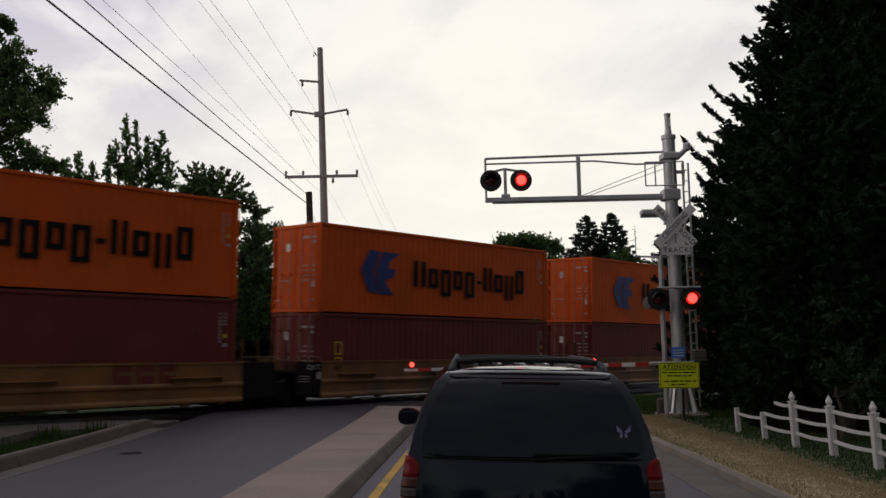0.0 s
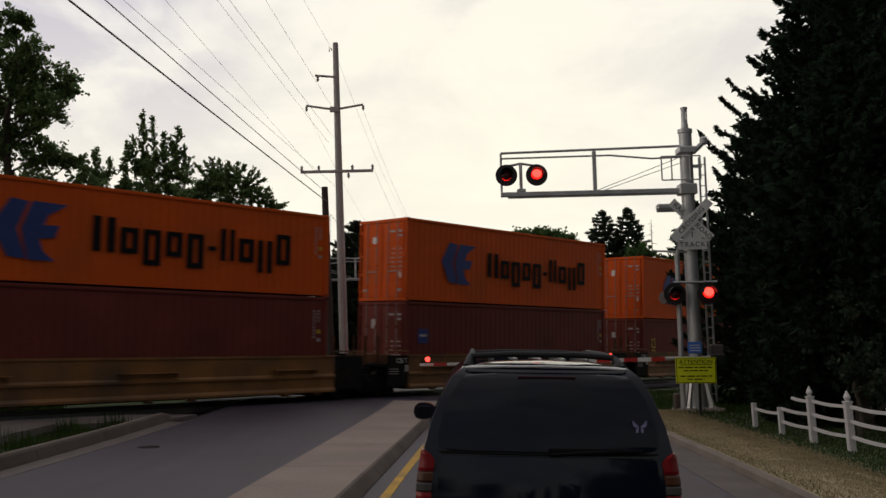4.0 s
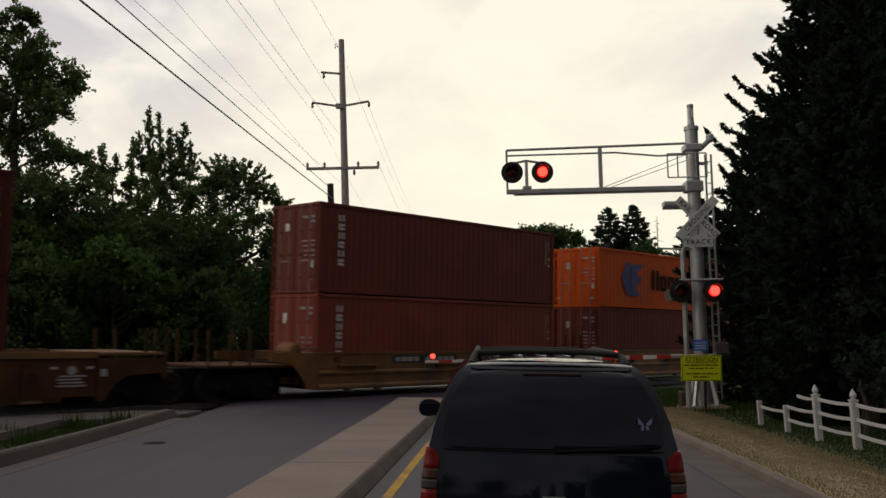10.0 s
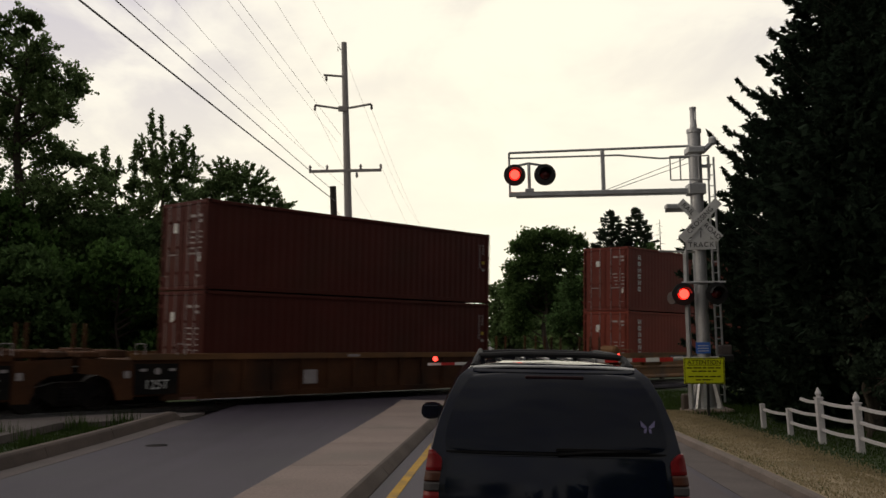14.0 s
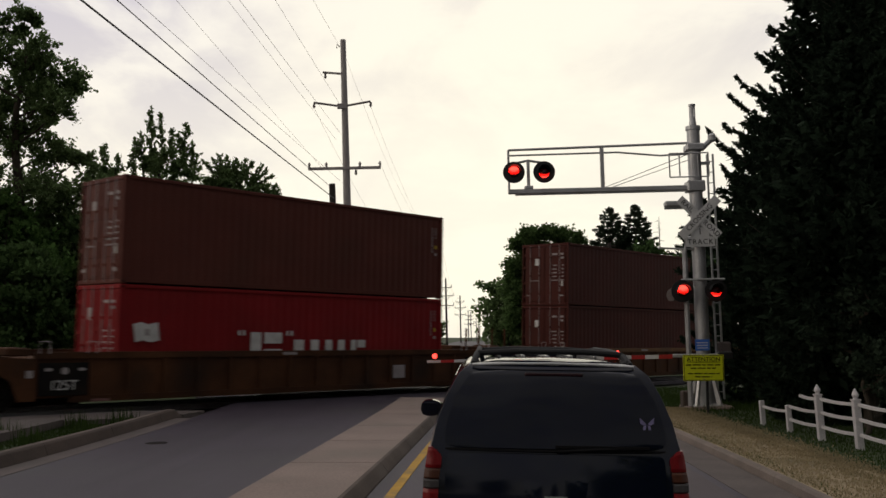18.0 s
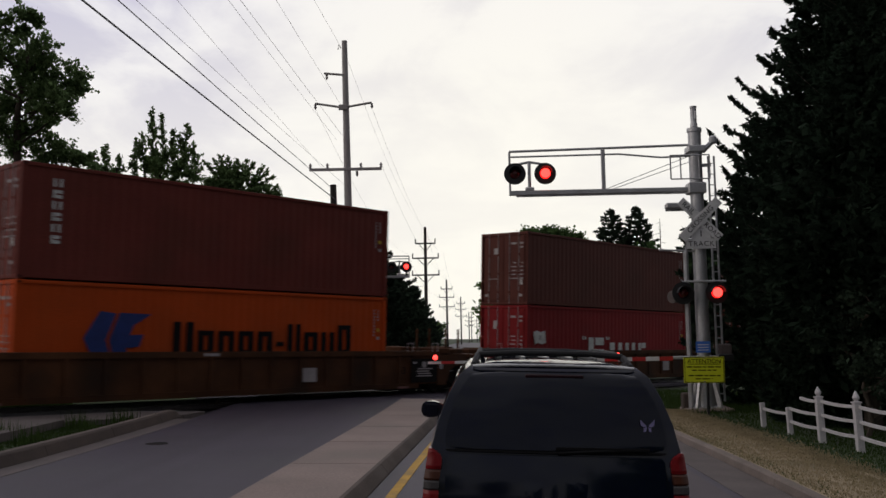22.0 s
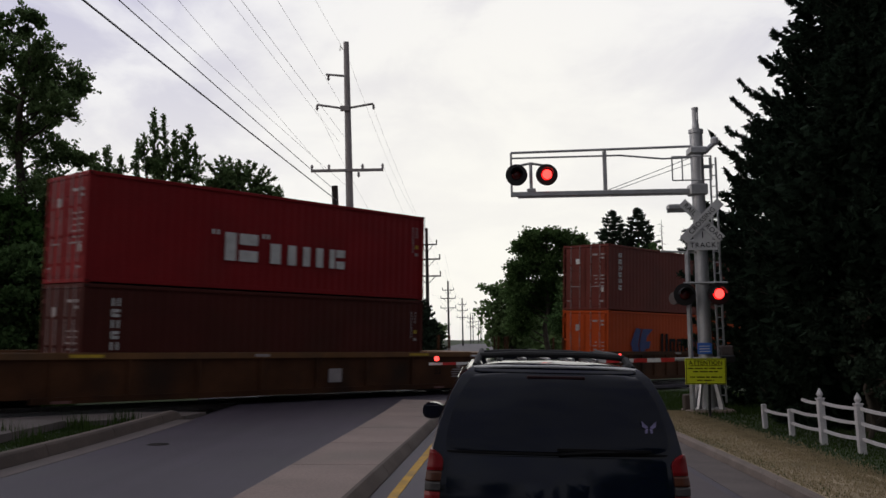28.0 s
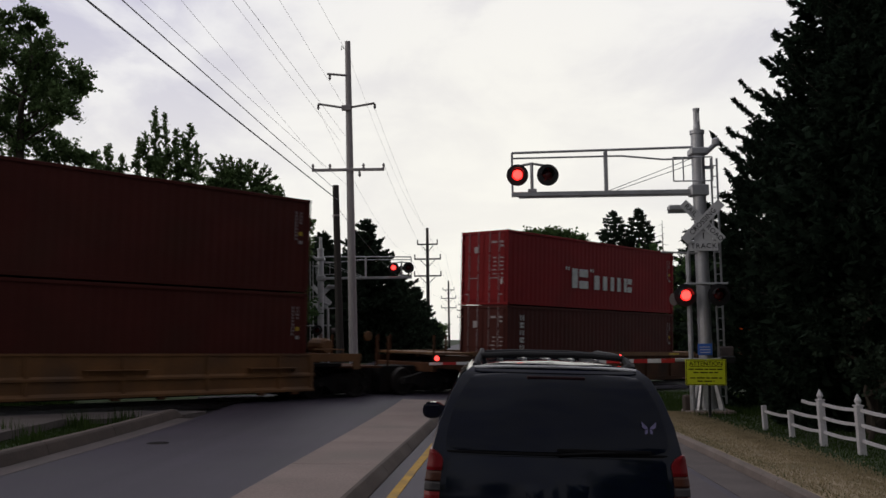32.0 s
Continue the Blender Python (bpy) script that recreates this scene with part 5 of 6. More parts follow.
def far_pole(x, y, h, arms):
    z = zg(x, y)
    o = thing("utility_pole", "distant timber utility pole with three crossarms", "utility pole", "poles along the road", at=Matrix.Translation((x, y, z)))
    part("shaft", tube(B(), [(0.0, 0, -0.5), (0, 0, h)], [0.24, 0.16], 8), M_DARKPOLE, o)
    for d, w in arms:
        part("crossarm", boxm(-w, w, -0.1, 0.1, h - d - 0.08, h - d + 0.08), M_DARKPOLE, o)
        for s in (-1, 1):
            part("brace", tube(B(), [(s * w * 0.6, 0, h - d - 0.05), (0, 0, h - d - 1.0)], 0.04, 5), M_DARKPOLE, o)
            part("insulator", boxm(s * w * 0.96 - 0.07, s * w * 0.96 + 0.07, -0.07, 0.07, h - d + 0.08, h - d + 0.55), M_DARKPOLE, o)
    return o


ARMS = ((1.93, 1.2), (3.65, 1.55), (5.63, 1.6))
FAR = [(-2.45, 110, 14.6), (-0.1, 196, 13.8), (3.9, 275, 13.8), (9.0, 400, 12.8), (11.8, 470, 14.2), (16.6, 540, 14.2), (21.0, 640, 14.2), (26, 760, 14.2)]
for x, y, h in FAR:
    far_pole(x, y, h, ARMS)


def wire(a, b, r, sag):
    a, b = Vector(a), Vector(b)
    pts = [a.lerp(b, f) - Vector((0, 0, sag * 4 * f * (1 - f))) for f in (k / 24 for k in range(25))]
    ob = part("wire", tube(B(), pts, r, 5), M_WIRE)
    return tagged(ob, "thin dark overhead wire between utility poles", "wire", "overhead wires")


zt = P1Z
for ax, ay, az, bx, bz, r in ((-4.53, 38.5, 7.68, -8.66, 7.38, 0.019), (-4.72, 38.55, 8.21, -8.26, 7.91, 0.012), (-4.30, 39.86, 8.52, -9.12, 8.22, 0.005), (-5.10, 40.0, 9.10, -6.24, 8.80, 0.004),
                             (-4.59, 39.9, 10.44, -7.46, 10.14, 0.0045), (-4.36, 39.9, 10.65, -7.62, 10.35, 0.006), (-4.44, 39.9, 12.02, -6.92, 11.72, 0.005), (-4.41, 39.9, 14.57, -8.66, 14.27, 0.005)):
    wire((ax, ay, az), (bx, -38.0, bz), r, 0.15)
prev = [(p1[0] - 1.22, 40, zt + zb), (p1[0] + 1.22, 40, zt + zb), (p1[0], 40, zt + H1 - 0.3), (p1[0] + 1.58, 40, zt + zc + 0.25)]
for x, y, h in FAR[:4]:
    z = zg(x, y)
    nxt = [(x - 2.1, y, z + h - 3.1), (x + 2.1, y, z + h - 3.1), (x, y, z + h), (x + 2.1, y, z + h - 5.0)]
    for a, b in zip(prev, nxt):
        wire(a, b, 0.0015 + 0.00003 * y, 1.4)
    prev = nxt
for z0, z1 in ((7.3, 8.2),):
    wire((-4.5, 38.8, z0), (-2.2, 110, z1), 0.010, 1.3)


# ---------------------------------------------------------------- trees
def leaf_cloud(name, pts, dirs, size, material, parent, rnd, aspect=1.6):
    """Many small leaves, a bent quad each."""
    n = len(pts)
    pts = np.asarray(pts)
    a = rnd.randn(n, 3)
    a += np.asarray(dirs) * 1.2
    a /= np.linalg.norm(a, axis=1, keepdims=True) + 1e-9
    b = np.cross(a, rnd.randn(n, 3))
    b /= np.linalg.norm(b, axis=1, keepdims=True) + 1e-9
    s = size * (0.6 + 0.8 * rnd.rand(n, 1))
    l, w = a * s * aspect * 0.5, b * s * 0.5
    c = np.cross(a, b) * s * 0.12
    v = np.stack([pts - l, pts + w + c, pts + l, pts - w + c], axis=1).reshape(-1, 3)
    f = np.arange(4 * n).reshape(-1, 4)
    me = bpy.data.meshes.new(name)
    me.vertices.add(4 * n)
    me.vertices.foreach_set("co", v.astype(np.float32).ravel())
    me.loops.add(4 * n)
    me.loops.foreach_set("vertex_index", f.ravel().astype(np.int32))
    me.polygons.add(n)
    me.polygons.foreach_set("loop_start", np.arange(0, 4 * n, 4, dtype=np.int32))
    me.update(calc_edges=True)
    me.validate()
    me.materials.append(material)
    ob = new(name, me)
    ob.parent = parent
    return ob


def broad_tree(x, y, h, spread, seed, leaves, size, material, label, trunk_r=0.22, low=0.15, shape=1.0, clump=0.75):
    """A trunk, limbs that fork twice, and clumps of leaves round the twigs."""
    rnd = np.random.RandomState(seed)
    t = thing("tree", label, "tree", at=Matrix.Translation((x, y, ground_z(x, y) - 0.05)))
    bm = B()
    pts, p = [], Vector((0, 0, 0))
    for k in range(9):
        pts.append(p.copy())
        p += Vector(((rnd.rand() - 0.5) * 0.05 * h, (rnd.rand() - 0.5) * 0.05 * h, h * 0.105))
    tube(bm, pts, [trunk_r * (1 - 0.10 * k) for k in range(9)], 8)
    centers, outs = [], []
    nl = 26
    for i in range(nl):
        f = low + (0.97 - low) * (i + rnd.rand() * 0.5) / nl
        q = min(7.99, f * 8)
        k = int(q)
        base = pts[k].lerp(pts[k + 1] if k + 1 < 9 else pts[k], q - k)
        prof = (math.sin(math.pi * min(1, (f - low) / (1.02 - low)) ** (0.75 * shape)) ** 0.7) * 0.9 + 0.16
        reach = spread * prof * (0.65 + 0.5 * rnd.rand())
        a = i * 2.4 + rnd.rand() * 0.9
        d = Vector((math.cos(a), math.sin(a), 0.45 + 0.7 * f * rnd.rand()))
        m1, m2 = base + d * reach * 0.5, base + d * reach + Vector((0, 0, -0.08 * reach))
        tube(bm, [base, m1, m2], [trunk_r * 0.42 * (1 - f * 0.6), trunk_r * 0.24 * (1 - f * 0.5), 0.02], 5)
        for j in range(7):
            g = 0.35 + 0.68 * (j + rnd.rand()) / 7
            c = base.lerp(m2, min(1.05, g)) + Vector((rnd.randn(), rnd.randn(), rnd.randn() * 0.8)) * reach * 0.17
            if j % 2:
                tube(bm, [base.lerp(m2, g * 0.9), c], [0.025, 0.008], 4, cap=False)
            centers.append(c)
            outs.append(d)
    part("trunk", bm, M_BARK, t)
    per = max(8, leaves // len(centers))
    P, O = [], []
    for c, d in zip(centers, outs):
        r = clump * (0.55 + 0.8 * rnd.rand())
        m = int(per * (0.5 + rnd.rand()))
        off = rnd.randn(m, 3) * np.array([r, r, r * 0.62]) * 0.52
        P.append(np.array(c) + off)
        O.append(np.repeat([[d.x, d.y, 0.2]], m, axis=0))
    leaf_cloud("crown", np.concatenate(P), np.concatenate(O), size, material, t, rnd)
    return t


def lobed_tree(x, y, h, lobes, seed, material, label, size=0.14, twigs=15.0, leaves=26, trunk_r=0.25, deep=1.0, aspect=1.4, tall=0.85, spires=()):
    """A trunk, a limb to each mass of the crown, twigs through it and leaves in tufts round the twigs. lobes: along x, height, radius; spires: upright feathery shoots, from (x, height) to (x, height), with their half width."""
    rnd = np.random.RandomState(seed)
    t = thing("tree", label, "tree", at=Matrix.Translation((x, y, ground_z(x, y) - 0.05)))
    bm = B()
    pts = [Vector((0.02 * h * math.sin(1.7 * k + seed), 0.02 * h * math.cos(2.1 * k + seed), h * k / 8)) for k in range(9)]
    tube(bm, pts, [trunk_r * (1 - 0.105 * k) for k in range(9)], 8)
    P, O = [], []
    for lx, lz, r in lobes:
        r *= 1.12
        c = Vector((lx, (rnd.rand() - 0.5) * 2.0 * deep * r, lz))
        q = max(0.4, min(7.9, (lz - 0.55 * abs(lx) - 0.3 * r) / h * 8))
        base = pts[int(q)].lerp(pts[int(q) + 1], q % 1)
        mid = base.lerp(c, 0.55) + Vector((0, 0, -0.06 * (c - base).length))
        tube(bm, [base, mid, c], [0.03 + 0.035 * r, 0.02 + 0.025 * r, 0.02], 5)
        n = int(twigs * r ** 1.8) + 14
        for j in range(n):
            d = Vector(rnd.randn(3)).normalized()
            d = Vector((d.x, d.y, d.z * tall + 0.1))
            tip = c + d * r * (0.62 + 0.5 * rnd.rand())
            if j % 4 == 0:
                tube(bm, [c.lerp(tip, 0.15), tip], [0.016, 0.006], 3, cap=False)
            m = int(leaves * (0.5 + rnd.rand()))
            u = 0.45 + 0.6 * rnd.rand(m, 1)
            P.append(np.array(c) + np.array(tip - c) * u + rnd.randn(m, 3) * np.array([0.13, 0.13, 0.10]) * (0.5 + 0.5 * r) * (size / 0.14))
            O.append(np.repeat([[d.x, d.y, 0.1 + d.z]], m, axis=0))
    for x0, z0, x1, z1, w in spires:
        dy = (rnd.rand() - 0.5) * 1.2 * deep
        a, b = Vector((x0, dy, z0)), Vector((x1, dy * 0.8, z1))
        axis = (b - a).normalized()
        tube(bm, [a, a.lerp(b, 0.5), b], [0.035, 0.02, 0.005], 4, cap=False)
        n = int(17 * (b - a).length) + 3
        for j in range(n):
            g = 0.99 * (j + rnd.rand()) / n
            q = 6.283 * rnd.rand()
            ln = (w * (1.02 - g) ** 0.6 + 0.05) * (0.35 + 1.25 * rnd.rand() ** 1.5)
            d = (axis * (0.35 + 0.8 * rnd.rand()) + Vector((math.cos(q), math.sin(q), 0)) * 0.8).normalized()
            tip = a.lerp(b, g) + d * ln
            tube(bm, [a.lerp(b, g), tip], [0.010, 0.004], 3, cap=False)
            m = int(leaves * (0.12 + 0.75 * ln))
            u = 0.15 + 0.9 * rnd.rand(m, 1)
            P.append(np.array(a.lerp(b, g)) + np.array(d) * ln * u + rnd.randn(m, 3) * (0.035 + 0.05 * rnd.rand()) * (1.3 - 0.9 * u))
            O.append(np.repeat([[d.x * 1.6, d.y * 1.6, d.z * 1.6]], m, axis=0))
    part("trunk", bm, M_BARK, t)
    leaf_cloud("crown", np.concatenate(P), np.concatenate(O), size, material, t, rnd, aspect)
    return t


def bush(x, y, h, s, seed, material, label, size=0.15, trunk_r=0.10):
    """A low tree of overlapping rounded leafy masses, from the ground up."""
    rnd = random.Random(seed)
    lobes = []
    for k in range(17):
        f = (k + 0.5) / 17
        reach = s * 0.8 * math.sqrt(max(0.05, 1 - (1.25 * f - 0.25) ** 2))
        lobes.append(((rnd.random() * 2 - 1) * reach, 0.5 + (h - 0.9) * f, (0.26 + 0.16 * rnd.random()) * s * (1.1 - 0.45 * f)))
    return lobed_tree(x, y, h * 0.92, lobes, seed, material, label, size=size, twigs=22.0, leaves=30, trunk_r=trunk_r, deep=1.3, aspect=1.5)


def spruce(x, y, h, r, seed, material, label, sprays=60, whorl=0.34, size=0.13, low=0.02, droop=0.22, thick=1.0, cone=8.0, tuft=0.055, ragged=0.62, rise=1.0):
    """A straight trunk with whorls of drooping boughs; each bough has shaded inner sprays and side shoots with upturned tips."""
    rnd = np.random.RandomState(seed)
    t = thing("tree", label, "tree", at=Matrix.Translation((x, y, ground_z(x, y) - 0.05)))
    bm = B()
    tube(bm, [(0, 0, 0), (0, 0, h * 0.5), (0, 0, h)], [0.012 * h + 0.1, 0.006 * h + 0.05, 0.02], 8)
    P, O, S, T = [], [], [], []
    z = h * low
    along = (np.arange(7) + 0.5) / 7
    while z < h * 0.985:
        f = 1 - z / h
        reach0 = r * min(1.0, (h - z) / cone) ** 0.88 + 0.10
        nb = 4 + int(5 * min(1.0, 1.6 * f) * thick)
        a0 = rnd.rand() * 6.28
        for k in range(nb):
            a = a0 + 6.283 * k / nb + rnd.randn() * 0.22
            reach = reach0 * (1.12 - ragged * rnd.rand() ** 1.3)
            dx, dy = math.cos(a), math.sin(a)
            lift = (0.25 + 0.55 * rnd.rand()) * rise

            def height(g):
                return z - droop * reach * g * (1.25 - 0.75 * g) + lift * reach * 0.5 * g ** 4
            pts = [Vector((dx * reach * g, dy * reach * g, height(g))) for g in (0, 0.35, 0.7, 1.0)]
            if reach > 0.8:
                tube(bm, pts, [0.035 * f + 0.012, 0.025 * f + 0.01, 0.014, 0.006], 4, cap=False)
            m = max(4, int(sprays * (reach / r) ** 1.1))
            g = 0.88 * rnd.rand(m) ** 0.8
            side = rnd.randn(m) * (0.05 + 0.15 * reach * (1 - 0.7 * g))
            P.append(np.stack([dx * reach * g - dy * side, dy * reach * g + dx * side, height(g) - np.abs(rnd.randn(m)) * (0.04 + 0.04 * reach)], axis=1))
            O.append(np.stack([np.full(m, dx) - dy * np.sign(side) * 0.7, np.full(m, dy) + dx * np.sign(side) * 0.7, np.full(m, -0.15)], axis=1))
            # the outer half of the bough is a tapering plume of short shoots that point up and out
            q = max(10, int((reach * 15 + 9) * 0.06 / tuft))
            g = 0.42 + 0.60 * rnd.rand(q) ** 0.8
            g[:3] = 1.0
            pa = rnd.rand(q) * 6.283
            axis = np.array([dx * 0.8, dy * 0.8, 0.25 * rise + 0.9 * lift])
            out = np.stack([-dy * np.cos(pa), dx * np.cos(pa), np.sin(pa) * 0.9 + 0.15], axis=1)
            d = axis[None] * (0.55 + 0.6 * g[:, None] ** 2) + out * 0.75
            d /= np.linalg.norm(d, axis=1, keepdims=True)
            ln = (0.10 + 0.26 * rnd.rand(q)) * (1.45 - 0.95 * g) * min(1.3, 0.55 + 0.3 * reach) * (0.5 + 0.5 * tuft / 0.06)
            p0 = np.stack([dx * reach * g, dy * reach * g, height(g)], axis=1)
            pp = p0[:, None] + d[:, None] * (ln[:, None] * along[None])[..., None]
            S.append(pp.reshape(-1, 3) + rnd.randn(q * 7, 3) * 0.010)
            T.append(np.repeat(d, 7, axis=0))
        z += whorl * (0.55 + 0.6 * f) * (0.8 + 0.4 * rnd.rand())
    S.append(np.stack([rnd.randn(40) * 0.04, rnd.randn(40) * 0.04, h - rnd.rand(40) * 0.9], axis=1))
    T.append(np.repeat([[0, 0, 1.0]], 40, axis=0))
    part("trunk", bm, M_BARK, t)
    leaf_cloud("inner_foliage", np.concatenate(P), np.concatenate(O) * 1.4, size, material, t, rnd, 2.2)
    leaf_cloud("outer_foliage", np.concatenate(S), np.concatenate(T) * 1.1, tuft, material, t, rnd, 3.4)
    return t


# dark spruces by the fence
for x, y, h, r, cone, sd in ((11.50, 27.5, 13.6, 3.0, 6.0, 11), (14.4, 25.8, 17.5, 4.4, 8.0, 12), (10.7, 28.6, 9.3, 3.05, 4.2, 13), (14.8, 31.0, 17.0, 4.2, 9.0, 14), (10.9, 24.4, 5.2, 2.6, 3.5, 16), (13.0, 21.4, 8.8, 3.3, 4.5, 17), (16.2, 22.0, 16.0, 4.2, 7.0, 18), (8.3, 21.4, 2.6, 1.25, 1.8, 19), (8.75, 19.8, 8.2, 2.3, 3.6, 20)):
    spruce(x, y, h, r, sd, M_NEEDLE, "tall dense dark green spruce behind the white fence", sprays=120, size=0.12, thick=1.3, low=0.15 if sd == 20 else 0.02, whorl=0.40, cone=cone, tuft=0.060, droop=0.10, ragged=0.42 if sd in (13, 16, 19, 20) else 0.68)
lobed_tree(8.0, 18.3, 2.6, [(0.1, 2.5, 0.55), (-0.5, 1.9, 0.5), (0.6, 1.8, 0.6), (0.1, 1.2, 0.7), (1.1, 1.1, 0.6)], 31, M_PINE, "leafy green shrub behind the white fence", size=0.07, leaves=40, twigs=40.0, trunk_r=0.06)
# trees beyond the track
lobed_tree(-18.7, 41, 15.6, [(0.29, 16.0, 0.49), (0.62, 15.7, 0.29), (-0.03, 15.3, 0.34), (1.23, 14.2, 0.83), (1.82, 13.3, 0.93), (0.62, 12.9, 1.03), (2.33, 12.8, 0.54), (1.26, 12.0, 1.03), (0.1, 14.0, 0.83), (-0.74, 15.5, 0.74),
    (-0.71, 14.1, 0.98), (-0.37, 12.4, 1.1), (0.4, 11.1, 0.88), (1.97, 9.8, 0.74), (2.72, 9.5, 0.39), (1.05, 9.9, 0.88), (-0.34, 10.5, 1.1), (-1.6, 11.6, 1.4), (-1.9, 13.6, 1.2), (0.3, 8.2, 1.4), (1.8, 8.0, 1.2), (-1.3, 6.9, 1.72), (2.6, 7.2, 1.2), (1.0, 6.4, 1.5), (3.2, 8.3, 0.8), (-1.6, 9.0, 1.5), (1.95, 11.5, 0.8)],
    21, M_LEAF, "tall broadleaf tree with a lumpy dark green crown", size=0.115, trunk_r=0.36, leaves=34, twigs=24.0, deep=0.8)
lobed_tree(-14.2, 46.5, 11.4, [(-0.16, 10.3, 0.62), (0.68, 10.2, 0.64), (1.25, 9.9, 0.6), (-0.44, 9.4, 0.85), (0.55, 9.1, 0.9), (1.5, 8.6, 0.9), (-1.3, 8.4, 0.9), (0.1, 7.8, 1.2)],
    23, M_LEAF, "ragged broadleaf tree with feathery upright shoots", size=0.095, leaves=30, aspect=2.2, tall=1.1, twigs=20.0,
    spires=[(-0.24, 10.0, -0.35, 13.1, 0.55), (0.14, 11.1, 0.05, 12.9, 0.26), (1.11, 10.0, 1.38, 12.3, 0.52), (0.54, 10.9, 0.62, 12.1, 0.36), (1.82, 9.4, 1.61, 11.4, 0.42), (-0.72, 9.7, -0.88, 11.9, 0.36), (1.39, 10.3, 0.99, 11.8, 0.30)])
lobed_tree(-16.1, 46, 10.0, [(-0.62, 9.8, 0.48), (-0.19, 9.2, 0.66), (0.78, 9.2, 0.40), (-1.0, 8.4, 0.77), (-0.1, 7.6, 0.99)],
    24, M_LEAF, "slender broadleaf tree with an open crown", size=0.095, leaves=28, trunk_r=0.16, aspect=2.0, twigs=20.0,
    spires=[(-0.61, 9.3, -0.66, 11.2, 0.55), (-0.19, 9.6, -0.04, 10.7, 0.33), (-0.98, 9.6, -1.1, 10.8, 0.33), (0.7, 9.3, 0.82, 11.5, 0.28), (0.5, 9.9, 1.08, 11.2, 0.14)])
lobed_tree(-9.9, 44, 9.2, [(-0.75, 9.2, 0.62), (0.05, 9.1, 0.66), (0.84, 8.8, 0.46), (-1.02, 8.7, 0.74), (0.44, 8.4, 0.75), (-1.8, 8.4, 0.6), (-0.3, 7.4, 1.05), (1.1, 7.3, 0.8), (2.2, 7.2, 0.6), (1.6, 8.4, 0.55), (2.3, 8.0, 0.45), (2.9, 7.0, 0.6), (1.9, 6.4, 0.9), (3.1, 6.0, 0.7)],
    25, M_LEAF, "spreading bushy tree with feathery twigs beside the track", size=0.085, leaves=34, trunk_r=0.2, aspect=2.4, twigs=20.0,
    spires=[(-0.35, 9.1, -1.1, 10.3, 0.24), (-0.22, 9.1, -0.73, 10.4, 0.22), (-0.09, 9.1, -0.3, 10.3, 0.22), (0.05, 9.1, 0.13, 10.2, 0.22), (0.18, 9.1, 0.55, 10.2, 0.20), (0.45, 9.1, 0.93, 10.0, 0.18), (0.58, 9.0, 1.3, 9.9, 0.17), (0.71, 8.8, 1.62, 9.6, 0.15), (0.71, 8.7, 1.83, 9.4, 0.13), (-0.49, 9.0, -1.47, 10.1, 0.26), (-0.09, 8.8, 0.31, 9.9, 0.30)])
lobed_tree(10.3, 100, 13.0, [(-2.9, 6.6, 1.4), (-2.9, 9.2, 1.2), (-2.7, 4.0, 1.5), (1.2, 6.2, 2.0), (-0.5, 10.0, 1.6), (-2.4, 11.6, 1.08), (-1.2, 12.5, 1.2), (0.6, 12.7, 1.02), (2.1, 12.2, 1.2), (3.9, 12.1, 0.96), (-2.2, 9.5, 1.43), (1.2, 10.0, 1.55), (0.2, 8.2, 1.2), (-3.1, 8.0, 0.96), (-2.0, 5.6, 1.67), (1.0, 5.2, 1.79), (3.5, 9.7, 1.55), (-2.9, 3.2, 1.2), (-1.2, 7.0, 1.5), (-0.6, 11.2, 1.3), (2.6, 7.4, 1.7)],
    71, M_LEAF2, "round broadleaf tree beside the far road", size=0.22, leaves=34, trunk_r=0.3, twigs=18.0)
lobed_tree(10.6, 72, 5.6, [(0.4, 6.2, 1.12), (-1.2, 5.4, 1.03), (1.4, 5.8, 1.21), (-0.8, 3.7, 1.55), (1.1, 3.4, 1.55), (-2.1, 3.1, 1.03)],
    74, M_BUSH, "dark bushy tree beyond the track", size=0.2, leaves=26, trunk_r=0.2, twigs=14.0)
for k, (x, y, h) in enumerate(((-27.5, 43.0, 9.5), (-23.5, 46.0, 9.0), (-20.0, 49.0, 8.6), (-17.0, 51.0, 8.6), (-13.8, 53.0, 8.0), (-31.5, 39.0, 9.5))):
    broad_tree(x, y, h, 3.4, 140 + k, 15000, 0.17, M_BUSH, "dark broadleaf tree in the belt beyond the track", 0.22, 0.04, 0.75, 0.9)
broad_tree(-22.5, 39.0, 9.5, 4.6, 22, 26000, 0.14, M_BUSH, "broadleaf tree with dark green leaves", 0.3, 0.1)
broad_tree(-12.4, 43.5, 7.4, 3.2, 26, 18000, 0.14, M_BUSH, "bushy tree beside the track", 0.2, 0.06)
for k, (x, y, h, s) in enumerate(((-19.5, 33.5, 5.6, 3.0), (-16.2, 35.5, 5.2, 3.0), (-13.2, 37.8, 5.4, 2.8), (-10.4, 39.4, 4.6, 2.4), (-23.5, 31.5, 7.0, 3.4), (-28.0, 29.0, 9.0, 3.6), (-18.0, 38.5, 7.8, 3.2), (-14.5, 40.5, 7.2, 3.0))):
    bush(x, y, h, s, 40 + k, M_BUSH2 if k % 2 == 0 else M_BUSH, "leafy green bush beside the track")
lobed_tree(-11.9, 47.5, 8.2, [(-1.8, 7.6, 1.1), (0.2, 7.2, 1.2), (1.9, 6.4, 1.1), (-3.2, 6.4, 1.2), (-1.0, 5.6, 1.4), (1.0, 4.8, 1.4), (2.8, 4.4, 1.2), (-2.6, 4.2, 1.4), (0.0, 3.0, 1.5), (2.4, 2.4, 1.4), (4.2, 3.2, 1.2), (3.9, 5.4, 0.9)],
    27, M_BUSH, "dense dark broadleaf tree behind the track", size=0.13, leaves=20)
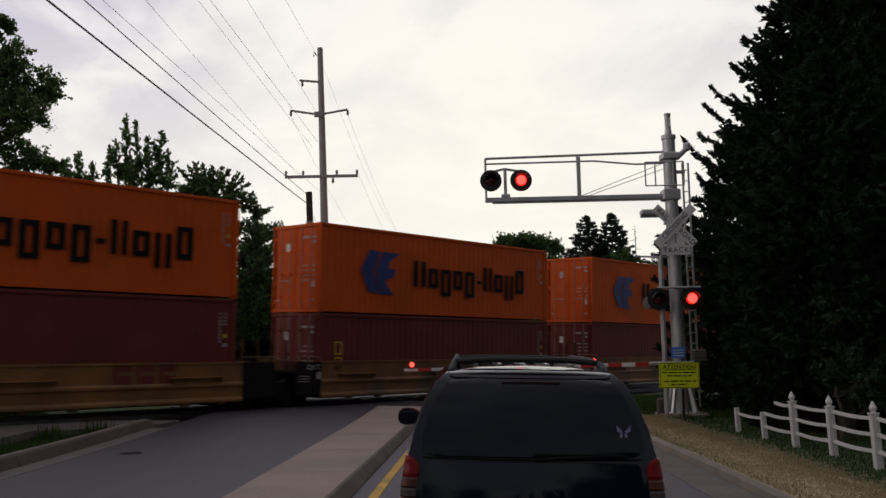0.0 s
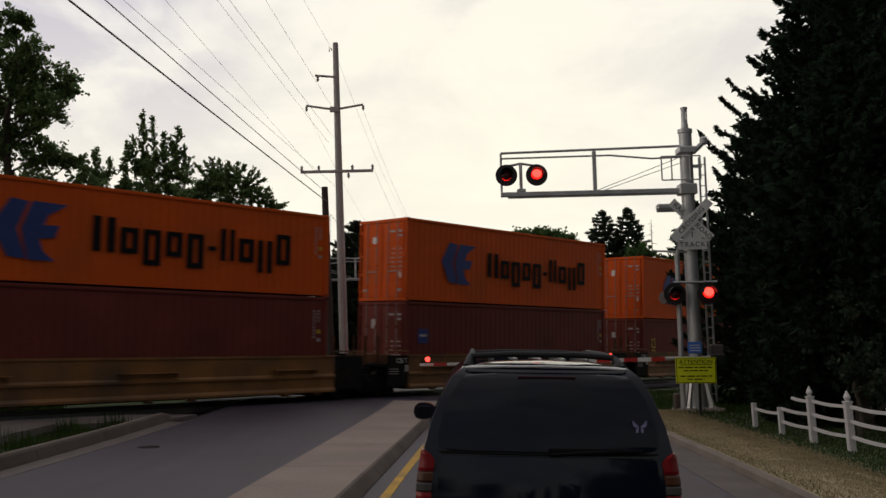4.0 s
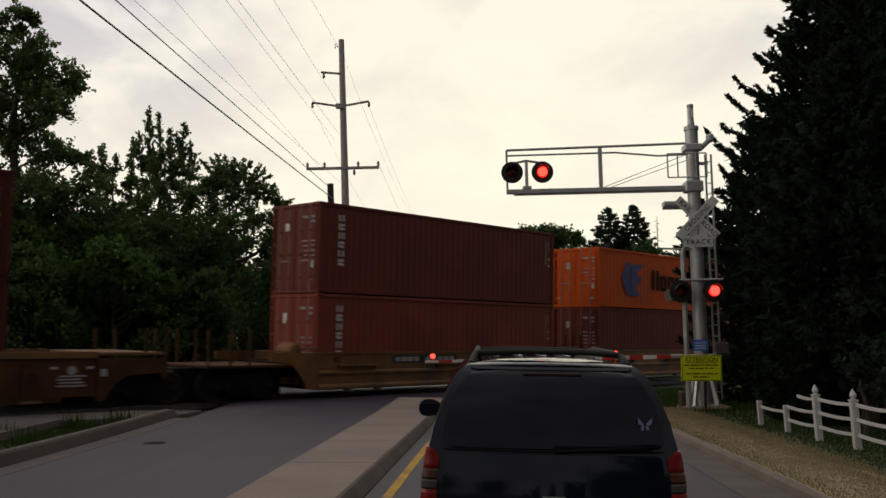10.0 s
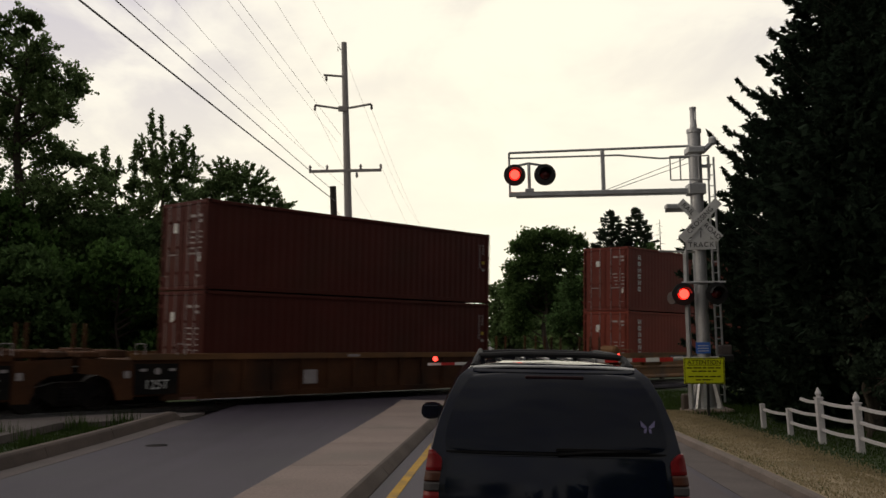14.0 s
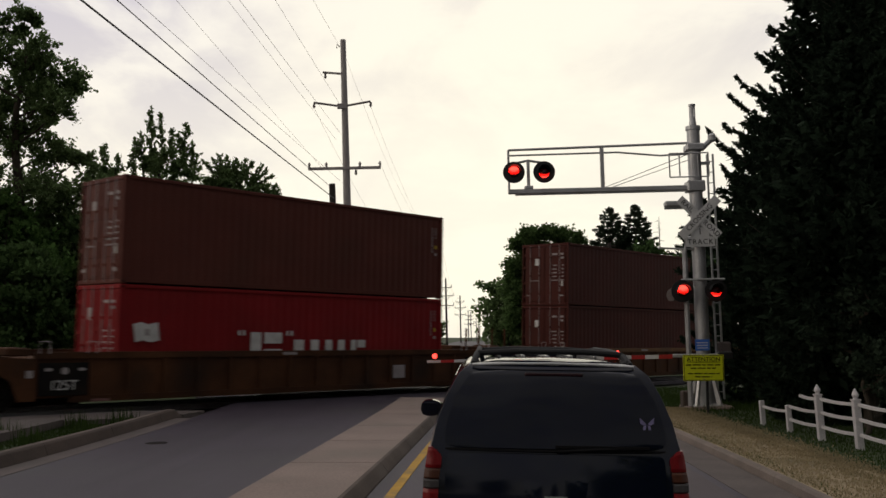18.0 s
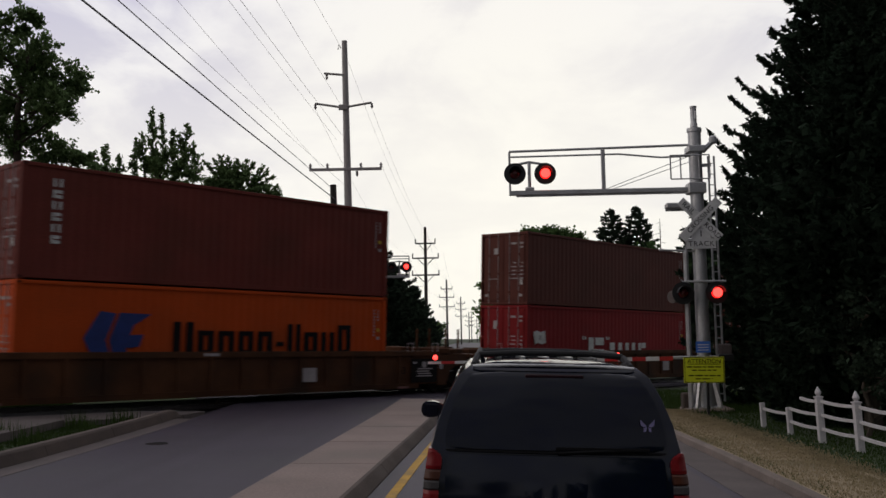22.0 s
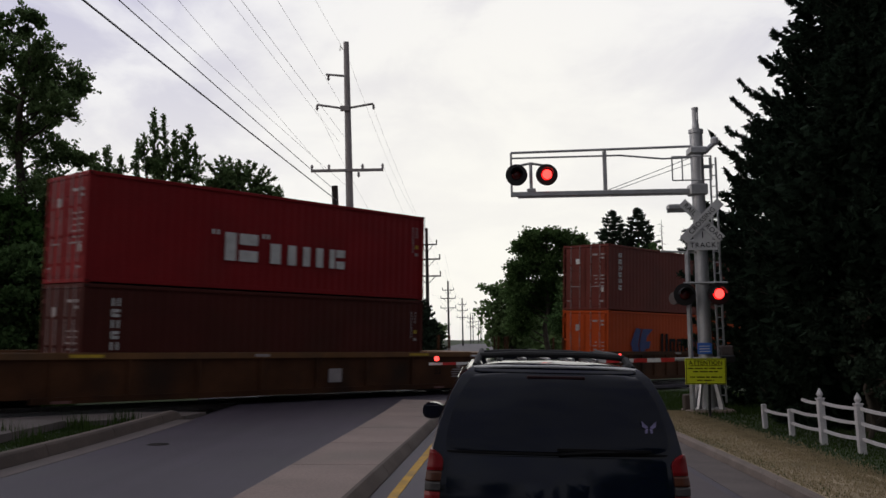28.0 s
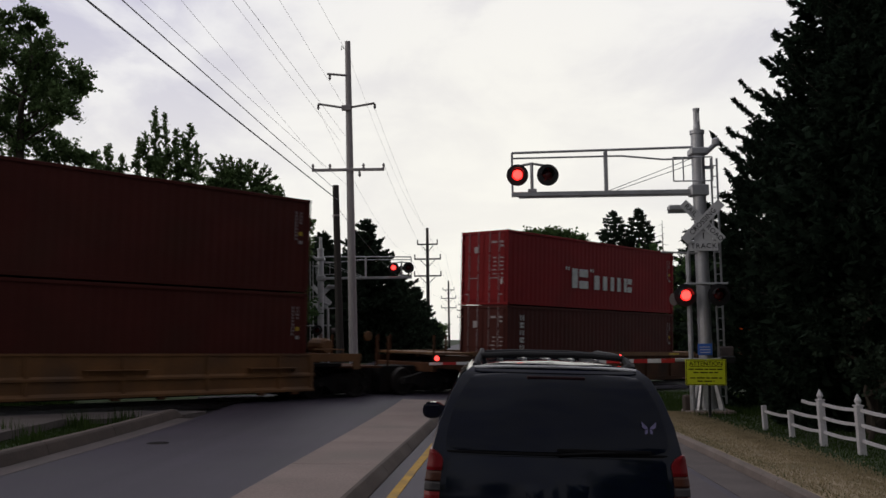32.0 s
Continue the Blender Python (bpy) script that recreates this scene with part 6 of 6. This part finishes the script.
# conifers beyond the far signal
for k, (x, y, h, r) in enumerate(((-6.2, 70, 10.6, 3.6), (-8.8, 66, 9.2, 3.4), (-4.6, 84, 8.0, 3.6), (-3.3, 96, 7.0, 3.2), (-10.8, 60, 8.6, 3.4), (-4.2, 76, 6.6, 3.4))):
    spruce(x, y, h, r, 60 + k, M_PINE, "dark open conifer beyond the crossing", sprays=60, whorl=0.42, size=0.24, droop=-0.05 if k == 0 else 0.1, cone=6.0, tuft=0.085, thick=1.5, rise=0.5)
# trees along the far road
broad_tree(8.4, 128, 9.5, 3.8, 73, 6000, 0.4, M_LEAF, "leafy tree beside the far road", 0.3, 0.04, 0.8, 1.2)
for k, (x, y, h, r) in enumerate(((15.45, 88, 14.0, 2.7), (17.85, 88, 14.3, 2.3), (16.6, 92, 10.4, 3.0), (21.4, 80, 11.9, 3.6), (19.5, 66, 7.5, 4.0))):
    spruce(x, y, h, r, 80 + k, M_PINE, "dark conifer beyond the track", sprays=40, whorl=0.5, size=0.2, thick=0.8, cone=4.2, droop=0.06, tuft=0.09, ragged=0.6, rise=0.2)
for k in range(26):
    side = -1 if k % 2 else 1
    y = 150 + 28 * (k // 2)
    x = 0.03 * y - 2 + side * (14 + 4 * random.random() + (4 if side < 0 else 0))
    broad_tree(x, y, 7.0 + 3 * random.random(), 5.5, 100 + k, 1500, 0.9, M_LEAF, "distant leafy roadside tree", 0.3, 0.03, 0.8, 1.7)
for k, (x, y, h, r) in enumerate(((16.2, 79.0, 9.2, 4.0), (20.4, 76.0, 8.6, 4.0))):
    bush(x, y, h, r, 190 + k, M_BUSH, "dark bushy tree beyond the track", size=0.24, trunk_r=0.2)
# trees on both sides of the road behind the camera
for k, (x, y, h) in enumerate(((10.5, -15.0, 8.5), (-13.5, -17.0, 9.0), (-15.0, -38.0, 10.0), (12.5, -40.0, 9.5), (-17.0, -62.0, 11.0), (15.0, -66.0, 10.5), (-9.0, -95.0, 11.0), (6.0, -105.0, 11.0))):
    broad_tree(x, y, h, 4.2, 170 + k, 2600, 0.5, M_BUSH, "leafy green tree beside the road", 0.28, 0.08, 0.8, 1.2)
# a thin dead conifer and a bare timber post
bare = thing("dead_tree", "thin bare dead conifer beyond the track", "tree", at=Matrix.Translation((20.4, 90, ground_z(20.4, 90))))
bm = B()
tube(bm, [(0, 0, 0), (0.1, 0, 13.4)], [0.16, 0.02], 6)
for k in range(44):
    z, a = 4 + 9.2 * k / 44, k * 2.4
    l = 1.5 * (1 - k / 50) * (0.5 + random.random())
    tube(bm, [(0.03, 0, z), (math.cos(a) * l, math.sin(a) * l, z - 0.15 * l)], [0.03, 0.008], 4, cap=False)
part("trunk", bm, M_BARK, bare)
post = thing("timber_post", "old dark timber post among the trees", "post", at=Matrix.Translation((12.6, 72.5, ground_z(12.6, 72.5))))
part("shaft", tube(B(), [(0, 0, -0.3), (0, 0, 9.0)], [0.17, 0.13], 8), M_DARKPOLE, post)
part("crossarm", boxm(-0.5, 0.5, -0.06, 0.06, 8.7, 8.82), M_DARKPOLE, post)

# ---------------------------------------------------------------- the vehicle waiting ahead
suv_at = (0.665, 6.42)
SUV = Matrix.Translation((*suv_at, zg(*suv_at))) @ pose(0, 0, 0, 0, 2.07, -1.6)
suv = thing("suv", "dark navy sport utility vehicle waiting at the crossing", "car", at=SUV)
LEV = [0.32, 0.50, 0.72, 0.91, 1.10, 1.29, 1.47, 1.60, 1.665, 1.70, 1.715]
HALF = [0.80, 0.865, 0.88, 0.875, 0.85, 0.805, 0.735, 0.665, 0.585, 0.34, 0.0]
REAR = [0.06, -0.02, -0.03, -0.01, 0.02, 0.07, 0.13, 0.19, 0.25, 0.29, 0.30]


def roof_at(y):
    if y < 0.9:
        return 1.715 - 0.036 * ((0.9 - y) / 0.9) ** 3.4
    if y < 2.7:
        return 1.715
    if y < 3.6:
        return 1.715 - (y - 2.7) / 0.9 * 0.62
    return 1.095 - (y - 3.6) * 0.12


STN = [0.0, 0.18, 0.4, 0.65, 0.9, 1.7, 2.5, 3.0, 3.4, 3.7, 4.2, 4.55]
bm = B()
rings = []
for si, y in enumerate(STN):
    ring = []
    top = roof_at(y)
    tuck = 1.0 if 0 < si < len(STN) - 1 else (0.985 if si == 0 else 0.9)
    for sgn in (-1, 1):
        col = []
        for z, h, r in zip(LEV, HALF, REAR):
            zz = min(z, top - (1.715 - z) * 0.12 if z > top - 0.1 else z)
            yy = y + r * (1.0, 0.9, 0.5, 0.2)[min(si, 3)] if si < 4 else y
            col.append((sgn * h * tuck, yy, zz))
        ring.append(col)
    line = ring[0] + ring[1][-2::-1]
    rings.append([bm.verts.new(c) for c in line])
n = len(rings[0])
for a, b in zip(rings, rings[1:]):
    for i in range(n - 1):
        bm.faces.new((a[i], b[i], b[i + 1], a[i + 1]))
for ring in (rings[0], rings[-1]):
    for i in range(len(LEV) - 1):
        j = n - 1 - i
        if i == len(LEV) - 2:
            bm.faces.new((ring[i], ring[i + 1], ring[j]))
        else:
            bm.faces.new((ring[i], ring[i + 1], ring[j - 1], ring[j]))
bmesh.ops.recalc_face_normals(bm, faces=bm.faces[:])
body = part("body", bm, M_CARPAINT, suv, smooth=True)
mod = body.modifiers.new("bevel", "BEVEL")
mod.width, mod.segments, mod.limit_method, mod.angle_limit = 0.03, 2, "ANGLE", radians(40)


def rear_y(z):
    return float(np.interp(z, LEV, REAR))


def rear_half(z):
    return float(np.interp(z, LEV, HALF))


def rear_sheet(name, zs, halves, material, lift=0.012, thick=0.02, label="", cols=10, parent=None):
    """A panel that lies on the sloping tail, bulging a little in the middle."""
    vs, fs = [], []
    for z, hw in zip(zs, halves):
        for i in range(cols + 1):
            u = -1 + 2 * i / cols
            vs.append((u * hw, rear_y(z) - lift - 0.03 * (1 - u * u), z))
    w = cols + 1
    k = len(vs)
    vs += [(x, y + thick + 0.03, z) for x, y, z in vs]
    rows = len(zs)
    for j in range(rows - 1):
        for i in range(cols):
            a = j * w + i
            fs += [(a, a + 1, a + w + 1, a + w), (k + a + w, k + a + w + 1, k + a + 1, k + a)]
        a, b = j * w, j * w + cols
        fs += [(a + w, a + w + k, a + k, a), (b, b + k, b + w + k, b + w)]
    for i in range(cols):
        a, b = i, (rows - 1) * w + i
        fs += [(a + 1, a, a + k, a + 1 + k), (b, b + 1, b + 1 + k, b + k)]
    ob = raw(name, vs, fs, material, parent or suv, smooth=True)
    if label:
        tagged(ob, label)
    return ob


gz = [1.115, 1.13, 1.16, 1.24, 1.34, 1.44, 1.53, 1.585, 1.612, 1.624]
gh = [0.66, 0.715, 0.742, 0.735, 0.71, 0.675, 0.625, 0.585, 0.55, 0.48]
glass = rear_sheet("rear_window", gz, gh, M_CARGLASS, 0.016, label="dark tinted rear window")
rear_sheet("window_seal", [1.095, 1.102, 1.109], [0.70, 0.735, 0.735], M_RUBBER, 0.012)
rear_sheet("tailgate", [0.60, 0.64, 0.80, 0.95, 1.05, 1.078], [0.70, 0.725, 0.735, 0.735, 0.725, 0.70], M_CARPAINT, 0.006, cols=16)
rear_sheet("roof_spoiler", [1.632, 1.642, 1.650], [0.52, 0.56, 0.53], M_CARPAINT, 0.014)
rear_sheet("plate_recess", [0.76, 0.78, 0.90, 0.915], [0.30, 0.34, 0.34, 0.30], M_CARPAINT, 0.014)
pl = rear_sheet("plate", [0.70, 0.812], [0.155, 0.155], mat("grubby_number_plate", (0.22, 0.25, 0.23), 0.6, bump=0), 0.020)
part("text_bar", boxm(-0.12, 0.12, -0.085, -0.080, 0.725, 0.775), M_BLUE, pl)
part("brake_light", boxm(-0.20, 0.20, 0.138, 0.165, 1.588, 1.612, bevel=0.006), mat("dark_red_lens", (0.022, 0.003, 0.006), 0.3, bump=0, spec=0.3), suv)
# wiper
w = part("wiper", tube(B(), [(0.02, -0.03, 1.10), (0.28, -0.035, 1.118), (0.60, -0.01, 1.128)], 0.011, 6), M_RUBBER, suv)
part("wiper_blade", boxm(0.0, 0.62, -0.035, -0.02, 1.122, 1.140), M_RUBBER, w)
# tail lamps: one tall rounded cluster at each corner
for s in (-1, 1):
    for z0, z1, m_, nm in ((0.978, 1.112, M_TAILRED, "tail_lamp"), (0.908, 0.974, M_TAILAMBER, "turn_lamp"), (0.846, 0.904, M_TAILCLEAR, "reverse_lamp"), (0.70, 0.842, M_TAILRED, "tail_lamp")):
        rows = 7
        bm, grid = B(), []
        for j in range(rows):
            z = z0 + (z1 - z0) * j / (rows - 1)
            outer = rear_half(z) + 0.004
            inner = outer - 0.104
            if z > 1.03:
                inner += 0.075 * ((z - 1.03) / 0.082) ** 2.2
            line = []
            for i in range(7):
                u = i / 6
                line.append(bm.verts.new((s * (inner + (outer - inner) * u), rear_y(z) - 0.034 + 0.075 * max(0.0, u - 0.35) ** 2 + (0.008 if j in (0, rows - 1) else 0.0), z)))
            line.append(bm.verts.new((s * (outer - 0.004), rear_y(z) + 0.17, z)))
            line.append(bm.verts.new((s * inner, rear_y(z) + 0.17, z)))
            grid.append(line)
        for p, q in zip(grid, grid[1:]):
            for i in range(9):
                bm.faces.new((p[i], p[(i + 1) % 9], q[(i + 1) % 9], q[i]))
        bm.faces.new(grid[0])
        bm.faces.new(grid[-1][::-1])
        bmesh.ops.recalc_face_normals(bm, faces=bm.faces[:])
        part(nm, bm, m_, suv)
    part("lamp_bezel", boxm(s * 0.79 - 0.05, s * 0.79 + 0.05, 0.0, 0.12, 0.70, 1.03, bevel=0.02), M_BLACKPAINT, suv)
part("bumper", boxm(-0.88, 0.88, -0.14, 0.25, 0.40, 0.60, bevel=0.05), M_CARPAINT, suv)
part("bumper_step", boxm(-0.70, 0.70, -0.15, 0.1, 0.585, 0.612, bevel=0.01), M_RUBBER, suv)
# pale tube modelled as the sky's highlight along the rear roof edge
part("roof_edge_highlight", tube(B(), [(-0.56, 0.235, 1.656), (-0.3, 0.24, 1.668), (0, 0.24, 1.672), (0.3, 0.24, 1.668), (0.56, 0.235, 1.656)], 0.010, 8), M_ALU, suv, smooth=True)
# roof rack
for s in (-1, 1):
    part("roof_rail", tube(B(), [(s * 0.555, 0.36, 1.66), (s * 0.53, 0.50, 1.72), (s * 0.51, 0.9, 1.745), (s * 0.50, 1.9, 1.755), (s * 0.49, 2.3, 1.73), (s * 0.49, 2.5, 1.67)], [0.026, 0.026, 0.024, 0.024, 0.026, 0.026], 8), M_RACK, suv, smooth=True)
    for y in (0.45, 2.35):
        part("rail_foot", boxm(s * 0.535 - 0.026, s * 0.535 + 0.026, y - 0.09, y + 0.09, 1.63, 1.70, bevel=0.018), M_RACK, suv)
for y in (0.52, 1.9):
    part("cross_bar", tube(B(), [(-0.52, y, 1.735), (-0.25, y, 1.752), (0.25, y, 1.752), (0.52, y, 1.735)], 0.022, 8), M_RACK, suv, smooth=True)
part("air_dam", boxm(-0.46, 0.46, 1.93, 1.95, 1.70, 1.755, bevel=0.005), M_RACK, suv)
for x in (-0.36, -0.18, 0.0, 0.18, 0.36):
    part("roof_strip", boxm(x - 0.012, x + 0.012, 0.75, 2.4, 1.700, 1.722, bevel=0.004), M_CHROME, suv)
# side windows
for s in (-1, 1):
    for y0, y1 in ((0.35, 1.15), (1.22, 2.05), (2.12, 2.9)):
        bm = B()
        a, b = [(rear_half(z) + 0.006, z) for z in (1.16, 1.58)]
        vs = [bm.verts.new((s * (a[0] if k in (0, 1) else b[0]), yy, a[1] if k in (0, 1) else b[1])) for k, yy in enumerate((y0, y1, y1 - 0.05, y0 + 0.06))]
        vs2 = [bm.verts.new((v.co.x - s * 0.012, v.co.y, v.co.z)) for v in vs]
        bm.faces.new(vs)
        bm.faces.new(vs2[::-1])
        for k in range(4):
            bm.faces.new((vs[k], vs2[k], vs2[(k + 1) % 4], vs[(k + 1) % 4]))
        bmesh.ops.recalc_face_normals(bm, faces=bm.faces[:])
        part("side_window", bm, M_CARGLASS, suv)
    mir = B()
    prism(mir, [(s * 0.83, 1.125), (s * 0.95, 1.095), (s * 1.01, 1.10), (s * 1.045, 1.13), (s * 1.05, 1.19), (s * 1.03, 1.235), (s * 0.97, 1.25), (s * 0.90, 1.245), (s * 0.83, 1.20)], "y", 2.62, 2.78)
    bmesh.ops.bevel(mir, geom=mir.edges[:], offset=0.012, segments=2, affect="EDGES")
    mo = part("side_mirror", mir, M_CARPAINT, suv, smooth=True)
    part("mirror_glass", boxm(s * 0.955 - 0.065, s * 0.955 + 0.065, 2.606, 2.618, 1.125, 1.225, bevel=0.004), M_CARGLASS, mo)
for s in (-0.76, 0.76):
    for y in (0.85, 3.55):
        tyre = part("wheel", lathe(B(), [(0.24, -0.12), (0.35, -0.12), (0.365, -0.08), (0.365, 0.08), (0.35, 0.12), (0.24, 0.12)], "x", seg=24), M_RUBBER, suv)
        tyre.location = (s, y, 0.365)
        part("rim", lathe(B(), [(0.05, -0.10), (0.22, -0.09), (0.235, -0.115), (0.235, 0.115), (0.22, 0.09), (0.05, 0.10)], "x", seg=20), M_CHROME, tyre)
part("windscreen", prism(B(), [(-0.70, 0.0), (0.70, 0.0), (0.58, 0.75), (-0.58, 0.75)], "z", -0.004, 0.008), M_CARGLASS, suv).matrix_basis = Matrix.Translation((0, 3.62, 1.115)) @ Matrix(((1, 0, 0, 0), (0, -0.83, 0.56, 0), (0, 0.56, 0.83, 0), (0, 0, 0, 1)))
# winged decal on the rear window
dec = B()
for s in (-1, 1):
    prism(dec, [(s * 0.006, 0.0), (s * 0.062, 0.055), (s * 0.058, 0.005), (s * 0.03, -0.012)], "y", -0.004, 0.0)
    prism(dec, [(s * 0.006, -0.008), (s * 0.032, -0.02), (s * 0.034, -0.052), (s * 0.012, -0.048)], "y", -0.004, 0.0)
dob = part("decal", dec, M_LILAC, glass, "small lilac winged decal")
dob.scale = (0.78, 1, 0.78)
dob.location = (0.615, rear_y(1.285) - 0.035, 1.285)


# ---------------------------------------------------------------- movement
FLASH, LIT = 1.2104, 0.643


def flash_rows(turn):
    """Half turns of a two-toned lamp ball, which imitate flashing: the first of each pair shows its bright side from
    0.45 s on, for LIT out of every FLASH seconds, and the other shows it in between.
    """
    changes = sorted([0.45 + FLASH * k for k in range(27)] + [0.45 + LIT + FLASH * k for k in range(-1, 26)])
    angle, rows = 180.0 * (1 - turn), []
    for c in changes:
        if 0.1 < c < 31.97:
            rows += [(c - 0.1 + d, angle + e) for d, e in ((0.0, 0), (0.0667, 60), (0.1333, 120), (0.2, 180))]
            angle += 180.0
    return [(0.0, 180.0 * (1 - turn))] + [r for r in rows if r[0] <= 31.95] + [(32.0, rows[-1][1])]


def motions():
    times = [0.0, 2.0, 4.0, 6.0, 8.0, 10.0, 12.0, 14.0, 16.0, 18.0, 20.0, 22.0, 24.0, 26.0, 28.0, 30.0, 32.0]
    for ob, x, y, z in moving:
        walk(ob, [(t, TRACK @ Matrix.Translation((x + run(t), y, z))) for t in times])
    for eye, turn in lamps:
        walk(eye, [(t, pose(0, 0, 0, a, 0, 0)) for t, a in flash_rows(turn)])
    steps = [k * 4 / 30 for k in range(241)]
    for w, x in wheelsets:
        walk(w, [(t, Matrix.Translation((x, 0, WHEEL_R)) @ pose(0, 0, 0, 0, math.degrees(run(t) / WHEEL_R) % 360.0, 0)) for t in steps])


motions()
